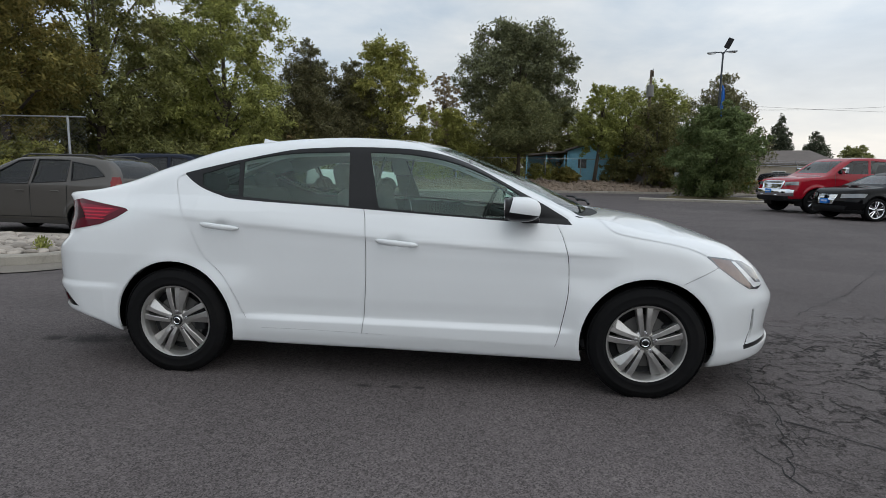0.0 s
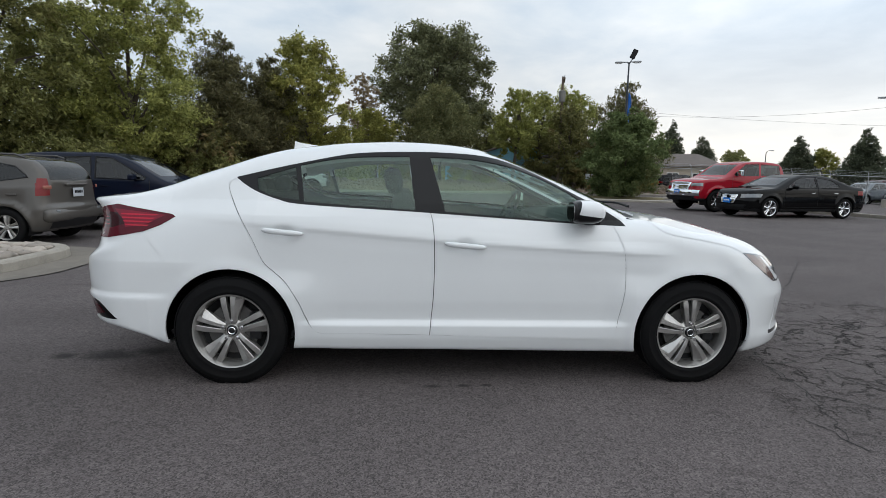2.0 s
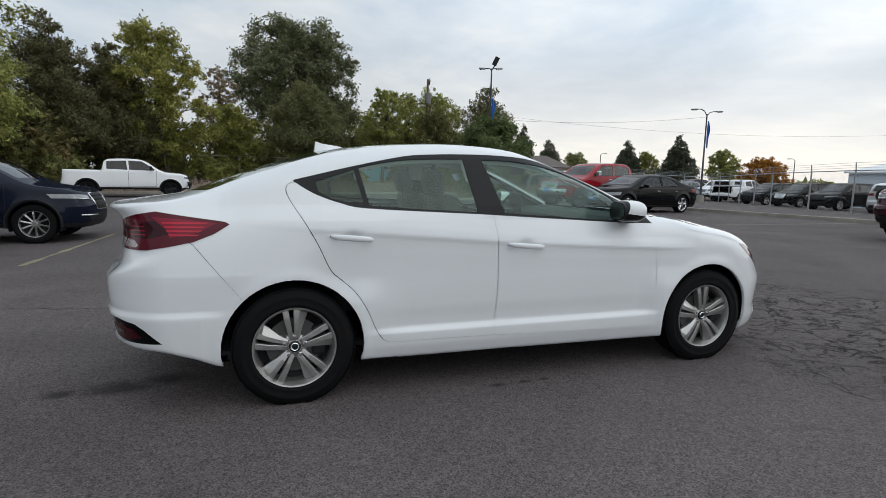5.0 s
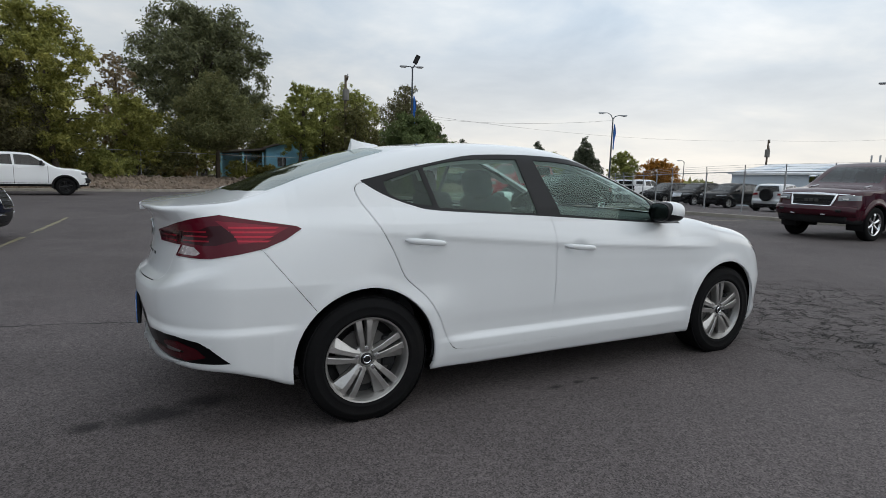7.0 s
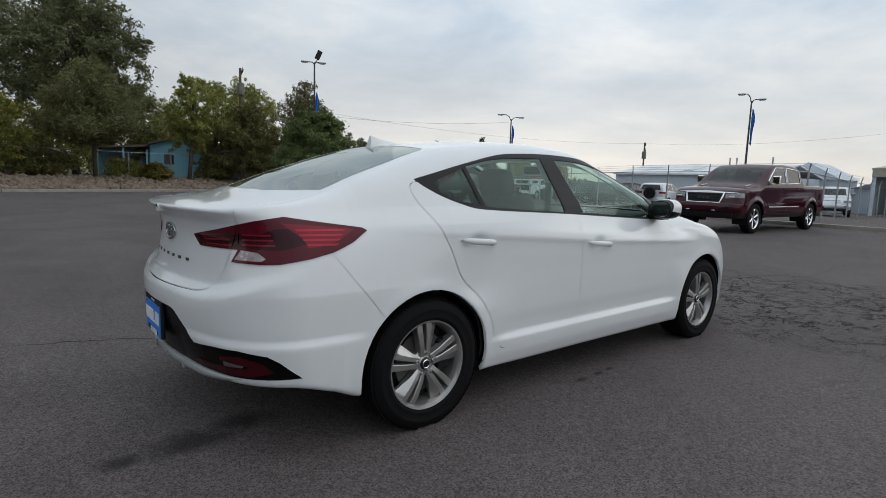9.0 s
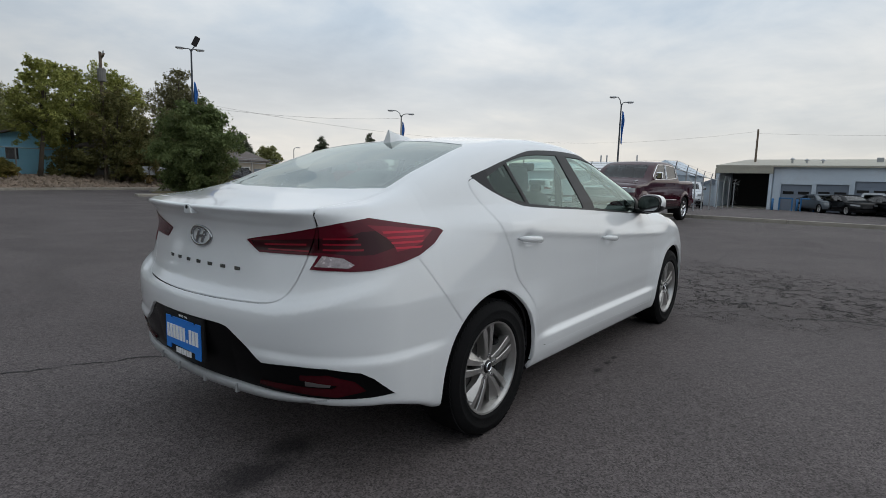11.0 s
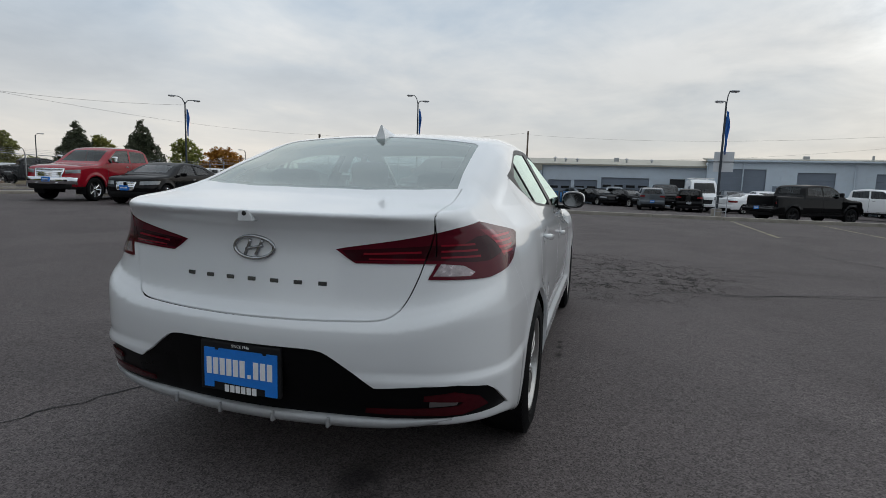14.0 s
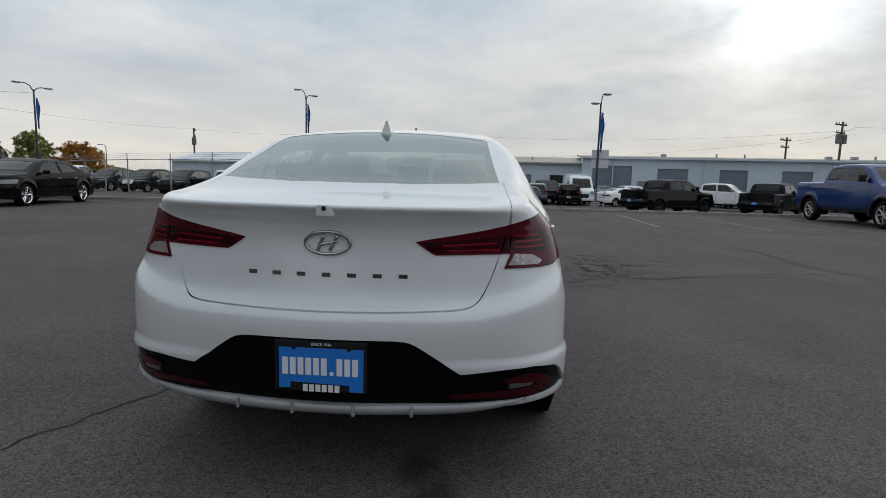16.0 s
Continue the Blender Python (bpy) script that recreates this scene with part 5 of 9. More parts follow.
def ribbon(line, width, z, seed, wander=0.03, step=0.12):
    """A thin uneven strip along a line on the ground."""
    rng = random.Random(seed)
    pts = []
    for (x0, y0), (x1, y1) in zip(line, line[1:]):
        n = max(int(math.hypot(x1 - x0, y1 - y0) / step), 1)
        pts += [(x0 + (x1 - x0) * i / n, y0 + (y1 - y0) * i / n) for i in range(n)]
    pts.append(line[-1])
    pts = [(x + rng.uniform(-wander, wander), y + rng.uniform(-wander, wander)) for x, y in pts]
    verts, faces = [], []
    for i, (x, y) in enumerate(pts):
        a, b = pts[max(i - 1, 0)], pts[min(i + 1, len(pts) - 1)]
        dx, dy = b[0] - a[0], b[1] - a[1]
        k = width * (rng.uniform(0.35, 1.3) if wander else 1.0) * 0.5 / max(math.hypot(dx, dy), 1e-6)
        for s in (-1, 1):
            px, py = x - s * dy * k, y + s * dx * k
            verts.append((px, py, ground_z(px, py) + z))
    for i in range(len(pts) - 1):
        faces.append((2 * i, 2 * i + 1, 2 * i + 3, 2 * i + 2))
    b = raw(verts, faces)
    bmesh.ops.recalc_face_normals(b, faces=b.faces[:])
    for f in b.faces:
        if f.normal.z < 0:
            f.normal_flip()
    return b


CRACKS = [
    ([(-6.0, 2.0), (-4.6, 1.98), (-3.7, 2.0), (-2.77, 1.66), (-2.08, 1.38), (-1.43, 1.08), (-0.6, 0.9)], 0.012),
    ([(2.3, 0.5), (2.21, -0.13), (2.02, -0.64), (1.95, -1.11), (1.76, -1.64)], 0.007),
    ([(3.6, -0.5), (4.26, -0.43), (5.5, -0.38), (7.5, -0.24), (8.6, -0.37), (10.5, 0.2)], 0.012),
    ([(10.6, 3.5), (11.1, 0.5), (12.0, -2.0), (11.8, -5.0), (12.4, -9.0)], 0.021),
    ([(14.2, 9.0), (14.9, 4.0), (15.1, 0.0), (15.6, -5.0), (15.9, -10.0)], 0.016),
    ([(9.0, -4.4), (7.2, -4.95), (6.0, -5.4), (4.1, -5.35), (3.0, -5.6), (1.5, -6.4)], 0.017),
    ([(3.8, -0.6), (4.8, -2.7), (4.4, -5.2)], 0.015),
    ([(3.2, 1.2), (4.3, 2.3), (5.6, 3.9), (7.0, 4.6)], 0.011),
    ([(3.0, 8.5), (1.0, 8.9), (-1.5, 8.7), (-3.5, 9.1)], 0.011),
    ([(-2.0, 14.0), (2.0, 13.4), (6.0, 13.8)], 0.019),
    ([(-4.0, 6.4), (-2.6, 6.2), (-1.4, 6.6)], 0.009),
    ([(4.79, -2.44), (4.91, -3.04), (4.72, -4.25), (5.05, -5.58)], 0.016),
    ([(8.65, -4.99), (7.51, -4.96), (6.44, -5.05), (6.23, -5.4), (4.39, -5.23), (3.82, -5.29), (3.58, -5.69)], 0.022),
    ([(2.2, -1.53), (2.56, -2.1), (2.63, -2.77), (3.03, -3.57), (3.32, -4.39), (3.53, -5.66)], 0.02),
    ([(2.46, -2.4), (2.84, -3.17), (3.04, -4.21), (3.07, -4.92), (2.9, -5.24)], 0.016),
    ([(11.57, -1.58), (11.47, -3.98), (11.71, -7.07), (11.21, -10.62)], 0.03),
    ([(3.91, -1.35), (4.08, -2.1), (3.89, -2.77), (3.41, -3.44)], 0.014),
    ([(2.04, -0.38), (2.04, -0.61), (2.02, -0.81), (1.98, -1.02), (1.96, -1.18), (1.95, -1.32)], 0.0062),
    ([(2.07, -0.54), (2.26, -0.51), (2.44, -0.43)], 0.0074),
    ([(1.99, -1.08), (2.12, -1.14), (2.23, -1.25), (2.3, -1.32)], 0.0087),
    ([(1.71, -1.4), (1.76, -1.6), (1.79, -1.7)], 0.0074),
    ([(2.38, -0.72), (2.43, -0.88), (2.47, -1.03)], 0.0062),
    ([(3.91, 2.24), (3.96, 1.74), (3.87, 1.08)], 0.0074),
    ([(1.79, -1.44), (1.9, -1.54), (2.02, -1.66)], 0.0074),
]
for i, (line, width) in enumerate(CRACKS):
    tagged(mesh_object("crack", ribbon(line, width, 0.003, i + 5, 0.022, 0.06), TAR, smooth=False), "dark jagged crack in the asphalt", "crack", kind="structure")
for i, line in enumerate(([(17.6, -5.62), (11.1, -5.33)], [(17.8, -8.36), (10.9, -8.22)], [(17.9, -11.1), (11.0, -11.0)], [(-4.55, 4.9), (-4.30, 8.9)], [(-4.28, 9.6), (-4.1, 13.2)], [(17.1, 8.6), (11.2, 8.6)])):
    tagged(mesh_object("parking_line", ribbon(line, 0.10, 0.004, i, 0.004, 0.25), LINE_PAINT, smooth=False), "worn pale parking line on the asphalt", "line", kind="structure")


def kerb(name, line, width, height, label):
    """A raised edge with rounded top along a line; joints every few metres."""
    ob = thing(name, label, "kerb", kind="structure")
    run, pts = 0.0, []
    for (x0, y0), (x1, y1) in zip(line, line[1:]):
        length = math.hypot(x1 - x0, y1 - y0)
        n = max(int(round(length / 3.0)), 1)
        pts += [(x0 + (x1 - x0) * i / n, y0 + (y1 - y0) * i / n) for i in range(n)]
    pts.append(line[-1])
    for (x0, y0), (x1, y1) in zip(pts, pts[1:]):
        a, b = Vector((x0, y0, ground_z(x0, y0))), Vector((x1, y1, ground_z(x1, y1)))
        d = b - a
        piece = box((d.length - 0.012, width, height + 0.06), (0, 0, 0), 0.02)
        piece.transform(Matrix.Translation((a + b) / 2 + Vector((0, 0, (height - 0.06) / 2))) @ Matrix.Rotation(math.atan2(d.y, d.x), 4, "Z"))
        part("kerbstone", piece, CONCRETE, ob)
    return ob


kerb("kerb_east", [(14.6, 21.0), (15.5, 17.5), (16.3, 14.6), (17.4, 8.2), (17.9, 3.0), (18.2, -3.0), (18.6, -8.0), (18.9, -14.0), (19.4, -24.0), (20.0, -40.0)], 0.16, 0.13, "long weathered concrete kerb along the lot")
kerb("kerb_north", [(-30.0, 24.5), (-14.0, 27.6), (-2.7, 30.2), (5.0, 32.6), (12.0, 34.2), (17.5, 35.0), (21.0, 33.5)], 0.16, 0.14, "concrete kerb under the rock bank")
kerb("median", [(7.6, 24.6), (15.0, 22.9)], 0.85, 0.11, "low concrete median strip")
kerb("median_far", [(10.5, 29.8), (19.0, 28.2)], 0.5, 0.10, "low concrete median strip")


def rock(seed, size):
    rng = random.Random(seed)
    b = bmesh.new()
    bmesh.ops.create_icosphere(b, subdivisions=2, radius=size)
    off = Vector((rng.uniform(0, 50), rng.uniform(0, 50), rng.uniform(0, 50)))
    sx, sy, sz = rng.uniform(0.9, 1.3), rng.uniform(0.7, 1.0), rng.uniform(0.45, 0.65)
    for v in b.verts:
        k = 1 + 0.35 * noise.noise(v.co / size * 0.8 + off)
        v.co = Vector((v.co.x * sx * k, v.co.y * sy * k, v.co.z * sz * k))
    return b


def build_planter():
    """The kerbed bed of river stones at the end of the parked row."""
    bed = thing("planter_island", "concrete-kerbed planter island filled with river stones", "planter", kind="structure")
    x0, x1, y0, y1, r = -13.5, -5.20, 2.15, 4.75, 0.85

    def ring(grow):
        out = []
        for cx, cy, a0 in ((x1 - r, y0 + r, -90), (x1 - r, y1 - r, 0), (x0 + r, y1 - r, 90), (x0 + r, y0 + r, 180)):
            for k in range(9):
                a = radians(a0 + 90 * k / 8)
                out.append((cx + (r + grow) * math.cos(a), cy + (r + grow) * math.sin(a)))
        return out
    rows = [(ring(0.0), 0.0), (ring(-0.015), 0.13), (ring(-0.04), 0.155), (ring(-0.19), 0.155), (ring(-0.21), 0.10)]
    verts, faces = [], []
    for pts, z in rows:
        verts += [(x, y, z + ground_z(x, y)) for x, y in pts]
    n = len(rows[0][0])
    for k in range(len(rows) - 1):
        for i in range(n):
            j = (i + 1) % n
            faces.append((k * n + i, k * n + j, k * n + n + j, k * n + n + i))
    part("kerb_ring", raw(verts, faces), CONCRETE, bed)
    apron_in, apron_out = ring(0.0), ring(0.55)
    verts = [(x, y, ground_z(x, y) + 0.03) for x, y in apron_in] + [(x, y, ground_z(x, y) + 0.012) for x, y in apron_out]
    part("apron", raw(verts, [(i, n + i, n + (i + 1) % n, (i + 1) % n) for i in range(n)]), material("dirty apron concrete", (0.17, 0.15, 0.125), 0.9, vary=0.25, grain=(1.2, 50), bump=0.3, dirt=((0.08, 0.074, 0.066), 1.8, 0.6)), bed, "cracked concrete apron")
    verts = [(x, y, 0.10 + ground_z(x, y)) for x, y in ring(-0.2)]
    part("soil", raw(verts, [tuple(range(n))]), material("bed soil", (0.10, 0.085, 0.07), 0.95, vary=0.3, grain=(5, 60)), bed)
    meshes = []
    for k in range(8):
        b = rock(100 + k, 0.09)
        me = bpy.data.meshes.new("stone")
        b.to_mesh(me)
        b.free()
        for poly in me.polygons:
            poly.use_smooth = True
        me.materials.append(STONE)
        meshes.append(me)
    rng = random.Random(4)
    placed = []
    tries = 0
    while len(placed) < 300 and tries < 9000:
        tries += 1
        x, y = rng.uniform(-8.0, x1 - 0.32), rng.uniform(y0 + 0.32, y1 - 0.32)
        if x > x1 - r and (min(y - y0, y1 - y) < r - 0.28) and math.hypot(x - (x1 - r), (y0 + r if y < 3.4 else y1 - r) - y) > r - 0.3:
            continue
        s = rng.uniform(0.7, 1.35)
        if any((x - a) ** 2 + (y - b) ** 2 < (0.066 * (s + c)) ** 2 for a, b, c in placed):
            continue
        placed.append((x, y, s))
        ob = new("stone", meshes[rng.randrange(8)])
        ob.parent = bed
        ob.matrix_basis = pose(x, y, ground_z(x, y) + 0.13 + 0.02 * s, rng.uniform(-15, 15), rng.uniform(-15, 15), rng.uniform(0, 360)) @ Matrix.Scale(s, 4)
    return bed


build_planter()


def build_rock_bank():
    """The low bank of broken rock behind the north kerb: one heap of stones."""
    rng = np.random.default_rng(11)
    n = 5200
    base = bmesh.new()
    bmesh.ops.create_icosphere(base, subdivisions=1, radius=1.0)
    unit = np.array([v.co[:] for v in base.verts])
    tris = np.array([[v.index for v in f.verts] for f in base.faces])
    base.free()
    along = rng.uniform(-16, 21, n)
    back = rng.uniform(0.15, 5.0, n)
    front = np.interp(along, [-30, -14, -2.7, 5, 12, 17.5, 21], [24.5, 27.6, 30.2, 32.6, 34.2, 35.0, 33.5])
    size = rng.uniform(0.07, 0.20, n)
    verts = unit[None] * (1 + 0.45 * rng.uniform(-1, 1, (n, len(unit), 1))) * size[:, None, None] * rng.uniform(0.6, 1.3, (n, 1, 3))
    verts += np.stack([along, front + back, 0.04 + 0.13 * back], -1)[:, None]
    faces = (tris[None] + (np.arange(n) * len(unit))[:, None, None]).reshape(-1, 3)
    me = bpy.data.meshes.new("rock_bank")
    me.from_pydata(verts.reshape(-1, 3).tolist(), [], faces.tolist())
    m = material("broken bank rock", (0.185, 0.14, 0.105), 0.85, vary=0.45, grain=(0.8, 12))
    me.materials.append(m)
    tagged(new("rock_bank", me), "bank of broken tan rock below the trees", "rocks", kind="stuff")
    # the bank's earth
    xs = np.linspace(-30, 21, 18)
    fy = np.interp(xs, [-30, -14, -2.7, 5, 12, 17.5, 21], [24.5, 27.6, 30.2, 32.6, 34.2, 35.0, 33.5])
    verts, faces = [], []
    for x, y in zip(xs, fy):
        verts += [(x, y + 0.1, 0.02), (x, y + 5.5, 0.72), (x, y + 30, 0.9), (x, y + 60, 0.5)]
    for i in range(len(xs) - 1):
        for k in range(3):
            faces.append((i * 4 + k, i * 4 + 4 + k, i * 4 + 5 + k, i * 4 + 1 + k))
    earth = material("dry grass and earth", (0.14, 0.115, 0.06), 0.95, vary=0.45, grain=(0.7, 14), bump=0.5, dirt=((0.07, 0.085, 0.03), 0.6, 0.7))
    tagged(mesh_object("bank_earth", raw(verts, faces), earth), "dry earth and grass bank", "ground", kind="structure")


build_rock_bank()

# ---- parked vehicles: forward is +x, the middle of the wheelbase is the origin ----
KINDS = {}


def kind_spec(kind):
    """Lines, panes and lamps of a kind of vehicle, in metres."""
    if kind == "saloon":
        return dict(wb=3.07, half=0.945, r=0.345, rim=0.255, floor=0.22, tail=-2.62, nose=2.42, belt=0.98, lean=0.52, k_top=0.09, plan_in=0.13, end=0.17, arch=0.385,
                    top=((-2.75, 0.94), (-2.62, 1.08), (-2.0, 1.13), (-1.8, 1.17), (-1.05, 1.42), (-0.5, 1.475), (0.0, 1.475), (0.4, 1.40), (1.2, 1.08), (1.32, 1.04), (2.0, 0.96), (2.3, 0.84), (2.5, 0.62)),
                    panes=([(-1.32, 1.10), (-1.05, 1.30), (-0.42, 1.39), (-0.38, 1.02), (-1.15, 1.05)], [(-0.32, 1.02), (-0.36, 1.395), (0.10, 1.37), (0.42, 1.28), (0.92, 1.02)]),
                    screen=(0.50, 1.16, 0.62), back=(-1.72, -1.12, 0.60), grille=(0.34, 0.50, 0.74), lamp=(0.46, 0.80, 0.66, 0.78), tail_lamp=(0.48, 0.95, 0.80, 0.95), hood=1.3, bumper=0.62)
    if kind == "hatch":
        return dict(wb=2.60, half=0.885, r=0.325, rim=0.215, floor=0.24, tail=-2.05, nose=2.05, belt=1.02, lean=0.36, k_top=0.08, plan_in=0.10, end=0.12, arch=0.375,
                    top=((-2.15, 0.98), (-2.04, 1.08), (-1.80, 1.39), (-1.62, 1.50), (-0.8, 1.575), (0.1, 1.55), (0.38, 1.46), (1.10, 1.10), (1.25, 1.05), (1.8, 0.97), (2.0, 0.84), (2.15, 0.6)),
                    panes=([(-1.66, 1.19), (-1.44, 1.37), (-0.98, 1.45), (-1.02, 1.09)], [(-0.92, 1.08), (-0.92, 1.475), (-0.28, 1.485), (-0.22, 1.04)], [(-0.14, 1.03), (-0.20, 1.485), (0.12, 1.46), (0.85, 1.06), (0.80, 1.02)]),
                    screen=(0.42, 1.08, 0.60), back_rear=(0.62, 1.12, 1.48), grille=(0.36, 0.60, 0.78), lamp=(0.45, 0.78, 0.70, 0.85), tail_lamp=(0.66, 0.92, 0.86, 1.17), hood=1.2, bumper=0.70)
    if kind == "suv":
        return dict(wb=2.72, half=0.93, r=0.36, rim=0.245, floor=0.27, tail=-2.22, nose=2.26, belt=1.10, lean=0.36, k_top=0.09, plan_in=0.10, end=0.13, arch=0.405,
                    top=((-2.35, 1.02), (-2.22, 1.16), (-2.05, 1.48), (-1.92, 1.60), (-1.0, 1.68), (-0.2, 1.68), (0.15, 1.64), (0.40, 1.56), (1.15, 1.17), (1.3, 1.11), (1.9, 1.01), (2.15, 0.89), (2.35, 0.62)),
                    panes=([(-1.72, 1.24), (-1.50, 1.48), (-1.12, 1.53), (-1.12, 1.17)], [(-1.05, 1.17), (-1.05, 1.54), (-0.32, 1.575), (-0.26, 1.13)], [(-0.18, 1.13), (-0.22, 1.575), (0.12, 1.55), (0.86, 1.15), (0.82, 1.10)]),
                    screen=(0.46, 1.12, 0.63), back_rear=(0.62, 1.20, 1.54), grille=(0.40, 0.62, 0.90), lamp=(0.50, 0.80, 0.80, 0.88), tail_lamp=(0.52, 0.97, 0.98, 1.12), hood=1.25, bumper=0.72)
    if kind == "pickup":
        return dict(wb=3.68, half=1.0, r=0.41, rim=0.275, floor=0.40, tail=-3.00, nose=2.82, belt=1.36, lean=0.26, k_top=0.09, plan_in=0.06, end=0.09, arch=0.47,
                    top=((-3.1, 1.39), (-1.22, 1.39), (-1.10, 1.82), (-0.9, 1.92), (-0.2, 1.96), (0.45, 1.93), (0.70, 1.85), (1.45, 1.37), (1.58, 1.32), (2.4, 1.23), (2.65, 1.13), (2.85, 0.90)),
                    panes=([(-1.0, 1.42), (-0.98, 1.79), (-0.14, 1.84), (-0.08, 1.38)], [(0.0, 1.38), (-0.04, 1.84), (0.55, 1.82), (1.12, 1.44), (1.08, 1.36)]),
                    screen=(0.74, 1.40, 0.72), cab_back=(-1.16, 0.62, 1.50, 1.80), grille=(0.52, 0.82, 1.07), lamp=(0.57, 0.92, 0.94, 1.06), tail_lamp=(0.88, 1.05, 0.96, 1.30), hood=1.6, bumper=0.80, bed=(-2.88, -1.28, 0.82, 0.80))
    return dict(wb=3.3, half=1.0, r=0.345, rim=0.22, floor=0.30, tail=-2.65, nose=2.35, belt=1.30, lean=0.13, k_top=0.12, plan_in=0.08, end=0.06, arch=0.39,
                top=((-2.8, 2.28), (-2.5, 2.36), (0.0, 2.40), (0.8, 2.34), (1.1, 2.20), (1.80, 1.36), (1.92, 1.28), (2.2, 1.16), (2.4, 0.9)),
                panes=([(0.10, 1.36), (0.10, 1.90), (0.85, 1.90), (1.42, 1.38), (1.38, 1.30)],),
                screen=(1.16, 1.78, 0.74), grille=(0.5, 0.62, 0.92), lamp=(0.60, 0.92, 0.92, 1.14), tail_lamp=(0.88, 1.05, 0.9, 1.3), hood=1.8, bumper=0.60)


def vehicle_skin(kind, grid=0.058):
    """The cut skin of a kind of vehicle, made once for each fineness."""
    if (kind, grid) in KINDS:
        return KINDS[kind, grid]
    q = kind_spec(kind)
    top_line = curve(*q["top"])
    half, belt, lean = q["half"], q["belt"], q["lean"]
    width_of = curve((q["tail"] - 0.1, half - q["plan_in"]), (q["tail"] + 0.5, half - 0.25 * q["plan_in"]), (q["tail"] + 1.1, half), (q["nose"] - 1.1, half), (q["nose"] - 0.5, half - 0.3 * q["plan_in"]), (q["nose"] + 0.1, half - 1.5 * q["plan_in"]))
    side_of = curve((0.1, 0.09), (q["floor"] + 0.05, 0.05), (q["floor"] + 0.18, 0.012), (0.55 * belt, 0.0), (0.80 * belt, 0.012), (belt - 0.02, 0.03), (belt + 0.03, 0.05), (belt + 0.5, 0.05 + 0.47 * lean), (belt + 1.2, 0.05 + 1.2 * lean))
    low, wb, ends = q["bumper"], q["wb"], q["end"]
    tail_of = curve((0.2, q["tail"] + 0.14), (low - 0.28, q["tail"] + 0.02), (low - 0.05, q["tail"]), (low + 0.04, q["tail"] + 0.05), (belt, q["tail"] + 0.06), (belt + 0.8, q["tail"] + 0.10))
    nose_of = curve((0.2, q["nose"] - 0.12), (low - 0.28, q["nose"] - 0.01), (low - 0.05, q["nose"]), (low + 0.05, q["nose"] - 0.05), (belt, q["nose"] - 0.12), (belt + 0.6, q["nose"] - 0.3))
    bed = q.get("bed")

    def fn(x, y, z):
        width = width_of(x) - side_of(z)
        for wx in (-wb / 2, wb / 2):
            width = width + 0.025 * np.exp(-((np.hypot(x - wx, z - q["r"]) - q["arch"] - 0.03) / 0.05) ** 2)
        f = smax(np.abs(y) - width, tail_of(z) + ends * y * y - x, 0.16)
        f = smax(f, x - (nose_of(z) - ends * 1.5 * y * y), 0.20)
        f = smax(f, z - (top_line(x) - 0.05 * y * y), q["k_top"])
        f = smax(f, q["floor"] - z, 0.04)
        if bed:
            hollow = np.maximum(np.maximum(np.abs(y) - bed[3], np.maximum(bed[0] - x, x - bed[1])), bed[2] - z)
            f = np.maximum(f, -hollow)
        return f

    bm = half_skin(fn, (q["tail"] - 0.12, -half - 0.12, q["floor"] - 0.1), (q["nose"] + 0.12, 0.15, max(p[1] for p in q["top"]) + 0.14), grid, 2 if bed else 3)
    layer = bm.faces.layers.int["region"]
    for wx in (-wb / 2, wb / 2):
        ring = [(wx + q["arch"] * math.cos(a), q["r"] + q["arch"] * math.sin(a)) for a in np.linspace(0, 2 * math.pi, 21)[:-1]]
        mark(bm, ring, "side", 99, lambda c: c.y < -0.45)
    out = lambda c: c.y < -0.35 and c.z > belt - 0.15
    for i, pane in enumerate(q["panes"]):
        mark(bm, pane, "side", 30 + i, out)
    every = [p for pane in q["panes"] for p in pane]
    x_lo, x_hi = min(p[0] for p in every), max(p[0] for p in every)
    s0, s1, sw = q["screen"]
    mark(bm, [(s1, 0.02), (s1 - 0.05, -sw), (s0, -sw + 0.08), (s0 + 0.04, 0.02)], "top", 5, lambda c: c.z > belt - 0.1)
    if "back" in q:
        b0, b1, bw = q["back"]
        mark(bm, [(b0, 0.02), (b0 + 0.05, -bw), (b1, -bw + 0.06), (b1 - 0.02, 0.02)], "top", 6, lambda c: c.z > belt - 0.05)
    if "back_rear" in q:
        w, z0, z1 = q["back_rear"]
        mark(bm, [(0.02, z0), (-w, z0 + 0.03), (-w + 0.10, z1), (0.02, z1 + 0.01)], "rear", 6, lambda c: c.x < q["tail"] + 0.6)
    if "cab_back" in q:
        x0, w, z0, z1 = q["cab_back"]
        mark(bm, [(0.02, z0), (-w, z0), (-w + 0.04, z1), (0.02, z1)], "rear", 6, lambda c: -1.35 < c.x < -0.9)
    fore = lambda c: c.x > q["nose"] - 0.75
    aft = lambda c: c.x < q["tail"] + (0.55 if not bed else 0.16)
    gw, g0, g1 = q["grille"]
    l0, l1, lz0, lz1 = q["lamp"]
    mark(bm, [(-l0, lz0), (-l0, lz1), (-l1 - 0.1, lz1 + 0.03), (-l1 - 0.1, lz0 + 0.03)], "rear", 11, (lambda c: c.x > q["nose"] - 0.34) if bed else fore)
    mark(bm, [(0.02, g0), (0.02, g1), (-gw, g1), (-gw + 0.05, g0)], "rear", 12, fore)
    mark(bm, [(0.02, low - 0.34), (0.02, low - 0.18), (-half + 0.25, low - 0.18), (-half + 0.35, low - 0.34)], "rear", 14, fore)
    t0, t1, tz0, tz1 = q["tail_lamp"]
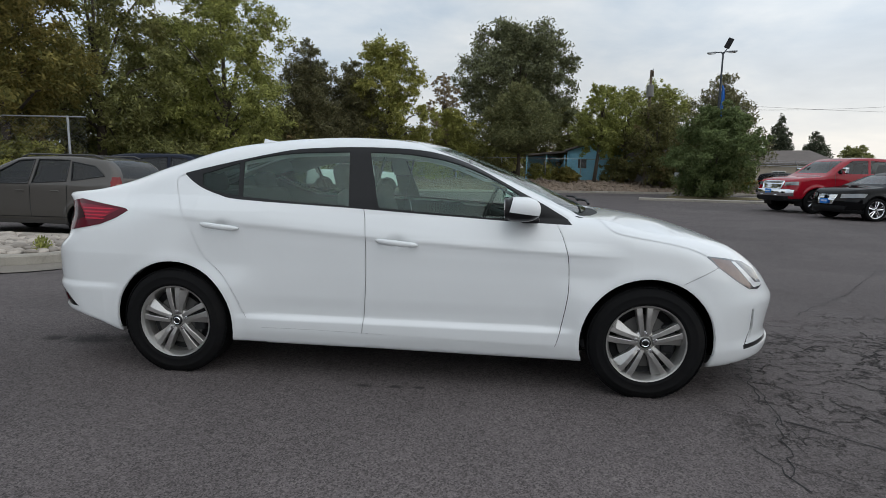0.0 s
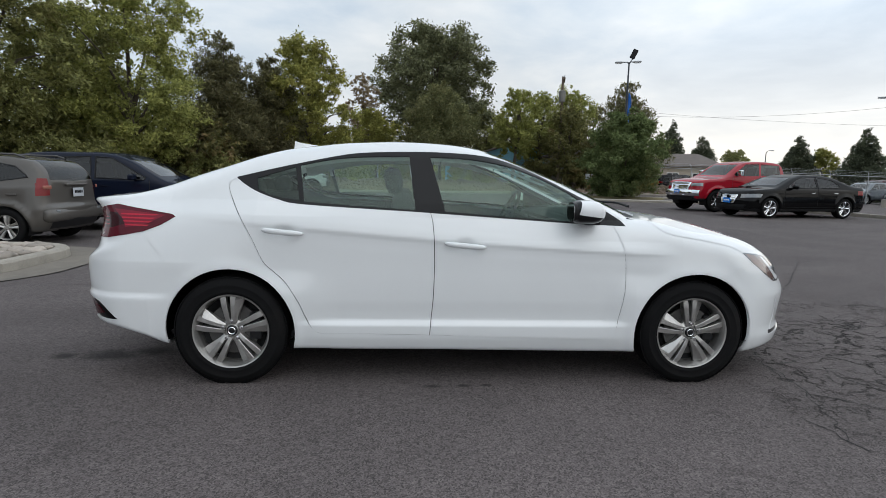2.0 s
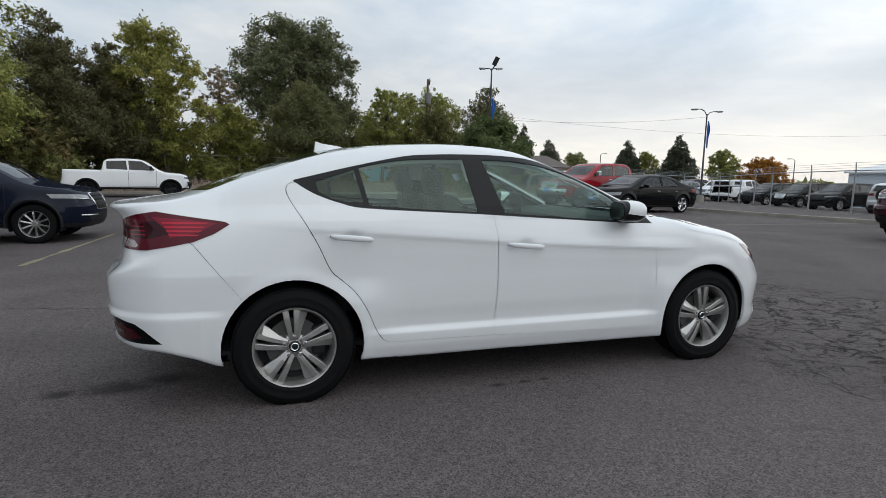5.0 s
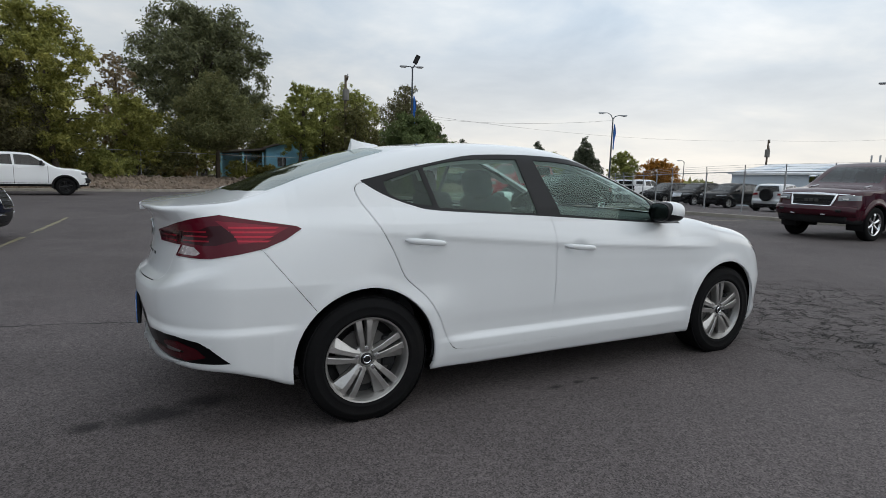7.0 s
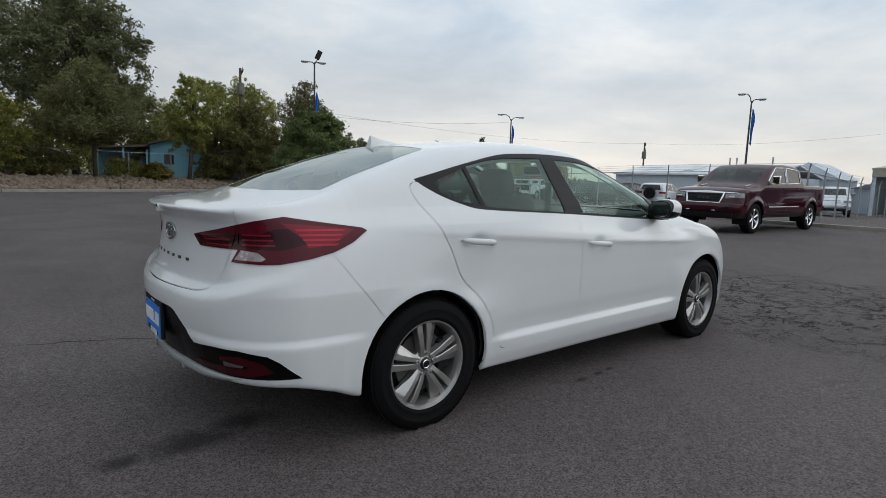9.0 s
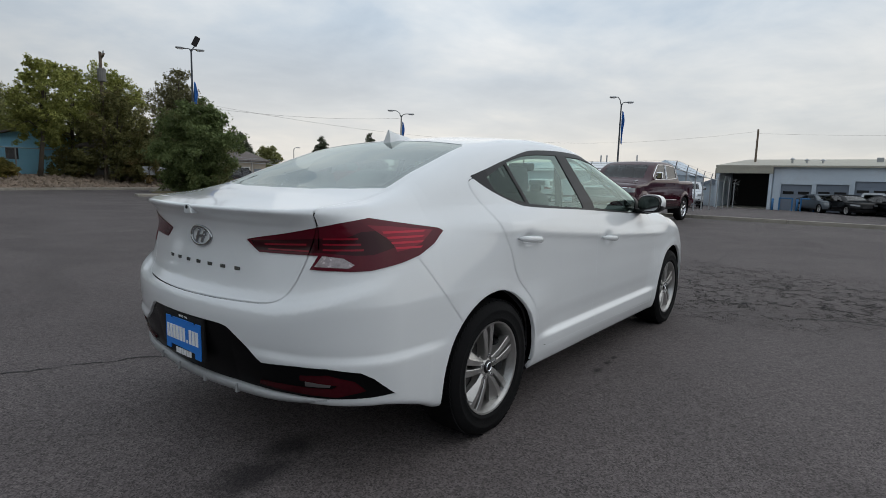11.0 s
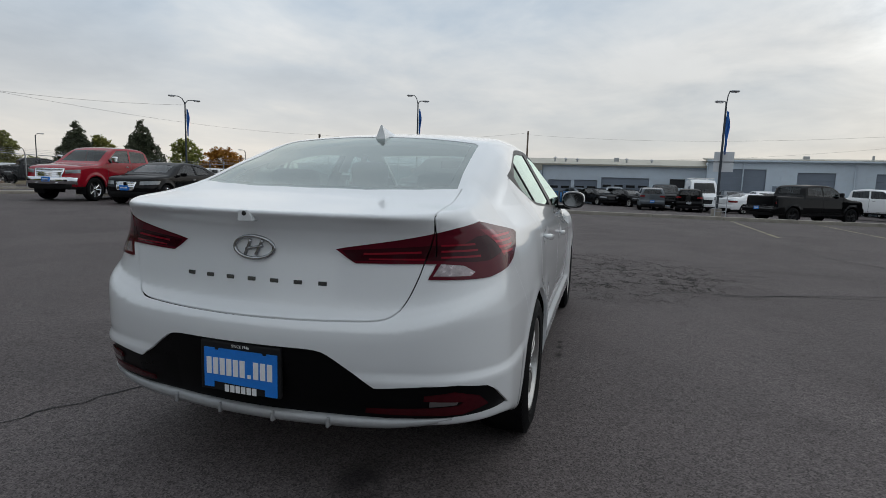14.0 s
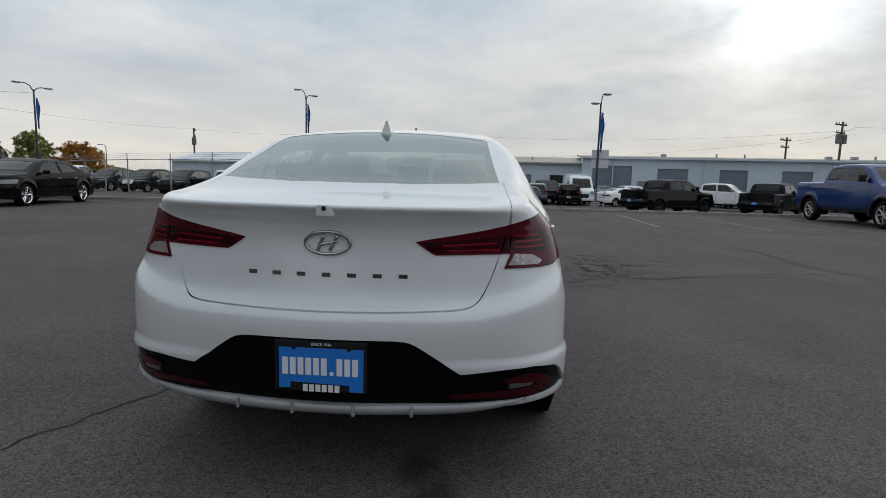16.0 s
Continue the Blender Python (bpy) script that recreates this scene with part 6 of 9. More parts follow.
    mark(bm, [(-t0, tz0 + 0.02), (-t0, tz1), (-t1 - 0.1, tz1), (-t1 - 0.1, tz0)], "rear", 7, aft if kind != "hatch" else (lambda c: c.x < q["tail"] + 0.26))
    mark(bm, [(0.02, low - 0.4), (0.02, low - 0.22), (-half + 0.2, low - 0.22), (-half + 0.2, low - 0.4)], "rear", 15, aft)
    # door gaps
    for pane in q["panes"][:]:
        x = max(p[0] for p in pane) if pane is not q["panes"][-1] else max(p[0] for p in pane) + 0.05
        if abs(x) < 2.0:
            mark(bm, band([(x + 0.03, belt), (x + 0.03, q["floor"] + 0.16)], 0.014), "side", 19, lambda c: c.y < -0.5)
    mark(bm, band([(x_lo - 0.02, q["floor"] + 0.16), (x_hi + 0.06, q["floor"] + 0.16)], 0.014), "side", 19, lambda c: c.y < -0.5)
    for f in bm.faces:
        c = f.calc_center_median()
        if f[layer] == 0:
            if bed and bed[0] - 0.03 < c.x < bed[1] + 0.03 and abs(c.y) < bed[3] + 0.03 and c.z < 1.37 and c.z > 0.6:
                f[layer] = 18
            elif f.normal.z < -0.8 and c.z < q["floor"] + 0.1:
                f[layer] = 20
            elif c.z < q["floor"] + 0.10:
                f[layer] = 17
    KINDS[kind, grid] = (q, fn, bm)
    return KINDS[kind, grid]


def far_glass():
    return glass("parked car glass", (0.20, 0.225, 0.225), ior=1.5, gain=0.9)


LAMP_GLASS = material("parked headlight glass", (0.20, 0.21, 0.22), 0.12, 0.3, coat=1.0, vary=0.3, grain=(8, 40))
PARKED_RED = material("parked tail light", (0.17, 0.007, 0.009), 0.2, coat=0.4, spec=0.2)
SATIN_BLACK = material("satin black", (0.009, 0.009, 0.010), 0.5, spec=0.25)
GALV_TRIM = material("brushed vent trim", (0.45, 0.45, 0.46), 0.35, 0.8)
PLATE_METAL = material("plate metal", (0.45, 0.47, 0.5), 0.5)


def vehicle(kind, name, label, category, colour, x, y, heading, group="", rim=None, grille=None, bumper=None, plates=("", ""), lower=None, scale=1.0, rails=False, rack=False, rim_spokes=5, lift=0.0, topper=False, spare=False, flares=None, surround=False, split_grille=False, trim=None, chrome_mirror=False):
    """One parked vehicle. plates: 'blue', 'white' or '' at front and rear."""
    q, fn, bm = vehicle_skin(kind, 0.058 if math.hypot(x, y) < 24 else 0.085)
    car = thing(name, label, category, group, pose(x, y, ground_z(x, y), 0, 0, heading) @ Matrix.Scale(scale, 4))
    body_mat = material("paint " + colour[0], colour[1], 0.5, colour[2] if len(colour) > 2 else 0.0, 0.03, (1.2, 900.0), coat=0.40 if max(colour[1]) < 0.03 else 0.8, spec=0.0)
    rim = rim or ALLOY
    grille = grille or SATIN_BLACK
    bumper = bumper or body_mat
    lower = lower or SATIN_BLACK

    def both(label_name, regions, mat, push=0.0, text=""):
        return skin_part(label_name, take(bm, regions, fn, push, "both"), mat, car, text)

    def pair(label_name, regions, mat, push=0.0):
        for side in ("none", "left"):
            skin_part(label_name, take(bm, regions, fn, push, side), mat, car)
    both("body", (0,), body_mat)
    pair("panel_gap", (19,), GAP, -0.008)
    both("sill", (17,), lower)
    part("underbody", box((q["nose"] - q["tail"] - 0.6, 2 * q["half"] - 0.5, 0.05), ((q["nose"] + q["tail"]) / 2, 0, q["floor"] + 0.03), 0.01), SATIN_BLACK, car)
    if q.get("bed"):
        both("bed_liner", (18,), SATIN_BLACK)
    for i in range(len(q["panes"])):
        pair("side_window", (30 + i,), far_glass(), -0.004)
    both("windscreen", (5,), far_glass(), -0.003)
    both("rear_window", (6,), far_glass(), -0.003)
    pair("headlight", (11,), LAMP_GLASS, 0.004)
    both("grille", (12,), grille, 0.004)
    both("front_bumper_vent", (14,), SATIN_BLACK, 0.003)
    both("rear_bumper_vent", (15,), SATIN_BLACK, 0.003)
    pair("tail_light", (7,), PARKED_RED, 0.005)
    # dark cabin so that the panes do not look into an empty shell
    zb, (s0, s1, sw) = q["belt"], q["screen"]
    every = [p for pane in q["panes"] for p in pane]
    x_lo, x_hi = min(p[0] for p in every), max(p[0] for p in every)
    part("cabin", box((x_hi - x_lo + 0.3, 2 * q["half"] - 0.35, zb - q["floor"] - 0.1), ((x_hi + x_lo) / 2, 0, (zb + q["floor"]) / 2), 0.05), CABIN_DARK, car)
    for sx in ((0.05, -0.85) if kind != "van" else (0.5,)):
        for s in (-1, 1):
            part("seat_back", box((0.14, 0.46, 0.5), (sx - 0.25 + (x_hi - 0.9) * 0.3, s * 0.38, zb + 0.12), 0.06, (0, -12, 0)), CABIN_DARK, car)
    for wx in (-q["wb"] / 2, q["wb"] / 2):
        for s in (-1, 1):
            wheel(car, wx, s * (q["half"] - 0.135), s, q["r"], q["rim"], 0.23, q["r"], rim_spokes, rim_spokes == 5, rim, detail=False, spoke_w=0.05 if rim_spokes < 8 else 0.026)
            verts, faces = [], []
            turn = np.linspace(-0.35, math.pi + 0.35, 16)
            for a in turn:
                for r, yy in ((q["arch"] + 0.01, q["half"] - 0.02), (q["arch"] + 0.01, q["half"] - 0.40), (0.0, q["half"] - 0.40)):
                    verts.append((wx + r * math.cos(a), s * yy, q["r"] + r * math.sin(a)))
            for i in range(len(turn) - 1):
                for k in range(2):
                    faces.append((i * 3 + k, i * 3 + k + 1, i * 3 + k + 4, i * 3 + k + 3))
            part("wheel_arch_liner", raw(verts, faces), SATIN_BLACK, car)
            if flares:
                pts = [(wx + (q["arch"] + 0.035) * math.cos(a), s * (q["half"] + 0.012), q["r"] + (q["arch"] + 0.035) * math.sin(a)) for a in np.linspace(-0.15, math.pi + 0.15, 15)]
                part("arch_flare", tube(pts, 0.045 if kind == "pickup" else 0.028, 6), flares, car)
    mx = x_hi - (0.22 if kind != "pickup" else 0.16)
    for s in (-1, 1):
        big = kind in ("pickup", "van")
        part("door_mirror", box((0.12, 0.20, 0.22 if big else 0.13), (mx, s * (q["half"] + 0.08), zb + (0.12 if big else 0.06)), 0.035), CHROME if big and (grille is CHROME or chrome_mirror) else body_mat if not big else SATIN_BLACK, car)
        for pane in q["panes"]:
            px = min(p[0] for p in pane) + 0.22
            part("door_handle", box((0.17, 0.03, 0.03), (px, s * (q["half"] - 0.015), zb - 0.13), 0.01), CHROME if grille is CHROME else body_mat, car)
    def front_x(yy, zz):
        lo, hi = q["nose"] - 1.0, q["nose"] + 0.3
        for _ in range(22):
            mid = (lo + hi) / 2
            lo, hi = (mid, hi) if float(fn(np.array(mid), np.array(yy), np.array(zz))) < 0 else (lo, mid)
        return lo

    def flank_y(xx, zz):
        lo, hi = 0.2, q["half"] + 0.2
        for _ in range(22):
            mid = (lo + hi) / 2
            lo, hi = (mid, hi) if float(fn(np.array(xx), np.array(mid), np.array(zz))) < 0 else (lo, mid)
        return lo
    low = q["bumper"]
    if bumper is not body_mat or kind == "pickup":
        rows = [(-0.13, -0.02), (-0.11, 0.05), (-0.02, 0.075), (0.08, 0.06), (0.12, 0.02)]
        ys = np.linspace(-q["half"] + 0.05, q["half"] - 0.05, 15)
        verts = [(front_x(yy, low - 0.1) + dx, yy, low - 0.10 + dz) for yy in ys for dz, dx in rows] + [(front_x(yy, low - 0.1) - 0.06, yy, low - 0.10 + dz) for yy in ys for dz in (0.12, -0.13)]
        n, m = len(ys), len(rows)
        faces = [(i * m + j, i * m + m + j, i * m + m + j + 1, i * m + j + 1) for i in range(n - 1) for j in range(m - 1)]
        top0 = n * m
        faces += [(i * m + m - 1, i * m + 2 * m - 1, top0 + 2 * i + 2, top0 + 2 * i) for i in range(n - 1)] + [(i * m, top0 + 2 * i + 1, top0 + 2 * i + 3, i * m + m) for i in range(n - 1)]
        shape = raw(verts, faces)
        bmesh.ops.recalc_face_normals(shape, faces=shape.faces[:])
        guard = part("front_bumper", shape, bumper, car, smooth=True)
        part("rear_bumper", box((0.16, 1.86, 0.20), (q["tail"] - 0.02, 0, low - 0.14), 0.05), bumper, car)
        if kind == "pickup":
            for s in (-1, 1):
                part("fog_light", box((0.05, 0.18, 0.07), (front_x(0.62, low - 0.1) + 0.055, s * 0.64, low - 0.09), 0.02, (0, 0, -s * 14)), GLOSS_BLACK, guard)
                part("tow_hook", box((0.05, 0.11, 0.035), (front_x(0.35, low - 0.1) + 0.06, s * 0.36, low - 0.19), 0.012), CHROME, guard)
            part("lower_valance", box((0.22, 1.62, 0.14), (q["nose"] - 0.17, 0, low - 0.28), 0.04), SATIN_BLACK, car)
    gw, g0, g1 = q["grille"]
    if grille is CHROME or kind == "pickup" or surround:
        for i in range(4):
            z = g0 + (g1 - g0) * (i + 0.5) / 4
            part("grille_bar", tube([(front_x(yy, z) + 0.008, yy, z) for yy in np.linspace(-gw + 0.06, gw - 0.06, 7)], 0.012, 5), grille if grille is CHROME else GLOSS_BLACK, car)
        frame_mat = CHROME if grille is CHROME or surround else SATIN_BLACK
        ring = [(yy, g1 + 0.01) for yy in np.linspace(-gw, gw, 7)] + [(gw - 0.03, (g0 + g1) / 2)] + [(yy, g0 - 0.01) for yy in np.linspace(gw - 0.06, -gw + 0.06, 7)] + [(-gw + 0.03, (g0 + g1) / 2)]
        part("grille_surround", tube([(front_x(yy, z) + 0.004, yy, z) for yy, z in ring], 0.034 if kind == "pickup" else 0.018, 6, closed=True), frame_mat, car, smooth=True)
    if surround and kind == "pickup":
        # bright brow over the grille and lamps, plain badge blocks, side strips and a vent in the bonnet
        part("grille_brow", tube([(front_x(yy, g1 + 0.05) + 0.012, yy, g1 + 0.05 - 0.05 * abs(yy)) for yy in np.linspace(-0.86, 0.86, 13)], 0.024, 6), CHROME, car, smooth=True)
        for yy in (-0.12, 0.0, 0.12):
            part("badge_block", box((0.03, 0.09, 0.075), (front_x(yy, (g0 + g1) / 2) + 0.022, yy, (g0 + g1) / 2), 0.008), STEEL, car)
        for s in (-1, 1):
            part("side_strip", box((2.0, 0.02, 0.035), (0.1, s * (q["half"] + 0.004), 0.72), 0.008), CHROME, car)
            part("bonnet_vent", box((0.30, 0.07, 0.03), (1.62, s * 0.62, float(np.interp(1.62, [p[0] for p in q["top"]], [p[1] for p in q["top"]])) - 0.015), 0.012, (0, 8, 0)), GALV_TRIM, car)
            part("lamp_reflector", box((0.03, 0.22, 0.035), (front_x(0.70, 0.985) + 0.008, s * 0.70, 0.985), 0.01, (0, 0, -s * 20)), WHITE_SIGN, car)
    if surround and kind == "suv":
        for s in (-1, 1):
            part("bumper_wing", tube([(front_x(yy, 0.50) + 0.012, s * yy, 0.50 + 0.03 * (yy - 0.35)) for yy in np.linspace(0.30, 0.80, 7)], 0.016, 6), CHROME, car, "bright bumper strip", smooth=True)
            part("lamp_eyebrow", tube([(front_x(yy, 0.82) + 0.010, s * yy, 0.795 + 0.10 * (yy - 0.45)) for yy in np.linspace(0.40, 0.80, 6)], 0.010, 5), CHROME, car, smooth=True)
    if kind == "hatch":
        part("rear_bumper", box((0.20, 1.64, 0.24), (q["tail"] + 0.10, 0, 0.53), 0.075), body_mat, car, "grey rear bumper", smooth=True)
        part("tailgate_bar", box((0.05, 0.62, 0.05), (q["tail"] + 0.045, 0, 1.06), 0.015), body_mat, car)
        part("rear_wiper", rod((q["tail"] + 0.10, 0.02, 1.15), (q["tail"] + 0.15, -0.36, 1.20), 0.012, sides=6), SATIN_BLACK, car)
        for s in (-1, 1):
            part("bumper_reflector", box((0.02, 0.10, 0.05), (q["tail"] + 0.012, s * 0.62, 0.60), 0.01), LAMP_GLASS, car)
            part("lamp_band", box((0.03, 0.14, 0.06), (q["tail"] + 0.10, s * 0.735, 1.02), 0.02, (0, 0, -s * 32)), material("pale lamp band", (0.32, 0.12, 0.09), 0.2), car)
    if split_grille:
        part("grille_divider", box((0.05, 0.09, g1 - g0 + 0.02), (front_x(0, (g0 + g1) / 2) - 0.005, 0, (g0 + g1) / 2), 0.015), body_mat, car)
    if trim:
        for s in (-1, 1):
            for pane in q["panes"]:
                pts = []
                for (xa, za), (xb, zb2) in zip(pane, pane[1:] + pane[:1]):
                    pts += [(xa + (xb - xa) * k / 3, za + (zb2 - za) * k / 3) for k in range(3)]
                part("window_trim", tube([(xx, s * (flank_y(xx, zz) + 0.002), zz) for xx, zz in pts], 0.013, 5, closed=True), trim, car)
    for where, px, pz in ((plates[0], q["nose"] + 0.035, low - 0.06), (plates[1], q["tail"] - 0.035, low - 0.04 if kind != "hatch" else 0.92)):
        if where:
            front = px > 0
            if kind == "hatch":
                px += 0.05
            if kind == "pickup":
                px += 0.03 if front else -0.07
            board = part("plate", box((0.012, 0.31, 0.16), (px, 0, pz), 0.004), BLUE_SIGN if where == "blue" else PLATE_METAL, car, "bright blue dealer plate" if where == "blue" else "plain metal plate")
            for i in range(6):
                part("writing_bar", box((0.004, 0.028, 0.05), (px + (0.008 if front else -0.008), -0.10 + 0.04 * i, pz + 0.01)), WHITE_SIGN if where == "blue" else GLOSS_BLACK, board)
    roof = max(p[1] for p in q["top"])
    if rails:
        for s in (-1, 1):
            part("roof_rail", tube([(-1.5, s * 0.56, roof - 0.05), (-1.35, s * 0.57, roof + 0.0), (0.0, s * 0.58, roof + 0.01), (0.15, s * 0.57, roof - 0.04)], 0.018, 8), STEEL, car, "dark metal roof rail")
    if rack:
        for k in range(5):
            part("roof_rack_bar", rod((-2.1 + k * 0.75, -0.7, roof + 0.08), (-2.1 + k * 0.75, 0.7, roof + 0.08), 0.025), WHITE_SIGN, car)
        for s in (-1, 1):
            part("roof_rack_rail", rod((-2.2, s * 0.68, roof + 0.06), (1.0, s * 0.68, roof + 0.06), 0.025), WHITE_SIGN, car)
    if topper:
        shell = prism([(-2.95, 1.38), (-2.90, 1.82), (-2.75, 1.88), (-1.35, 1.90), (-1.30, 1.38)], -0.90, 0.90, "y", bevel=0.05)
        cap = part("bed_cap", shell, body_mat, car, "white camper shell over the bed")
        for s in (-1, 1):
            part("cap_window", box((1.05, 0.01, 0.26), (-2.1, s * 0.906, 1.66), 0.0), GLOSS_BLACK, cap)
        part("cap_window", box((0.01, 1.3, 0.30), (-2.935, 0, 1.63), 0.0, (0, 5, 0)), GLOSS_BLACK, cap)
    if spare:
        hub = part("spare_wheel", lathe([(0.0, -0.05), (0.30, -0.05), (0.36, 0.0), (0.36, 0.14), (0.30, 0.2)], 24, "x", at=(q["tail"] - 0.18, 0, 1.02)), RUBBER, car, "spare tyre on the tailgate")
    return car


BLACK = ("black", (0.0035, 0.0035, 0.004))
NAVY = ("deep navy", (0.006, 0.009, 0.020))
GREY = ("taupe grey", (0.090, 0.083, 0.076), 0.3)
RED = ("bright red", (0.27, 0.008, 0.018), 0.0)
MAROON = ("dark maroon", (0.040, 0.005, 0.011))
BLUE = ("medium blue", (0.004, 0.030, 0.14), 0.35)
WHITE = ("plain white", (0.78, 0.79, 0.80))
SILVER = ("silver", (0.52, 0.54, 0.56), 0.6)
SLATE = ("slate grey", (0.10, 0.115, 0.13), 0.4)
DARKGREY = ("dark grey", (0.016, 0.0165, 0.018))

BLACK_RIM = material("black wheel", (0.015, 0.015, 0.016), 0.35, 0.4)
ROW = "parked vehicles"
vehicle("hatch", "station_wagon", "taupe grey compact station wagon with dark roof rails", "car", GREY, -8.10, 6.07, 180, ROW, plates=("", "white"), rails=True, scale=0.95, trim=GLOSS_BLACK, lower=material("grey cladding", (0.05, 0.046, 0.043), 0.6))
vehicle("suv", "crossover", "dark navy crossover with bright multi-spoke wheels", "car", NAVY, -6.58, 8.52, 0, ROW, rim_spokes=10, rim=material("dark-pocketed alloy", (0.34, 0.335, 0.33), 0.28, 0.85), flares=SATIN_BLACK, trim=SATIN_BLACK, scale=0.97, surround=True)
vehicle("pickup", "pickup_truck", "white pickup truck with black wheels below the trees", "pickup truck", WHITE, -7.15, 25.4, 8, ROW, rim=BLACK_RIM, bumper=SATIN_BLACK, scale=0.905, flares=SATIN_BLACK)
vehicle("saloon", "black_sedan", "black luxury sedan with bright alloy wheels", "car", BLACK, 12.9, 14.45, 190, ROW, plates=("blue", ""), grille=CHROME, rim=CHROME, split_grille=True, trim=GLOSS_BLACK)
vehicle("pickup", "pickup_truck", "bright red heavy-duty pickup with chrome grille", "pickup truck", RED, 13.2, 17.7, 190, ROW, plates=("blue", ""), grille=CHROME, bumper=CHROME, rim=CHROME, scale=1.02, rim_spokes=8)
vehicle("pickup", "pickup_truck", "dark maroon pickup with bright grille and large wheels", "pickup truck", MAROON, 14.45, 3.9, 177, ROW, plates=("", ""), grille=SATIN_BLACK, rim=CHROME, scale=0.975, surround=True, trim=CHROME, rim_spokes=6, chrome_mirror=True)
vehicle("pickup", "pickup_truck", "blue heavy-duty pickup with black flares parked by the kerb", "pickup truck", BLUE, 15.0, -13.5, 179, ROW, rim=ALLOY, bumper=SATIN_BLACK, flares=SATIN_BLACK, scale=1.03, rim_spokes=8)
vehicle("pickup", "pickup_truck", "black pickup seen from behind with blue dealer plate", "pickup truck", BLACK, 27.2, -10.9, -59, ROW, plates=("", "blue"), rim=BLACK_RIM, scale=0.97)
vehicle("pickup", "pickup_truck", "black pickup seen from behind with blue dealer plate", "pickup truck", BLACK, 29.0, -17.4, -44, ROW, plates=("", "blue"), rim=BLACK_RIM, scale=0.97)
vehicle("pickup", "pickup_truck", "white pickup parked beyond the kerb", "pickup truck", WHITE, 36.5, -17.6, -128, ROW, grille=CHROME, bumper=CHROME)
LOT = "vehicles by the warehouse"
vehicle("suv", "suv", "slate blue SUV with blue dealer plate, tail to the lot", "car", SLATE, 40.3, -4.7, -2, LOT, plates=("", "blue"))
vehicle("suv", "suv", "black SUV, tail to the lot", "car", BLACK, 39.9, -7.4, -10, LOT, plates=("", "white"))
vehicle("saloon", "sedan", "black sedan parked before the warehouse", "car", BLACK, 47.2, -0.7, -148, LOT)
vehicle("saloon", "sedan", "black sedan parked before the warehouse", "car", BLACK, 46.4, -3.3, -148, LOT)
vehicle("saloon", "sedan", "grey sedan before the garage doors", "car", SLATE, 49.4, 1.0, -150, LOT)
vehicle("suv", "suv", "silver SUV before the garage doors", "car", SILVER, 50.4, -2.2, 180, LOT)
vehicle("suv", "suv", "silver SUV before the garage doors", "car", SILVER, 50.2, -5.2, 180, LOT)
vehicle("pickup", "pickup_truck", "dark pickup facing the lot", "pickup truck", DARKGREY, 43.0, -5.9, 180, LOT)
vehicle("van", "van", "white high-roof van with roof rack", "van", WHITE, 41.5, -8.3, 180, LOT, rack=True)
vehicle("saloon", "sedan", "white sedan among the parked cars", "car", WHITE, 40.2, -11.6, -60, LOT)
vehicle("saloon", "sedan", "silver sedan among the parked cars", "car", SILVER, 39.4, -14.6, 110, LOT)
vehicle("suv", "suv", "grey SUV by the warehouse door", "car", SLATE, 44.6, -11.2, 180, LOT)
vehicle("suv", "suv", "white SUV by the warehouse door", "car", WHITE, 44.2, -13.4, 180, LOT)
vehicle("pickup", "pickup_truck", "white pickup by the warehouse wall", "pickup truck", WHITE, 43.4, -16.6, 175, LOT, grille=CHROME)
vehicle("suv", "suv", "dark grey SUV by the warehouse wall", "car", DARKGREY, 43.5, -21.2, 178, LOT, rails=True)
vehicle("suv", "suv", "silver SUV by the warehouse wall", "car", SILVER, 43.0, -25.0, 178, LOT)
vehicle("pickup", "pickup_truck", "white pickup by the warehouse wall", "pickup truck", WHITE, 42.0, -29.0, 172, LOT)
vehicle("suv", "suv", "dark SUV by the warehouse wall", "car", BLACK, 41.0, -33.0, 178, LOT)
YARD = "vehicles behind the fence"
vehicle("pickup", "pickup_truck", "dark maroon pickup behind the wire fence", "pickup truck", MAROON, 37.8, 38.0, 182, YARD, grille=CHROME)
vehicle("pickup", "pickup_truck", "white pickup behind the wire fence", "pickup truck", WHITE, 39.2, 35.8, 188, YARD, grille=CHROME)
vehicle("pickup", "pickup_truck", "white pickup with camper shell behind the fence", "pickup truck", WHITE, 38.2, 32.7, 12, YARD, topper=True)
vehicle("suv", "suv", "dark grey SUV behind the wire fence", "car", DARKGREY, 35.6, 27.7, 180, YARD)
vehicle("suv", "suv", "black SUV behind the wire fence", "car", BLACK, 34.5, 24.1, 178, YARD, grille=CHROME, rails=True)
vehicle("suv", "suv", "black boxy SUV behind the wire fence", "car", BLACK, 32.6, 20.1, 178, YARD)
vehicle("suv", "suv", "silver SUV with spare tyre behind the fence", "car", SILVER, 31.6, 16.2, 12, YARD, spare=True)
vehicle("pickup", "pickup_truck", "silver pickup behind the wire fence", "pickup truck", SILVER, 40.6, 8.9, 196, YARD, grille=CHROME)
vehicle("suv", "suv", "dark SUV behind the far fence", "car", DARKGREY, 21.8, 38.6, -25, YARD, grille=CHROME)
vehicle("pickup", "pickup_truck", "dark pickup behind the far fence", "pickup truck", DARKGREY, 25.6, 37.6, -28, YARD, grille=CHROME, bumper=CHROME)
vehicle("suv", "suv", "silver SUV behind the far fence", "car", SILVER, 29.6, 44.6, -20, YARD)
vehicle("suv", "suv", "slate SUV behind the far fence", "car", SLATE, 35.2, 36.5, 200, YARD)

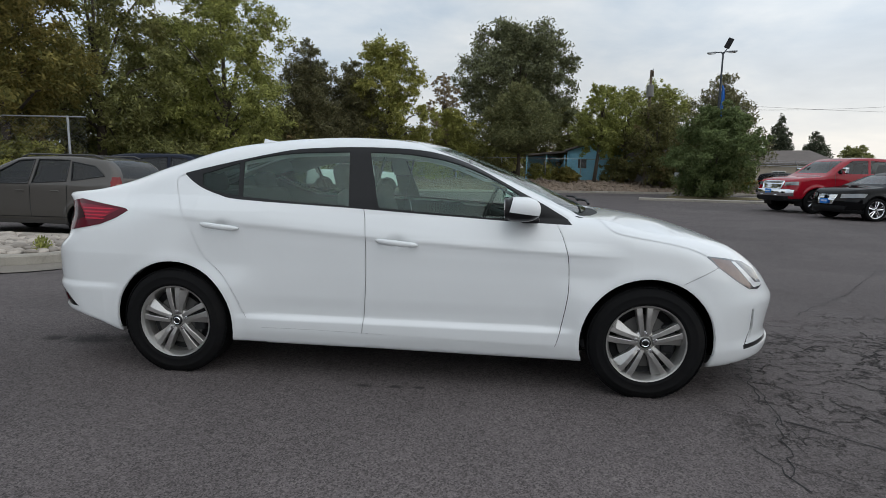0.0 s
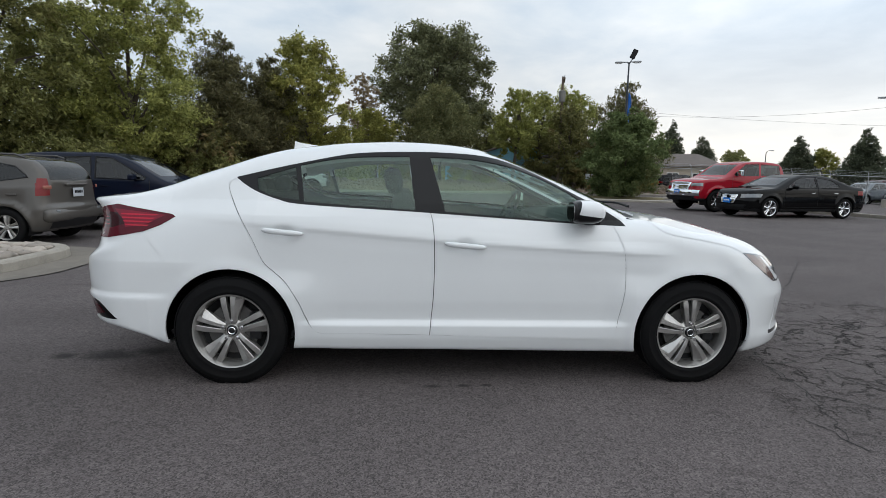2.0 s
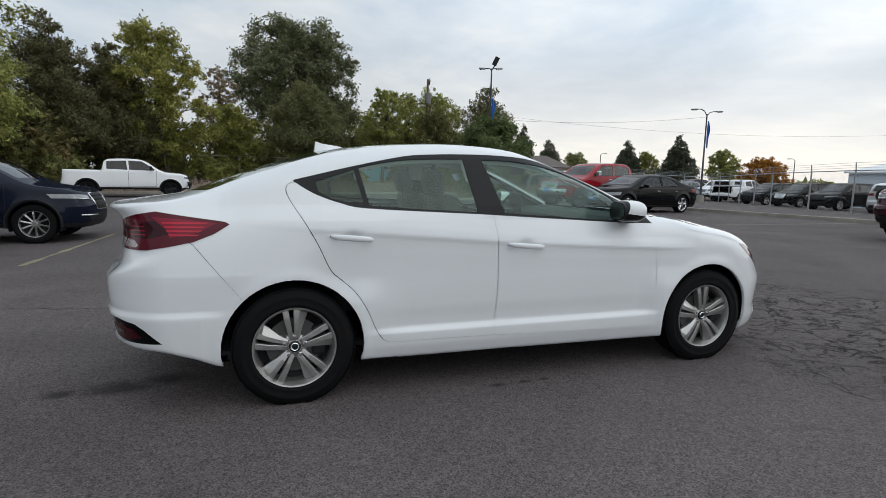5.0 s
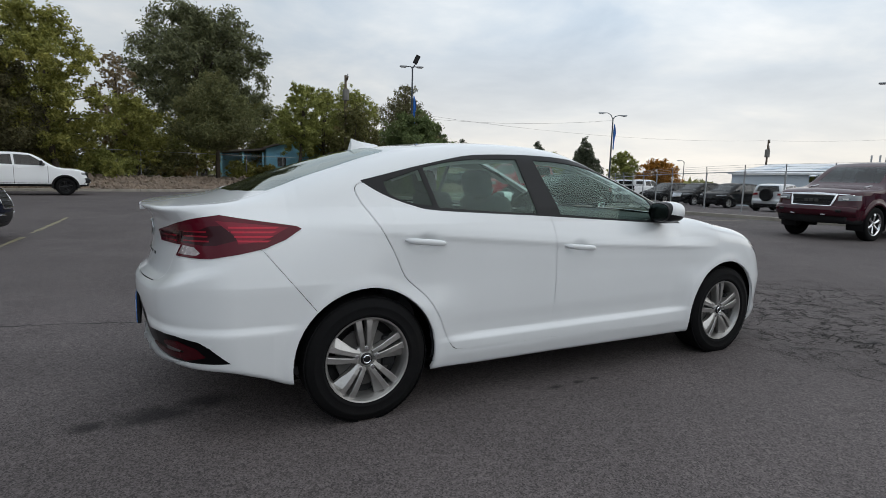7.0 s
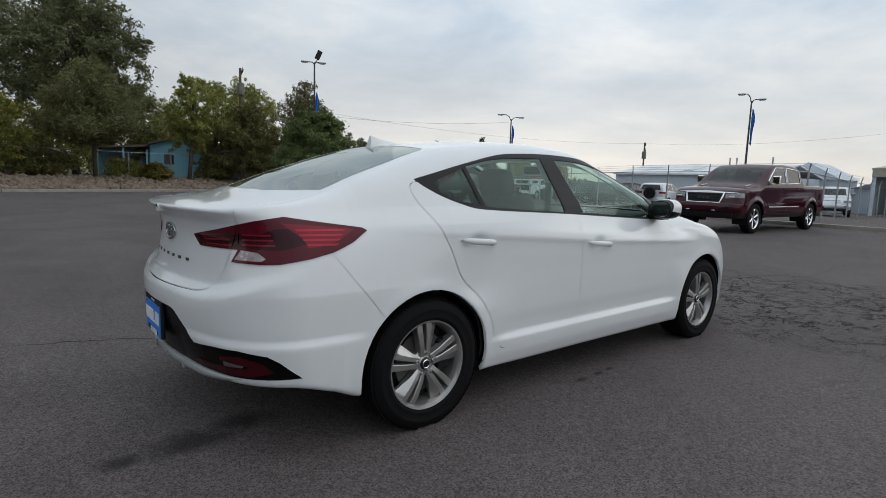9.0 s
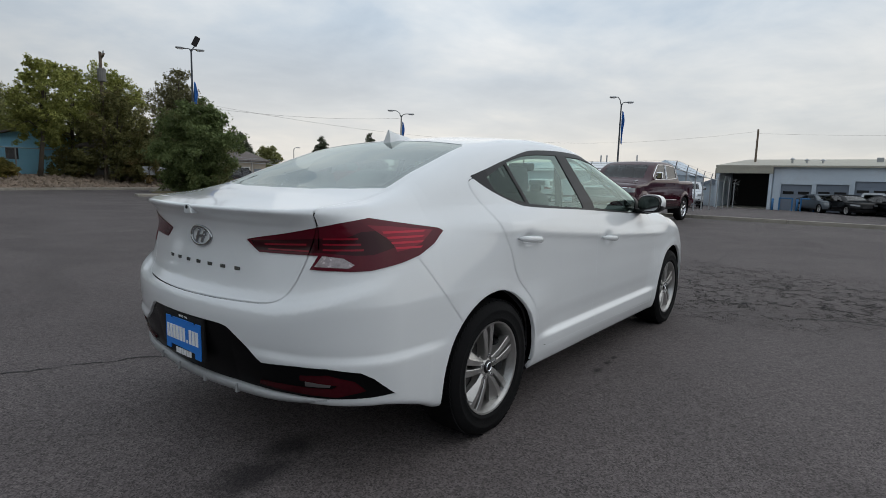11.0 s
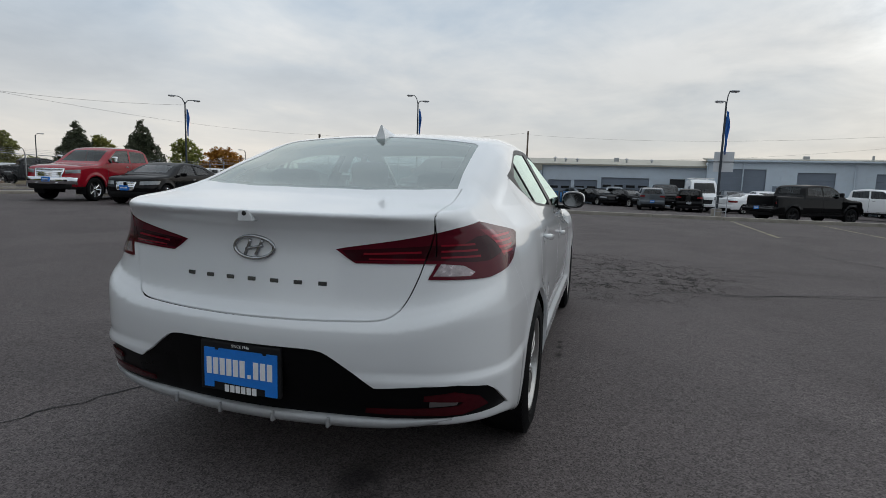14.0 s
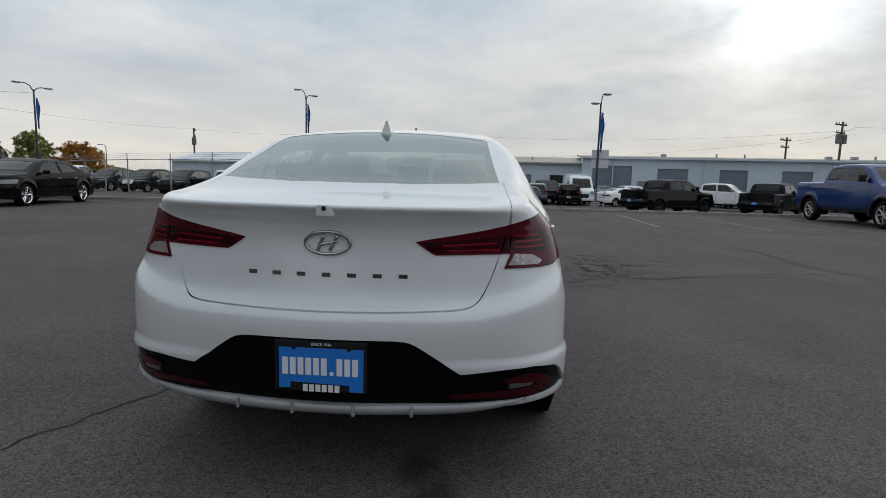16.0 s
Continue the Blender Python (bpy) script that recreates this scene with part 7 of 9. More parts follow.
# ---- buildings ----
GALV = material("galvanised steel", (0.36, 0.37, 0.38), 0.45, 0.7, vary=0.12, grain=(3, 60))
POLE_BLUE = material("dark grey painted pole", (0.045, 0.053, 0.065), 0.5, 0.2)
METAL_WALL = material("pale grey metal cladding", (0.52, 0.585, 0.65), 0.6, 0.0, vary=0.06, grain=(0.6, 12), dirt=((0.40, 0.41, 0.42), 0.5, 0.35))
METAL_WALL_B = material("cool grey metal cladding", (0.54, 0.61, 0.675), 0.6, 0.0, vary=0.06, grain=(0.6, 12), dirt=((0.42, 0.44, 0.46), 0.5, 0.35))
ROOF_TAN = material("tan metal roof", (0.36, 0.34, 0.28), 0.6, vary=0.12, grain=(0.5, 9), dirt=((0.22, 0.2, 0.17), 0.6, 0.4))
DOOR_GREY = material("slate roller door", (0.17, 0.20, 0.245), 0.55, vary=0.1, grain=(1.0, 20))
DARK_VOID = material("unlit inside", (0.02, 0.02, 0.02), 0.9)
BLUE_POST = material("blue painted post", (0.03, 0.15, 0.34), 0.5, vary=0.15)
BANNER = material("faded blue banner cloth", (0.03, 0.15, 0.48), 0.8, vary=0.25, grain=(2, 20))
WOOD_POLE = material("weathered pole wood", (0.13, 0.10, 0.075), 0.9, vary=0.3, grain=(3, 60), bump=0.3)
ROOF_WHITE = material("white metal roof", (0.66, 0.68, 0.70), 0.5, vary=0.06, grain=(0.5, 9))


def wall_with_openings(y0, y1, z0, z1, thick, openings):
    """A wall in the plane x = 0 whose openings (y, y, z, z) go through it."""
    ys = sorted({y0, y1, *[v for o in openings for v in o[:2]]})
    zs = sorted({z0, z1, *[v for o in openings for v in o[2:]]})
    b = bmesh.new()
    for a, c in zip(ys, ys[1:]):
        for lo, hi in zip(zs, zs[1:]):
            my, mz = (a + c) / 2, (lo + hi) / 2
            if any(o[0] < my < o[1] and o[2] < mz < o[3] for o in openings):
                continue
            box((thick, c - a, hi - lo), (0, my, mz), bm=b)
    bmesh.ops.remove_doubles(b, verts=b.verts[:], dist=1e-4)
    return b


def roller_door(parent, y0, y1, z1, windows=False):
    door = part("roller_door", box((0.05, y1 - y0, z1), (0.10, (y0 + y1) / 2, z1 / 2)), DOOR_GREY, parent, "slate grey roller door")
    n = 5
    for i in range(n):
        part("door_panel", box((0.03, y1 - y0 - 0.06, z1 / n - 0.03), (0.065, (y0 + y1) / 2, z1 * (i + 0.5) / n), 0.01), DOOR_GREY, door)
    if windows:
        k = max(int((y1 - y0) / 1.0), 2)
        for i in range(k):
            part("door_pane", box((0.02, (y1 - y0) / k - 0.3, 0.24), (0.045, y0 + (y1 - y0) * (i + 0.5) / k, z1 * 0.68), 0.0), GLOSS_BLACK, door)
    return door


def build_warehouse():
    g = ground_z(51.0)
    # low front wing
    house = thing("warehouse_wing", "long pale grey metal warehouse wing with roller doors", "warehouse", m=pose(51.3, 0, g, 0, 0, -1.5))
    doors = [(1.9, 4.1, 2.2), (-0.6, 1.6, 2.25), (-5.3, -0.95, 2.55)]
    opens = [(a, b, 0.0, h) for a, b, h in doors] + [(-8.4, -7.1, 1.75, 2.55)]
    part("wall", wall_with_openings(-11.6, 4.7, -0.3, 3.7, 0.2, opens), METAL_WALL, house)
    for a, b, h in doors:
        roller_door(house, a, b, h, True)
    frame = part("window", box((0.06, 1.36, 0.86), (0.02, -7.75, 2.15), 0.01), SATIN_BLACK, house)
    part("pane", box((0.02, 1.2, 0.7), (-0.02, -7.75, 2.15)), GLOSS_BLACK, frame)
    part("side_wall", box((14, 0.2, 4.0), (7.1, 4.7, 1.7)), METAL_WALL, house)
    for i in range(26):
        y = -11.3 + i * 0.62
        if not any(a - 0.05 < y < b + 0.05 for a, b, _ in doors) and not -8.5 < y < -7.0:
            part("cladding_rib", box((0.03, 0.05, 3.9), (-0.112, y, 1.75)), METAL_WALL, house)
    roof = raw([(-0.45, -11.8, 3.62), (-0.45, 9.3, 3.62), (13, 9.3, 4.72), (13, -11.8, 4.72), (-0.45, -11.8, 3.78), (-0.45, 9.3, 3.78), (13, 9.3, 4.88), (13, -11.8, 4.88)],
               [(0, 3, 2, 1), (4, 5, 6, 7), (0, 1, 5, 4), (1, 2, 6, 5), (2, 3, 7, 6), (3, 0, 4, 7)])
    part("roof", roof, ROOF_TAN, house, "tan metal roof")
    for y, h in ((4.0, 0.6), (2.9, 0.45), (1.7, 0.4), (-3.2, 0.5), (-5.6, 0.4)):
        vent = part("roof_vent", rod((4.0, y, 4.0), (4.0, y, 4.1 + 0.6 * h), 0.09, sides=10), GALV, house)
        part("vent_cap", lathe([(0.0, 0.2), (0.2, 0.05), (0.2, 0.0), (0.0, 0.0)], 12, "z", at=(4.0, y, 4.1 + 0.6 * h)), GALV, vent)
    part("air_unit", box((0.6, 0.5, 0.45), (6.5, -2.2, 4.5), 0.03), GALV, house)
    # open bay at the corner
    bay = thing("loading_bay", "open corner bay with dark inside and grey posts", "shed", m=pose(51.0, 0, g, 0, 0, -1.5))
    part("back_wall", box((0.2, 4.4, 3.6), (6.0, 7.0, 1.8)), DARK_VOID, bay)
    part("fascia", box((0.25, 4.5, 0.55), (0.0, 7.0, 3.35), 0.02), ROOF_TAN, bay)
    for y in (4.9, 9.1):
        part("post", box((0.25, 0.25, 3.4), (0.1, y, 1.6), 0.01), METAL_WALL, bay)
    part("side_wall", box((6.0, 0.15, 3.5), (3.1, 9.2, 1.75)), METAL_WALL, bay)
    part("bay_floor", box((6, 4.3, 0.1), (3, 7, 0.0)), CONCRETE, bay)
    # tall hall to the south
    hall = thing("warehouse_hall", "long cool grey metal hall with slate roller doors", "warehouse", m=pose(49.2, 0, ground_z(49.0), 0, 0, -8.0))
    spans = [(-14.2, -10.7, 3.45), (-19.0, -16.4, 3.25), (-23.9, -21.6, 3.25), (-29.0, -26.6, 3.25), (-34.2, -31.7, 3.25), (-39.5, -37.0, 3.25), (-45.0, -42.0, 3.25)]
    part("wall", wall_with_openings(-58.0, -9.9, -0.4, 4.15, 0.2, [(a, b, 0.0, h) for a, b, h in spans]), METAL_WALL_B, hall)
    for a, b, h in spans:
        roller_door(hall, a, b, h)
    part("wall_return", box((8, 0.2, 4.5), (4.1, -9.9, 1.9)), METAL_WALL_B, hall)
    for i in range(74):
        y = -57.5 + i * 0.64
        if not any(a - 0.05 < y < b + 0.05 for a, b, _ in spans):
            part("cladding_rib", box((0.03, 0.05, 4.4), (-0.112, y, 1.95)), METAL_WALL_B, hall)
    part("side_door", box((0.08, 0.95, 2.1), (-0.10, -15.2, 1.05), 0.01), DOOR_GREY, hall)
    roof = raw([(-0.4, -58.4, 4.1), (-0.4, -9.6, 4.1), (16, -9.6, 5.0), (16, -58.4, 5.0), (-0.4, -58.4, 4.24), (-0.4, -9.6, 4.24), (16, -9.6, 5.14), (16, -58.4, 5.14)],
               [(0, 3, 2, 1), (4, 5, 6, 7), (0, 1, 5, 4), (1, 2, 6, 5), (2, 3, 7, 6), (3, 0, 4, 7)])
    part("roof", roof, ROOF_TAN, hall, "tan metal roof")
    part("gutter", box((0.12, 48.6, 0.14), (-0.47, -34.0, 4.12), 0.02), METAL_WALL, hall)
    for y in (-12.5, -20.2, -30.4, -40.6):
        part("downpipe", rod((-0.18, y, 0.1), (-0.18, y, 4.1), 0.05, sides=8), METAL_WALL, hall)
    for y in (-22.5, -25.0, -36.0, -38.5):
        vent = part("roof_vent", rod((5.0, y, 4.4), (5.0, y, 4.9), 0.09, sides=10), GALV, hall)
    for y in (-18.0, -33.0, -35.2):
        part("air_unit", box((0.5, 0.5, 0.3), (7.0, y, 4.78), 0.03), GALV, hall)
    for y in (3.4, 1.9):
        guard = thing("door_guard", "blue painted pipe guard before the garage doors", "guard rail", "pipe guards", pose(49.0, y, g))
        for d in (-0.45, 0.45):
            part("post", rod((0, d, -0.05), (0, d, 1.1), 0.06, sides=10), BLUE_POST, guard)
        part("rail", rod((0, -0.45, 1.05), (0, 0.45, 1.05), 0.05, sides=10), BLUE_POST, guard)
    for y in (4.4, 2.65, -0.8):
        tagged(mesh_object("bollard", rod((49.5, y, g - 0.05), (49.5, y, g + 1.0), 0.09, sides=14), BLUE_POST), "blue painted steel bollard", "bollard", "bollards by the garage doors")


build_warehouse()


def build_shed():
    g = ground_z(44.0)
    shed = thing("metal_shed", "low grey metal shed with white gabled roof", "shed", m=pose(44.0, 21.0, g))
    part("wall", box((12, 13.6, 2.8), (6, 0, 1.35)), METAL_WALL_B, shed)
    roof = raw([(-0.3, -7, 2.75), (-0.3, 7, 2.75), (6, 7, 3.75), (6, -7, 3.75), (12.3, 7, 2.75), (12.3, -7, 2.75), (-0.3, -7, 2.88), (-0.3, 7, 2.88), (6, 7, 3.88), (6, -7, 3.88), (12.3, 7, 2.88), (12.3, -7, 2.88)],
               [(0, 1, 2, 3), (3, 2, 4, 5), (6, 9, 8, 7), (9, 11, 10, 8), (0, 6, 7, 1), (5, 4, 10, 11), (0, 3, 9, 6), (3, 5, 11, 9), (1, 7, 8, 2), (2, 8, 10, 4)])
    part("roof", roof, ROOF_WHITE, shed, "white metal roof")
    for y in (-4.2, 0.5, 4.6):
        part("skylight", box((2.6, 0.9, 0.03), (2.9, y, 3.42), 0.0, (0, -9, 0)), METAL_WALL_B, shed)
    for y in (-5.0, -2.0, -1.4):
        part("roof_vent", rod((5.6, y, 3.7), (5.6, y, 4.5), 0.07, sides=8), GALV, shed)
    barn = thing("barn", "distant grey barn with pitched roof", "barn", m=pose(60.0, 15.5, ground_z(60.0)))
    part("wall", box((6, 5, 3.2), (0, 0, 1.6)), METAL_WALL_B, barn)
    part("roof", prism([(-2.8, 3.1), (0, 4.7), (2.8, 3.1)], -3.2, 3.2, "x"), METAL_WALL, barn)
    low = thing("outbuilding", "low grey outbuilding behind the yard", "shed", m=pose(62.0, 9.6, ground_z(62.0)))
    part("wall", box((5, 5.5, 2.4), (0, 0, 1.2)), METAL_WALL_B, low)
    part("roof", prism([(-3.0, 2.35), (0, 3.4), (3.0, 2.35)], -2.8, 2.8, "x"), DOOR_GREY, low)
    part("chimney", box((0.7, 0.7, 1.2), (0, 1.6, 3.5), 0.02), WOOD_POLE, low)


build_shed()


def small_house(name, x, y, turn, wide, deep, eave, ridge, wall, roof_mat, label, base=0.0, panes=2):
    """A one-storey house with hipped eaves, windows and a door."""
    home = thing(name, label, "house", m=pose(x, y, base, 0, 0, turn))
    part("wall", box((wide, deep, eave + 0.3), (0, 0, eave / 2 - 0.15)), wall, home)
    w, d = wide / 2 + 0.4, deep / 2 + 0.4
    top = raw([(-w, -d, eave), (w, -d, eave), (w, d, eave), (-w, d, eave), (-w + d * 0.8, 0, ridge), (w - d * 0.8, 0, ridge), (-w, -d, eave - 0.15), (w, -d, eave - 0.15), (w, d, eave - 0.15), (-w, d, eave - 0.15)],
              [(0, 1, 5, 4), (1, 2, 5), (2, 3, 4, 5), (3, 0, 4), (6, 7, 1, 0), (7, 8, 2, 1), (8, 9, 3, 2), (9, 6, 0, 3), (6, 9, 8, 7)])
    part("roof", top, roof_mat, home)
    for i in range(panes):
        px = -wide / 2 + wide * (i + 0.7) / (panes + 0.6)
        frame = part("window", box((1.2, 0.08, 1.0), (px, -deep / 2 - 0.02, eave * 0.58), 0.01), WHITE_SIGN, home)
        for k in (-1, 1):
            part("pane", box((0.5, 0.03, 0.84), (px + k * 0.28, -deep / 2 - 0.06, eave * 0.58)), GLOSS_BLACK, frame)
    part("door", box((0.9, 0.08, 2.0), (wide / 2 - 0.8, -deep / 2 - 0.02, 1.0), 0.01), DOOR_GREY, home)
    return home


BLUE_SIDING = material("light blue siding", (0.27, 0.58, 0.74), 0.7, vary=0.1, grain=(0.8, 15), dirt=((0.2, 0.42, 0.55), 1.0, 0.4))
TAN_SIDING = material("tan siding", (0.42, 0.36, 0.29), 0.7, vary=0.1, grain=(0.8, 15))
SHINGLE = material("brown grey shingles", (0.13, 0.11, 0.10), 0.9, vary=0.25, grain=(1.5, 30), bump=0.3)
def build_blue_house():
    """Gable end towards the lot, with a low open porch on its west side."""
    home = thing("blue_house", "light blue sided house with gable end half hidden by trees", "house", m=pose(6.5, 44.5, 0.75, 0, 0, -6))
    part("wall", prism([(-0.2, -0.3), (-0.2, 2.35), (2.5, 3.15), (5.2, 2.35), (5.2, -0.3)], -2.5, 2.5, "y"), BLUE_SIDING, home)
    for s in (-1, 1):
        slab = box((3.05, 5.7, 0.12), (2.5 + s * 1.46, 0, 2.83), 0.0, (0, s * 16.5, 0))
        part("roof", slab, SHINGLE, home)
    for i in range(10):
        part("siding_board", box((5.4, 0.03, 0.2), (2.5, -2.515, 0.1 + i * 0.235), 0.0, (6, 0, 0)), BLUE_SIDING, home)
    part("porch_roof", box((3.6, 4.2, 0.14), (-2.0, -0.3, 2.15), 0.0, (0, -5, 0)), SHINGLE, home)
    part("porch_back", box((3.4, 0.1, 2.2), (-1.9, 1.4, 1.0)), BLUE_SIDING, home)
    for x in (-3.5, -1.9, -0.4):
        part("porch_post", box((0.12, 0.12, 2.1), (x, -2.2, 1.0), 0.01), BLUE_SIDING, home)
    frame = part("window", box((0.8, 0.08, 0.9), (1.0, -2.54, 1.35), 0.01), BLUE_SIDING, home)
    part("pane", box((0.66, 0.03, 0.76), (1.0, -2.585, 1.35)), GLOSS_BLACK, frame)
    return home


build_blue_house()
small_house("tan_house", 29.8, 56.0, -30, 9.0, 6.5, 2.9, 4.3, TAN_SIDING, SHINGLE, "tan one-storey house with brown roof behind the fence", -0.25, 3)
small_house("grey_cottage", 13.0, 40.5, -10, 4.4, 3.0, 2.2, 2.8, material("weathered pale siding", (0.34, 0.33, 0.31), 0.8, vary=0.2, grain=(1, 20)), SHINGLE, "weathered pale shed under the trees", 0.6, 1)


# ---- fences, lamps, poles ----
def chain_link():
    """Woven wire: open diamonds between real strands would be too fine, so the sheet itself is mostly clear."""
    m = bpy.data.materials.new("chain link wire")
    m.use_nodes = True
    t = m.node_tree
    t.nodes.clear()
    out = t.nodes.new("ShaderNodeOutputMaterial")
    wire = t.nodes.new("ShaderNodeBsdfPrincipled")
    wire.inputs["Base Color"].default_value = (0.30, 0.31, 0.32, 1)
    wire.inputs["Metallic"].default_value = 0.6
    wire.inputs["Roughness"].default_value = 0.5
    clear = t.nodes.new("ShaderNodeBsdfTransparent")
    xyz = t.nodes.new("ShaderNodeSeparateXYZ")
    link(t, t.nodes.new("ShaderNodeTexCoord").outputs["Object"], xyz.inputs[0])
    strands = None
    for sign in (1, -1):
        along = maths(t, "ADD", xyz.outputs[0], maths(t, "MULTIPLY", xyz.outputs[2], sign))
        wave = maths(t, "ABSOLUTE", maths(t, "SUBTRACT", maths(t, "FRACT", maths(t, "MULTIPLY", along, 9.0)), 0.5))
        line = maths(t, "LESS_THAN", wave, 0.012)
        strands = line if strands is None else maths(t, "MAXIMUM", strands, line)
    mix = t.nodes.new("ShaderNodeMixShader")
    link(t, strands, mix.inputs[0])
    link(t, clear.outputs[0], mix.inputs[1])
    link(t, wire.outputs[0], mix.inputs[2])
    link(t, mix.outputs[0], out.inputs[0])
    return m


CHAIN = chain_link()


def fence(name, line, height, label, barbed=False, gap=3.0, base=None):
    ob = thing(name, label, "fence")
    for (x0, y0), (x1, y1) in zip(line, line[1:]):
        n = max(int(round(math.hypot(x1 - x0, y1 - y0) / gap)), 1)
        for i in range(n):
            ax, ay = x0 + (x1 - x0) * i / n, y0 + (y1 - y0) * i / n
            bx, by = x0 + (x1 - x0) * (i + 1) / n, y0 + (y1 - y0) * (i + 1) / n
            az = ground_z(ax) if base is None else base
            bz = ground_z(bx) if base is None else base
            post = rod((ax, ay, az - 0.1), (ax, ay, az + height), 0.04, sides=8)
            if barbed:
                rod((ax, ay, az + height), (ax - 0.22, ay - 0.12, az + height + 0.32), 0.025, sides=6, bm=post)
            part("post", post, GALV, ob)
            part("top_rail", rod((ax, ay, az + height - 0.03), (bx, by, bz + height - 0.03), 0.024, sides=6), GALV, ob)
            d = math.hypot(bx - ax, by - ay)
            mesh = raw([(0, 0, 0.05), (d, 0, 0.05 + bz - az), (d, 0, height - 0.03 + bz - az), (0, 0, height - 0.03)], [(0, 1, 2, 3)])
            net = part("wire_mesh", mesh, CHAIN, ob)
            net.matrix_basis = pose(ax, ay, az, 0, 0, math.degrees(math.atan2(by - ay, bx - ax)))
            if barbed:
                for k in range(3):
                    u = 0.3 + 0.35 * k
                    part("barbed_strand", rod((ax - 0.22 * u, ay - 0.12 * u, az + height + 0.32 * u), (bx - 0.22 * u, by - 0.12 * u, bz + height + 0.32 * u), 0.006, sides=4), GALV, ob)
    return ob


fence("chain_link_fence", [(36.5, 34.4), (31.2, 26.4), (28.0, 21.2), (26.2, 17.4), (24.8, 14.2), (23.8, 9.5), (23.4, 5.2)], 2.1, "galvanised chain-link fence with barbed wire", True)
fence("chain_link_fence", [(23.4, 5.2), (33.7, 6.3), (50.5, 7.2)], 2.1, "galvanised chain-link yard fence", True)
fence("chain_link_fence", [(17.6, 35.6), (20.5, 35.4), (28.0, 35.0), (36.5, 34.4)], 2.1, "galvanised chain-link fence along the far yard", True)
fence("chain_link_fence", [(-30.0, 12.4), (-14.5, 14.1), (-13.9, 14.2)], 2.9, "tall chain-link fence below the trees", False, 3.6)
fence("chain_link_fence", [(-6.0, 36.2), (4.0, 38.4), (12.0, 39.6), (17.5, 39.0)], 1.7, "chain-link fence before the houses", False, 3.0, 0.7)


def street_lamp(x, y, height, turn, arms, base=None, banner=1.8, flood=False, lean=0.0, drop=0.45):
    g = ground_z(x, y) if base is None else base
    lamp = thing("street_lamp", "grey lot lamp on a tall pole with a furled blue banner", "street lamp", "lot lamps", pose(x, y, g, 0, lean, turn))
    part("pole", rod((0, 0, 0), (0, 0, height), 0.08, 0.045, 12), POLE_BLUE, lamp)
    part("footing", rod((0, 0, -0.1), (0, 0, 0.5), 0.26, 0.26, 18), CONCRETE, lamp)
    part("base_plate", box((0.36, 0.36, 0.03), (0, 0, 0.515), 0.005), GALV, lamp)
    for reach, rise in arms:
        reach *= 0.56
        arm = part("arm", tube([(0, 0, height - 0.15), (reach * 0.25, 0, height + rise * 0.6), (reach * 0.6, 0, height + rise), (reach, 0, height + rise)], 0.03, 8), POLE_BLUE, lamp)
        s = 1 if reach > 0 else -1
        part("lamp_head", box((0.46, 0.22, 0.09), (reach + s * 0.16, 0, height + rise), 0.04), GALV, arm)
        part("lens", box((0.32, 0.17, 0.03), (reach + s * 0.16, 0, height + rise - 0.06), 0.01), WHITE_SIGN, arm)
    if flood:
        head = part("flood_light", box((0.30, 0.14, 0.55), (0.25, 0, height + 0.45), 0.03, (0, 25, 0)), SATIN_BLACK, lamp, "black flood light")
        part("flood_stem", rod((0, 0, height - 0.1), (0.2, 0, height + 0.2), 0.03), POLE_BLUE, head)
    if banner:
        rng = random.Random(int(x * 10))
        verts, faces = [], []
        for i in range(13):
            u = i / 12
            for j in range(7):
                v = j / 6
                wide = 0.05 + 0.16 * math.sin(math.pi * (0.15 + 0.75 * u)) * (0.7 + 0.3 * math.sin(7 * u))
                verts.append((0.09 + wide * v, 0.07 * math.sin(9 * v + 5 * u), height - drop - banner * u - 0.12 * v))
        for i in range(12):
            for j in range(6):
                faces.append((i * 7 + j, i * 7 + j + 1, i * 7 + j + 8, i * 7 + j + 7))
        cloth = raw(verts, faces)
        bmesh.ops.solidify(cloth, geom=cloth.faces[:], thickness=0.01)
        part("banner", cloth, BANNER, lamp, "furled blue banner", smooth=True)
    return lamp


street_lamp(12.7, 29.0, 8.1, -20, ((-0.75, 0.0), (0.55, 0.0)), 0.0, 1.9, flood=True, drop=1.75)
street_lamp(29.2, 28.0, 6.35, -38, ((-1.25, 0.35), (1.15, 0.15)), None, 1.9)
street_lamp(34.3, 12.1, 7.0, -64, ((-0.75, 0.45), (0.75, 0.1)), None, 2.2)
lampd = street_lamp(28.2, -7.05, 6.1, -72, ((-0.35, 0.0), (0.42, 0.55)), None, 2.2)
board = part("sign_board", box((0.05, 0.95, 1.05), (0.15, 0, 3.0), 0.01, (0, 0, 72 - 12)), ROOF_WHITE, lampd, "two grey sign panels seen from behind")
part("sign_frame", box((0.08, 1.0, 0.04), (0.15, 0, 3.0), 0.0, (0, 0, 72 - 12)), POLE_BLUE, board)
street_lamp(44.0, 62.0, 5.2, -40, ((0.8, 0.2),), -0.4, 0)
street_lamp(62.0, 47.0, 5.0, -40, ((-0.9, 0.2),), -0.8, 0)


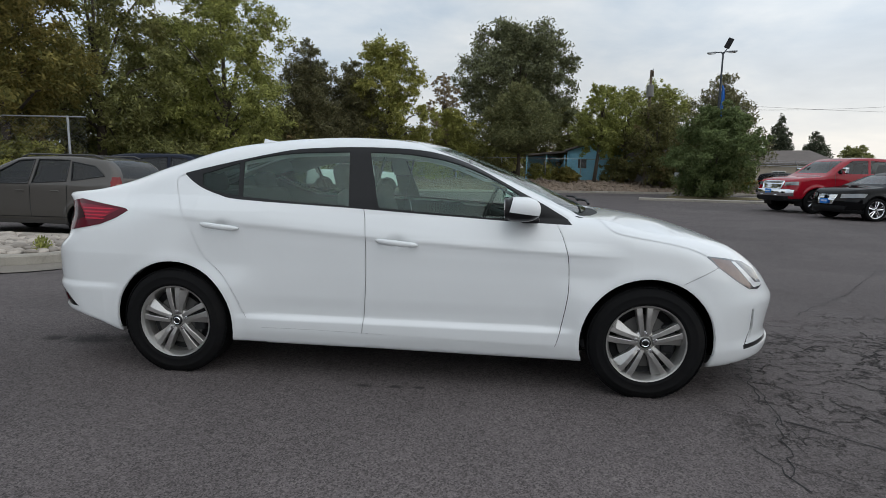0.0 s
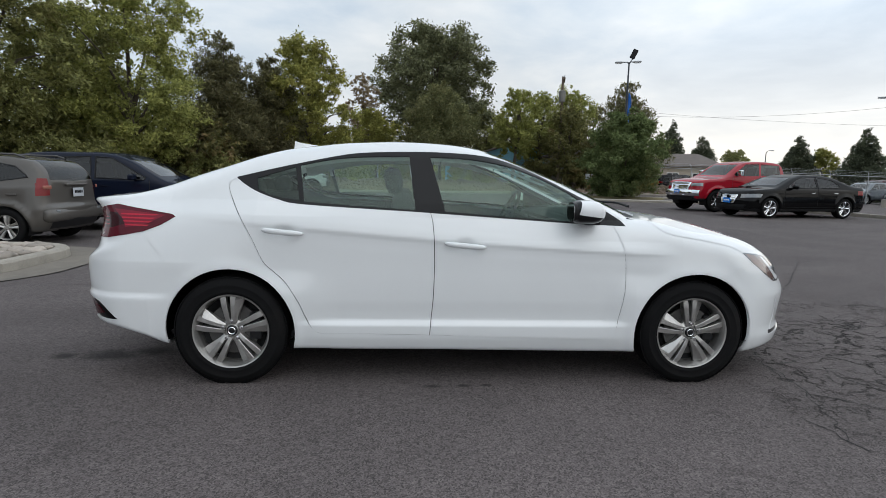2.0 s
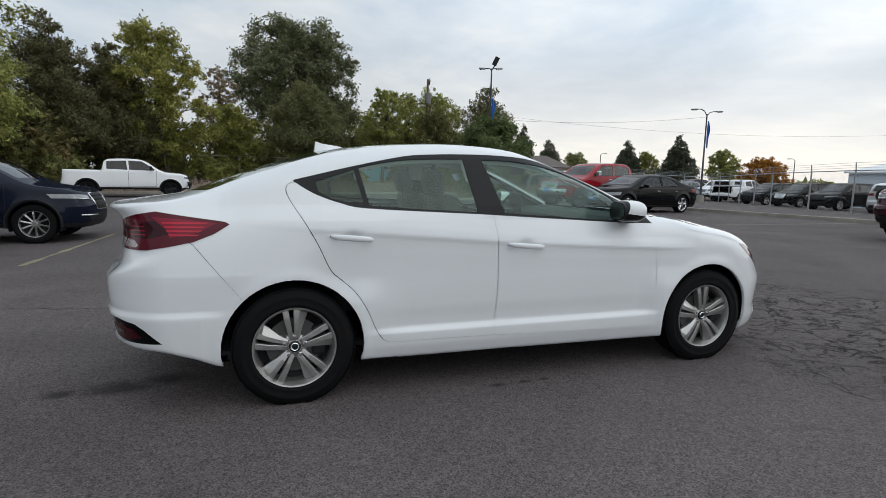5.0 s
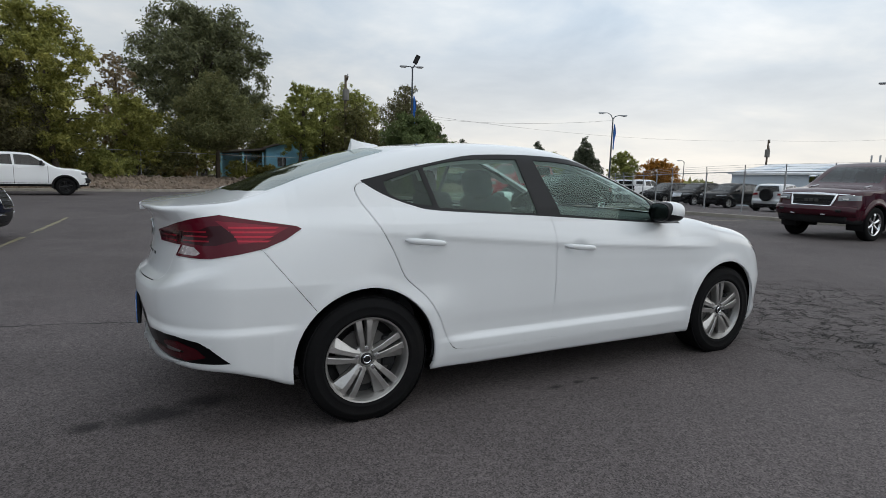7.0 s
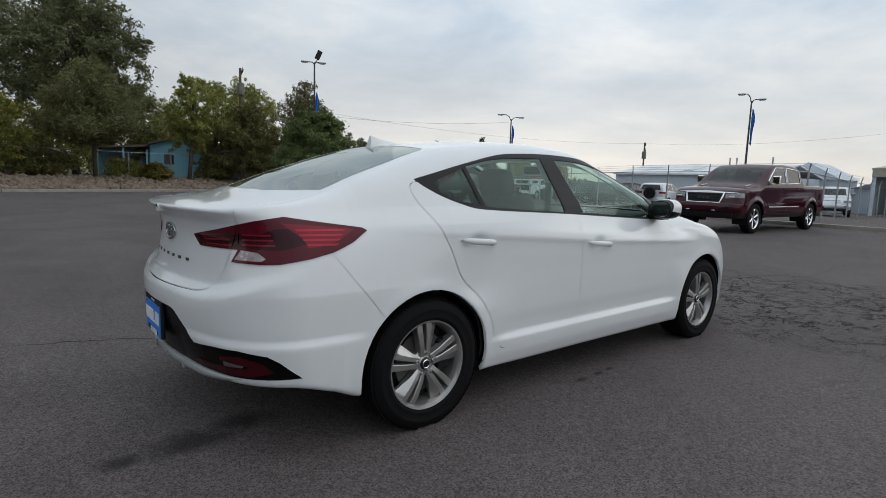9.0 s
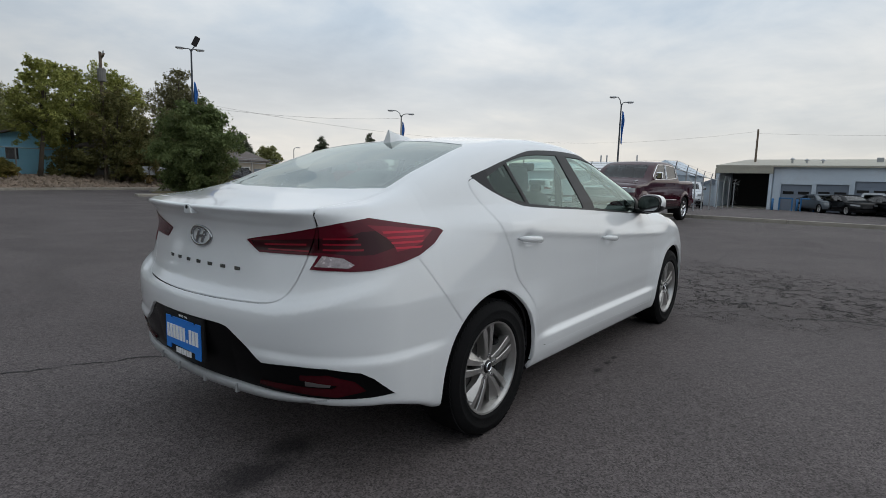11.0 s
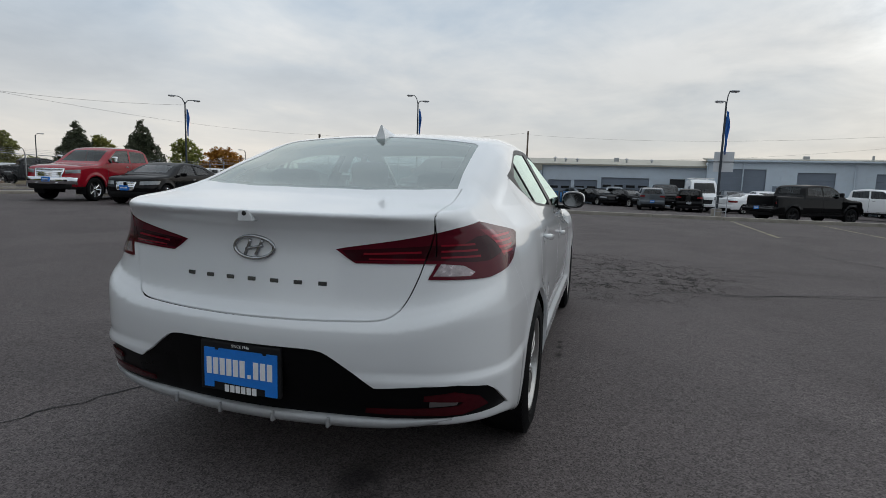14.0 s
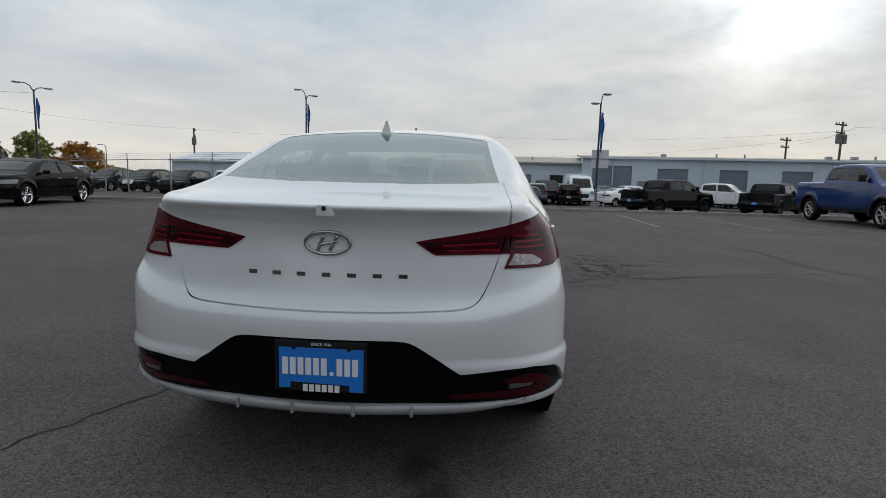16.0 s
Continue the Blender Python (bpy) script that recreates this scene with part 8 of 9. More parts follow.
def utility_pole(x, y, height, turn, label, cans=0, arms=2):
    pole = thing("utility_pole", label, "utility pole", "utility poles", pose(x, y, ground_z(x, y), 0, 0, turn))
    part("pole", rod((0, 0, -0.2), (0, 0, height), 0.13, 0.085, 10), WOOD_POLE, pole)
    for k in range(arms):
        arm = part("crossarm", box((0.1, 1.7 - 0.4 * k, 0.12), (0.12, 0, height - 0.25 - 0.7 * k), 0.01), WOOD_POLE, pole)
        for d in (-0.7, -0.35, 0.35, 0.7):
            part("insulator", rod((0.12, d * (1 - 0.2 * k), height - 0.2 - 0.7 * k), (0.12, d * (1 - 0.2 * k), height - 0.02 - 0.7 * k), 0.04, 0.03, 8), GALV, arm)
    for k in range(cans):
        part("transformer", lathe([(0.0, 0.45), (0.2, 0.43), (0.24, 0.38), (0.24, -0.38), (0.0, -0.42)], 14, "z", at=(0.0, 0.38 * (1 if k % 2 else -1), height - 1.5)), material("weathered transformer can", (0.15, 0.145, 0.135), 0.6, 0.2, vary=0.2), pole, "weathered grey transformer can")
    return pole


utility_pole(57.5, 33.0, 7.1, -60, "wooden utility pole with transformers", 2)
utility_pole(46.8, -31.7, 7.7, 30, "wooden utility pole with transformers", 2)
utility_pole(53.2, -30.5, 6.9, 30, "wooden utility pole with crossarms", 0)
utility_pole(11.0, 37.2, 8.6, -15, "wooden utility pole among the trees", 1, 1)
utility_pole(57.6, 7.2, 7.6, 0, "slim dark utility pole behind the warehouse", 0, 0)


def wire(a, b, sag, name="overhead_wire"):
    pts = [Vector(a).lerp(Vector(b), i / 16) - Vector((0, 0, sag * 4 * (i / 16) * (1 - i / 16))) for i in range(17)]
    tagged(mesh_object(name, tube(pts, 0.008, 4), SATIN_BLACK), "thin dark overhead wire", "wire")


wire((11.0, 37.2, 6.6), (57.5, 33.0, 6.2), 0.9)
wire((11.0, 37.2, 6.2), (29.2, 28.0, 5.9), 0.6)
wire((57.5, 33.0, 6.2), (57.6, 7.2, 6.6), 0.6)
wire((46.8, -32.8, 6.4), (57.6, 7.2, 6.4), 0.9)
wire((46.8, -32.8, 6.0), (80.0, -10.0, 5.0), 0.5)
wire((53.2, -31.7, 5.6), (46.8, -32.8, 6.6), 0.2)
wire((46.8, -32.8, 6.6), (40.0, -70.0, 7.5), 0.5)


def build_meters():
    """Grey service boxes by the rock bank, and a leaning barrier by the kerb."""
    meter = thing("service_box", "pale service boxes on posts by the rock bank", "service box", m=pose(13.4, 35.6, 0.25, 0, 0, -10))
    for i in range(4):
        part("box", box((0.34, 0.2, 0.55), (-0.6 + i * 0.4, 0, 0.95), 0.02), PLATE_METAL, meter)
    for dx in (-0.6, 0.6):
        part("post", rod((dx, 0.1, -0.1), (dx, 0.1, 1.2), 0.04), GALV, meter)
    rail = thing("barrier_stand", "leaning grey metal stand beside the parked SUV", "stand", m=pose(26.4, -6.9, ground_z(26.4, -6.9), 0, 0, -15))
    for dy in (-0.25, 0.25):
        part("leg", rod((0, dy, 0), (0.25, dy, 1.25), 0.025), GALV, rail)
    for z in (0.4, 0.8, 1.2):
        part("rung", rod((0.2 * z, -0.25, z), (0.2 * z, 0.25, z), 0.02), GALV, rail)


build_meters()

# the dealer's own building stands behind the camera and closes the place
def build_showroom():
    show = thing("building_west", "plain grey showroom wall behind the lot", "building", m=pose(-17.5, -9.0, 0), kind="structure")
    wall = material("plain grey render", (0.30, 0.30, 0.31), 0.8, vary=0.08, grain=(0.5, 20))
    part("wall", box((0.4, 22.0, 6.2), (0, 0, 3.1)), wall, show)
    part("parapet", box((0.6, 22.2, 0.3), (0, 0, 6.3), 0.03), wall, show)
    for i in range(5):
        frame = part("window", box((0.12, 2.8, 2.6), (0.22, -8 + 4 * i, 1.7), 0.02), SATIN_BLACK, show)
        part("pane", box((0.03, 2.6, 2.4), (0.29, -8 + 4 * i, 1.7)), GLOSS_BLACK, frame)


build_showroom()

# ---- trees ----
def leaf_material(name, dark, light, dry=None):
    if name in MATS:
        return MATS[name]
    m = bpy.data.materials.new(name)
    m.use_nodes = True
    t = m.node_tree
    p = t.nodes["Principled BSDF"]
    p.inputs["Roughness"].default_value = 0.7
    p.inputs["Specular IOR Level"].default_value = 0.25
    island = t.nodes.new("ShaderNodeNewGeometry").outputs["Random Per Island"]
    coord = t.nodes.new("ShaderNodeTexCoord").outputs["Object"]
    clump = noise_of(t, coord, 0.55, 4.0, 0.6)
    mix = maths(t, "ADD", maths(t, "MULTIPLY", island, 0.55), maths(t, "MULTIPLY", clump, 0.55))
    tone = ramp(t, mix, (0.22, dark), (0.82, light))
    if dry:
        tone = blend(t, ramp(t, noise_of(t, coord, 0.35, 5.0, 0.65), (0.52, 0.0), (0.66, dry[1])), tone, dry[0])
    link(t, tone, p.inputs["Base Color"])
    see = t.nodes.new("ShaderNodeBsdfTranslucent")
    link(t, tone, see.inputs[0])
    both = t.nodes.new("ShaderNodeMixShader")
    both.inputs[0].default_value = 0.4
    link(t, p.outputs[0], both.inputs[1])
    link(t, see.outputs[0], both.inputs[2])
    link(t, both.outputs[0], t.nodes["Material Output"].inputs[0])
    MATS[name] = m
    return m


LEAFY = 2.6
BARK = material("grey brown bark", (0.085, 0.068, 0.052), 0.95, vary=0.35, grain=(3, 40), bump=0.6)


def leaf_mesh(centres, normals, sizes, rng, name, longer=1.5):
    """Small folded leaf sprays at places: each a kinked pair of four-sided blades."""
    n = len(centres)
    a = np.cross(normals, rng.normal(size=(n, 3)))
    a /= np.maximum(np.linalg.norm(a, axis=1, keepdims=True), 1e-6)
    b = np.cross(normals, a)
    s = sizes[:, None]
    fold = normals * s * rng.uniform(-0.35, 0.35, (n, 1))
    p0, p1 = centres - a * s * longer, centres + a * s * longer
    mid0, mid1 = centres - b * s * 0.55 + fold, centres + b * s * 0.55 + fold
    verts = np.stack([p0, mid0, p1, mid1], 1).reshape(-1, 3)
    faces = np.arange(4 * n).reshape(n, 4)
    me = bpy.data.meshes.new(name)
    me.vertices.add(4 * n)
    me.vertices.foreach_set("co", verts.ravel())
    me.loops.add(4 * n)
    me.loops.foreach_set("vertex_index", faces.ravel())
    me.polygons.add(n)
    me.polygons.foreach_set("loop_start", np.arange(0, 4 * n, 4))
    me.polygons.foreach_set("loop_total", np.full(n, 4))
    me.update(calc_edges=True)
    return me


def broadleaf(x, y, z, height, width, mat, label, seed, leaves=9000, crown_from=0.22, leaf=0.13, lumps=26, airy=0.0, name="tree", squat=1.0):
    """A trunk with limbs and a crown of lumps of leaves with gaps between."""
    leaves, leaf = int(leaves * LEAFY), leaf * 0.57
    rng = np.random.default_rng(seed)
    tree = thing(name, label, "tree" if height > 3.2 else "bush", "", pose(x, y, z))
    rad = width / 2
    crown_h = height * (1 - crown_from)
    wood = bmesh.new()
    fork = height * (crown_from + 0.12)
    lean = rng.normal(0, 0.03, 2) * height
    r0 = max(0.018 * height + 0.03, 0.05)
    tube([(0, 0, -0.2), (lean[0] * 0.3, lean[1] * 0.3, fork * 0.5), (lean[0] * 0.6, lean[1] * 0.6, fork), (lean[0], lean[1], height * 0.72)], [r0, r0 * 0.8, r0 * 0.65, r0 * 0.15], 8, wood)
    centres = []
    lumps = int(lumps * 1.7)
    for i in range(lumps):
        u = (i + 0.5) / lumps
        h = u ** 0.85
        spread = math.sin(math.pi * (0.10 + 0.80 * h)) ** 0.8 * (1.05 - 0.25 * h)
        ang = i * 2.39996 + rng.uniform(-0.4, 0.4)
        out = rad * spread * (rng.uniform(0.66, 0.98) if i % 3 else rng.uniform(0.1, 0.6))
        c = np.array([lean[0] * h + out * math.cos(ang), lean[1] * h + out * math.sin(ang), height * crown_from + crown_h * (0.06 + 0.88 * h)])
        size = rad * rng.uniform(0.22, 0.38) * (1.15 - 0.40 * h)
        centres.append((c, size))
        if i % 4 == 0:
            start = Vector((lean[0] * 0.5, lean[1] * 0.5, fork * rng.uniform(0.7, 1.0) + (c[2] - fork) * 0.35 * max(0, 1 if c[2] > fork else 0)))
            end = Vector(c)
            mid = start.lerp(end, 0.5) + Vector((0, 0, 0.06 * height))
            tube([start, mid, end], [r0 * 0.38, r0 * 0.22, r0 * 0.06], 5, wood)
    part("trunk", wood, BARK, tree, smooth=True)
    # each lump breaks into sprays, each spray into leaves
    sprays = []
    for c, size in centres:
        k = int(rng.integers(11, 16))
        d = rng.normal(size=(k, 3)) + (0, 0, 0.35)
        d /= np.linalg.norm(d, axis=1, keepdims=True)
        out = size * rng.uniform(0.35, 1.20, (k, 1))
        for q, o in zip(c + d * out * (1, 1, 0.85 * squat), d):
            sprays.append((q, o, size * rng.uniform(0.20, 0.42) * (1 - 0.25 * airy)))
    qs, os_, ss = (np.array(v) for v in zip(*sprays))
    weights = ss ** 1.8
    pick = rng.choice(len(sprays), leaves, p=weights / weights.sum())
    off = rng.normal(size=(leaves, 3)) * 0.47
    stretch = rng.normal(size=(leaves, 1)) * 0.36
    p = qs[pick] + (off + os_[pick] * stretch) * ss[pick][:, None] * (1, 1, 0.8)
    nrm = os_[pick] * 0.5 + rng.normal(size=(leaves, 3)) * 0.6 + (0, 0, 0.4)
    nrm /= np.linalg.norm(nrm, axis=1, keepdims=True)
    me = leaf_mesh(p, nrm, leaf * rng.uniform(0.55, 1.25, leaves), rng, "crown")
    me.materials.append(mat)
    ob = new("crown", me)
    ob.parent = tree
    return tree


def conifer(x, y, z, height, width, mat, label, seed, leaves=9000, leaf=0.12, ragged=0.25, bare=0.06, name="conifer", taper=0.75, lift=0.16):
    """A straight trunk with whorls of drooping boughs under a pointed, uneven outline."""
    leaves, leaf = int(leaves * LEAFY), leaf * 0.57
    rng = np.random.default_rng(seed)
    tree = thing(name, label, "tree", "", pose(x, y, z))
    wood = bmesh.new()
    tube([(0, 0, -0.2), (0, 0, height * 0.5), (0.02 * height * rng.normal(), 0, height * 0.98)], [0.022 * height, 0.014 * height, 0.01], 8, wood)
    boughs = []
    rows = int(14 + height * 2.0)
    for i in range(rows):
        u = bare + (1 - bare) * (i + 0.5) / rows
        reach = width / 2 * (1 - u) ** taper * (1.0 if u > 0.12 else 0.85)
        for k in range(7 if u < 0.8 else 4):
            ang = 2 * math.pi * (k + rng.uniform(-0.3, 0.3)) / 7 + i * 1.3
            length = reach * rng.uniform(1 - 2 * ragged, 1.0 + 0.6 * ragged) + 0.12
            boughs.append(((u + rng.uniform(-0.6, 0.6) / rows) * height, ang, length))
            if i % 2 == 0 and k % 2 == 0:
                tube([(0, 0, u * height), (length * 0.8 * math.cos(ang), length * 0.8 * math.sin(ang), u * height + 0.02 * height)], [0.005 * height, 0.01], 4, wood)
    part("trunk", wood, BARK, tree, smooth=True)
    hs, an, ln = (np.array(v) for v in zip(*boughs))
    w = ln ** 1.3
    pick = rng.choice(len(boughs), leaves, p=w / w.sum())
    t = rng.uniform(0.0, 1.0, leaves) ** 0.6
    side = rng.normal(0, 0.13, leaves) * (0.3 + ln[pick]) * (1.2 - 0.6 * t)
    r = ln[pick] * t
    ang = an[pick]
    p = np.stack([r * np.cos(ang) - side * np.sin(ang), r * np.sin(ang) + side * np.cos(ang),
                  hs[pick] + lift * r - 0.10 * r * r / max(width, 0.5) + rng.normal(0, 0.07, leaves) * (0.5 + ln[pick])], 1)
    nrm = rng.normal(size=(leaves, 3)) * 0.7 + (0, 0, 0.7)
    nrm /= np.linalg.norm(nrm, axis=1, keepdims=True)
    me = leaf_mesh(p, nrm, leaf * rng.uniform(0.5, 1.2, leaves), rng, "crown", 1.9)
    me.materials.append(mat)
    ob = new("crown", me)
    ob.parent = tree
    return tree


GREEN = leaf_material("mid green leaves", (0.129, 0.149, 0.045), (0.407, 0.414, 0.122), ((0.342, 0.262, 0.066), 0.25))
OLIVE = leaf_material("olive leaves", (0.106, 0.116, 0.045), (0.330, 0.330, 0.118), ((0.289, 0.197, 0.078), 0.25))
FRESH = leaf_material("yellow green leaves", (0.125, 0.138, 0.035), (0.388, 0.369, 0.100), ((0.50, 0.40, 0.09), 0.25))
ELM = leaf_material("dark elm leaves", (0.066, 0.072, 0.040), (0.215, 0.225, 0.115))
TURNING = leaf_material("turning leaves", (0.086, 0.090, 0.025), (0.276, 0.230, 0.067), ((0.30, 0.15, 0.04), 0.3))
ORANGE = leaf_material("orange autumn leaves", (0.238, 0.102, 0.020), (0.578, 0.289, 0.051))
PINE = leaf_material("pine needles", (0.069, 0.067, 0.036), (0.231, 0.215, 0.105))
SPRUCE = leaf_material("dark spruce needles", (0.038, 0.047, 0.031), (0.129, 0.146, 0.090))
RUSSET = leaf_material("russet green leaves", (0.067, 0.072, 0.028), (0.228, 0.214, 0.079), ((0.262, 0.118, 0.066), 0.5))
DEEP = leaf_material("deep green leaves", (0.060, 0.086, 0.031), (0.198, 0.246, 0.094), ((0.24, 0.10, 0.05), 0.3))
PINE_OLIVE = leaf_material("olive pine needles", (0.072, 0.078, 0.036), (0.23, 0.235, 0.10), ((0.26, 0.18, 0.09), 0.25))
DRY = leaf_material("dry pale leaves", (0.16, 0.12, 0.07), (0.33, 0.25, 0.15))

broadleaf(-18.2, 15.3, 0.1, 9.4, 6.4, TURNING, "tree with turning orange and green leaves by the fence", 1, 12000, 0.2, 0.13)
broadleaf(-24.0, 17.0, 0.1, 12.5, 8.0, OLIVE, "tall leafy tree behind the fence", 2, 10000, 0.16, 0.17)
broadleaf(-18.3, 20.6, 0.1, 12.4, 8.0, OLIVE, "tall leafy tree behind the fence", 3, 16000, 0.10, 0.135)
broadleaf(-14.0, 24.6, 0.2, 10.9, 7.2, GREEN, "tall leafy green tree behind the fence", 4, 19000, 0.08, 0.125)
broadleaf(-18.0, 27.5, 0.3, 9.6, 6.5, OLIVE, "leafy tree at the back of the row", 5, 8000, 0.12, 0.17)
conifer(-12.0, 31.6, 0.4, 9.0, 6.4, PINE, "dark shaggy pine with upswept boughs", 6, 17000, 0.115, 0.35, 0.18, "pine", 0.62, 0.35)
conifer(-9.4, 32.8, 0.4, 8.1, 5.6, PINE, "dark shaggy pine with upswept boughs", 7, 15000, 0.115, 0.35, 0.18, "pine", 0.62, 0.35)
broadleaf(-6.7, 34.0, 0.5, 9.3, 6.2, FRESH, "tall yellow-green tree above the rock bank", 8, 13000, 0.14, 0.14)
broadleaf(-3.9, 40.5, 0.7, 8.4, 3.2, DRY, "thin tree with dry pale leaves", 9, 3500, 0.2, 0.12, airy=1.0)
broadleaf(-2.8, 37.5, 0.7, 5.2, 3.4, FRESH, "small yellow-green tree by the fence", 10, 5000, 0.1, 0.13)
broadleaf(1.9, 47.0, 0.6, 13.5, 12.6, ELM, "huge dark elm above the row", 11, 22000, 0.3, 0.20, 34)
conifer(1.9, 36.6, 0.6, 6.9, 6.8, PINE_OLIVE, "spreading olive-green pine above the rocks", 12, 17000, 0.115, 0.42, 0.3, "pine", 0.42, 0.30)
broadleaf(7.5, 37.6, 0.6, 7.0, 4.0, GREEN, "green tree before the blue house", 13, 6000, 0.3, 0.13, airy=0.6)
broadleaf(6.7, 46.0, 0.6, 6.6, 5.6, OLIVE, "olive tree filling the gap behind the house", 28, 6000, 0.06, 0.15)
broadleaf(10.3, 41.0, 0.6, 7.4, 4.6, GREEN, "airy green tree behind the bank", 14, 6500, 0.2, 0.13, airy=0.6)
broadleaf(13.6, 42.0, 0.5, 8.0, 5.2, GREEN, "green tree behind the wooden pole", 15, 7000, 0.2, 0.14)
conifer(16.3, 37.8, 0.4, 8.1, 6.8, PINE, "dark pointed pine behind the rounded tree", 16, 12000, 0.12, 0.3, 0.1, "pine", 0.62, 0.35)
broadleaf(11.4, 36.6, 0.5, 5.8, 4.8, RUSSET, "russet shrub-like tree above the bank", 17, 6000, 0.06, 0.13)
broadleaf(12.5, 28.2, 0.0, 5.0, 5.0, DEEP, "dense rounded tree round the foot of a lamp pole", 18, 16000, 0.03, 0.12, 34)
conifer(30.4, 59.0, -0.2, 8.2, 5.6, SPRUCE, "dark spruce beyond the tan house", 19, 7000, 0.18, 0.25, 0.05, "spruce", 0.8, -0.12)
conifer(34.8, 60.2, -0.3, 6.7, 7.6, SPRUCE, "broad dark spruce beyond the fence", 20, 7000, 0.18, 0.2, 0.03, "spruce", 0.8, -0.12)
broadleaf(41.0, 63.5, -0.4, 5.4, 4.6, OLIVE, "round distant tree beyond the yard", 21, 4000, 0.05, 0.2)
conifer(42.0, 53.5, -0.45, 6.7, 6.8, SPRUCE, "dark spruce behind the fence", 22, 8000, 0.18, 0.2, 0.02, "spruce", 0.8, -0.12)
broadleaf(44.6, 53.0, -0.5, 5.4, 3.6, FRESH, "yellowing tree beside a spruce", 23, 4000, 0.05, 0.17)
conifer(42.8, 45.6, -0.5, 6.9, 6.9, SPRUCE, "broad dark spruce behind the fence", 24, 9000, 0.18, 0.2, 0.02, "spruce", 0.8, -0.12)
broadleaf(50.0, 46.4, -0.6, 5.6, 3.9, GREEN, "green tree behind the yard", 25, 5000, 0.05, 0.17)
broadleaf(54.6, 45.0, -0.7, 4.8, 5.6, ORANGE, "bright orange autumn tree behind the yard", 26, 6000, 0.05, 0.18)
broadleaf(70.0, 36.0, -1.0, 4.0, 3.6, OLIVE, "small distant olive tree past the yard", 27, 2500, 0.05, 0.2)
for i, (x, y, h, w, m) in enumerate(((-20.5, 23.0, 2.4, 5.0, OLIVE), (-11.0, 27.0, 2.0, 3.4, OLIVE), (-14.5, 29.5, 2.6, 5.0, RUSSET), (-8.0, 35.5, 2.4, 4.5, OLIVE), (-4.6, 35.2, 1.8, 3.4, GREEN), (-0.6, 37.6, 2.2, 3.6, RUSSET),
                                    (3.8, 38.9, 1.6, 2.6, FRESH), (5.4, 37.2, 1.3, 2.2, TURNING), (9.4, 38.2, 2.0, 3.0, RUSSET), (12.6, 36.4, 2.2, 3.0, RUSSET), (17.0, 36.0, 1.5, 2.4, TURNING), (-16.8, 14.8, 1.9, 3.2, FRESH),
                                    (-21.0, 15.6, 2.2, 4.0, OLIVE), (-15.0, 20.0, 2.2, 4.4, OLIVE), (-2.4, 42.0, 4.0, 6.0, OLIVE), (-9.0, 40.0, 5.0, 7.0, OLIVE), (-16.0, 34.0, 5.5, 8.0, OLIVE))):
    broadleaf(x, y, 0.35 if y > 30 else 0.1, h, w, m, "low undergrowth below the trees", 40 + i, 2600, 0.02, 0.125, 14, name="shrub")


for i, (x, y, h, w, m) in enumerate(((-27.0, 22.5, 5.5, 8.0, OLIVE), (-23.0, 25.0, 6.0, 8.0, RUSSET), (-19.5, 28.5, 6.0, 7.5, OLIVE), (-21.5, 19.5, 4.4, 6.5, RUSSET), (-12.6, 28.6, 4.2, 6.0, RUSSET), (-16.6, 24.0, 4.0, 6.0, OLIVE), (-19.0, 33.0, 4.0, 6.0, RUSSET), (-14.5, 36.5, 4.2, 6.5, RUSSET), (-10.5, 37.5, 3.6, 5.5, TURNING), (-7.0, 38.6, 3.8, 5.5, RUSSET), (-12.5, 33.6, 2.6, 4.6, RUSSET), (-8.6, 34.6, 2.4, 4.2, RUSSET),
                                    (-3.6, 44.5, 4.6, 6.5, OLIVE), (1.0, 51.0, 5.0, 8.0, OLIVE), (5.0, 50.5, 6.2, 7.5, TURNING), (9.6, 51.0, 6.8, 6.5, OLIVE), (-0.4, 43.5, 5.0, 6.0, FRESH), (14.5, 38.6, 3.4, 5.0, RUSSET), (17.2, 40.5, 4.4, 5.0, OLIVE), (12.0, 46.5, 6.0, 6.0, OLIVE))):
    broadleaf(x, y, 0.4, h, w, m, "dense brushy thicket behind the trees", 70 + i, 2300, 0.01, 0.19, 16, name="thicket")


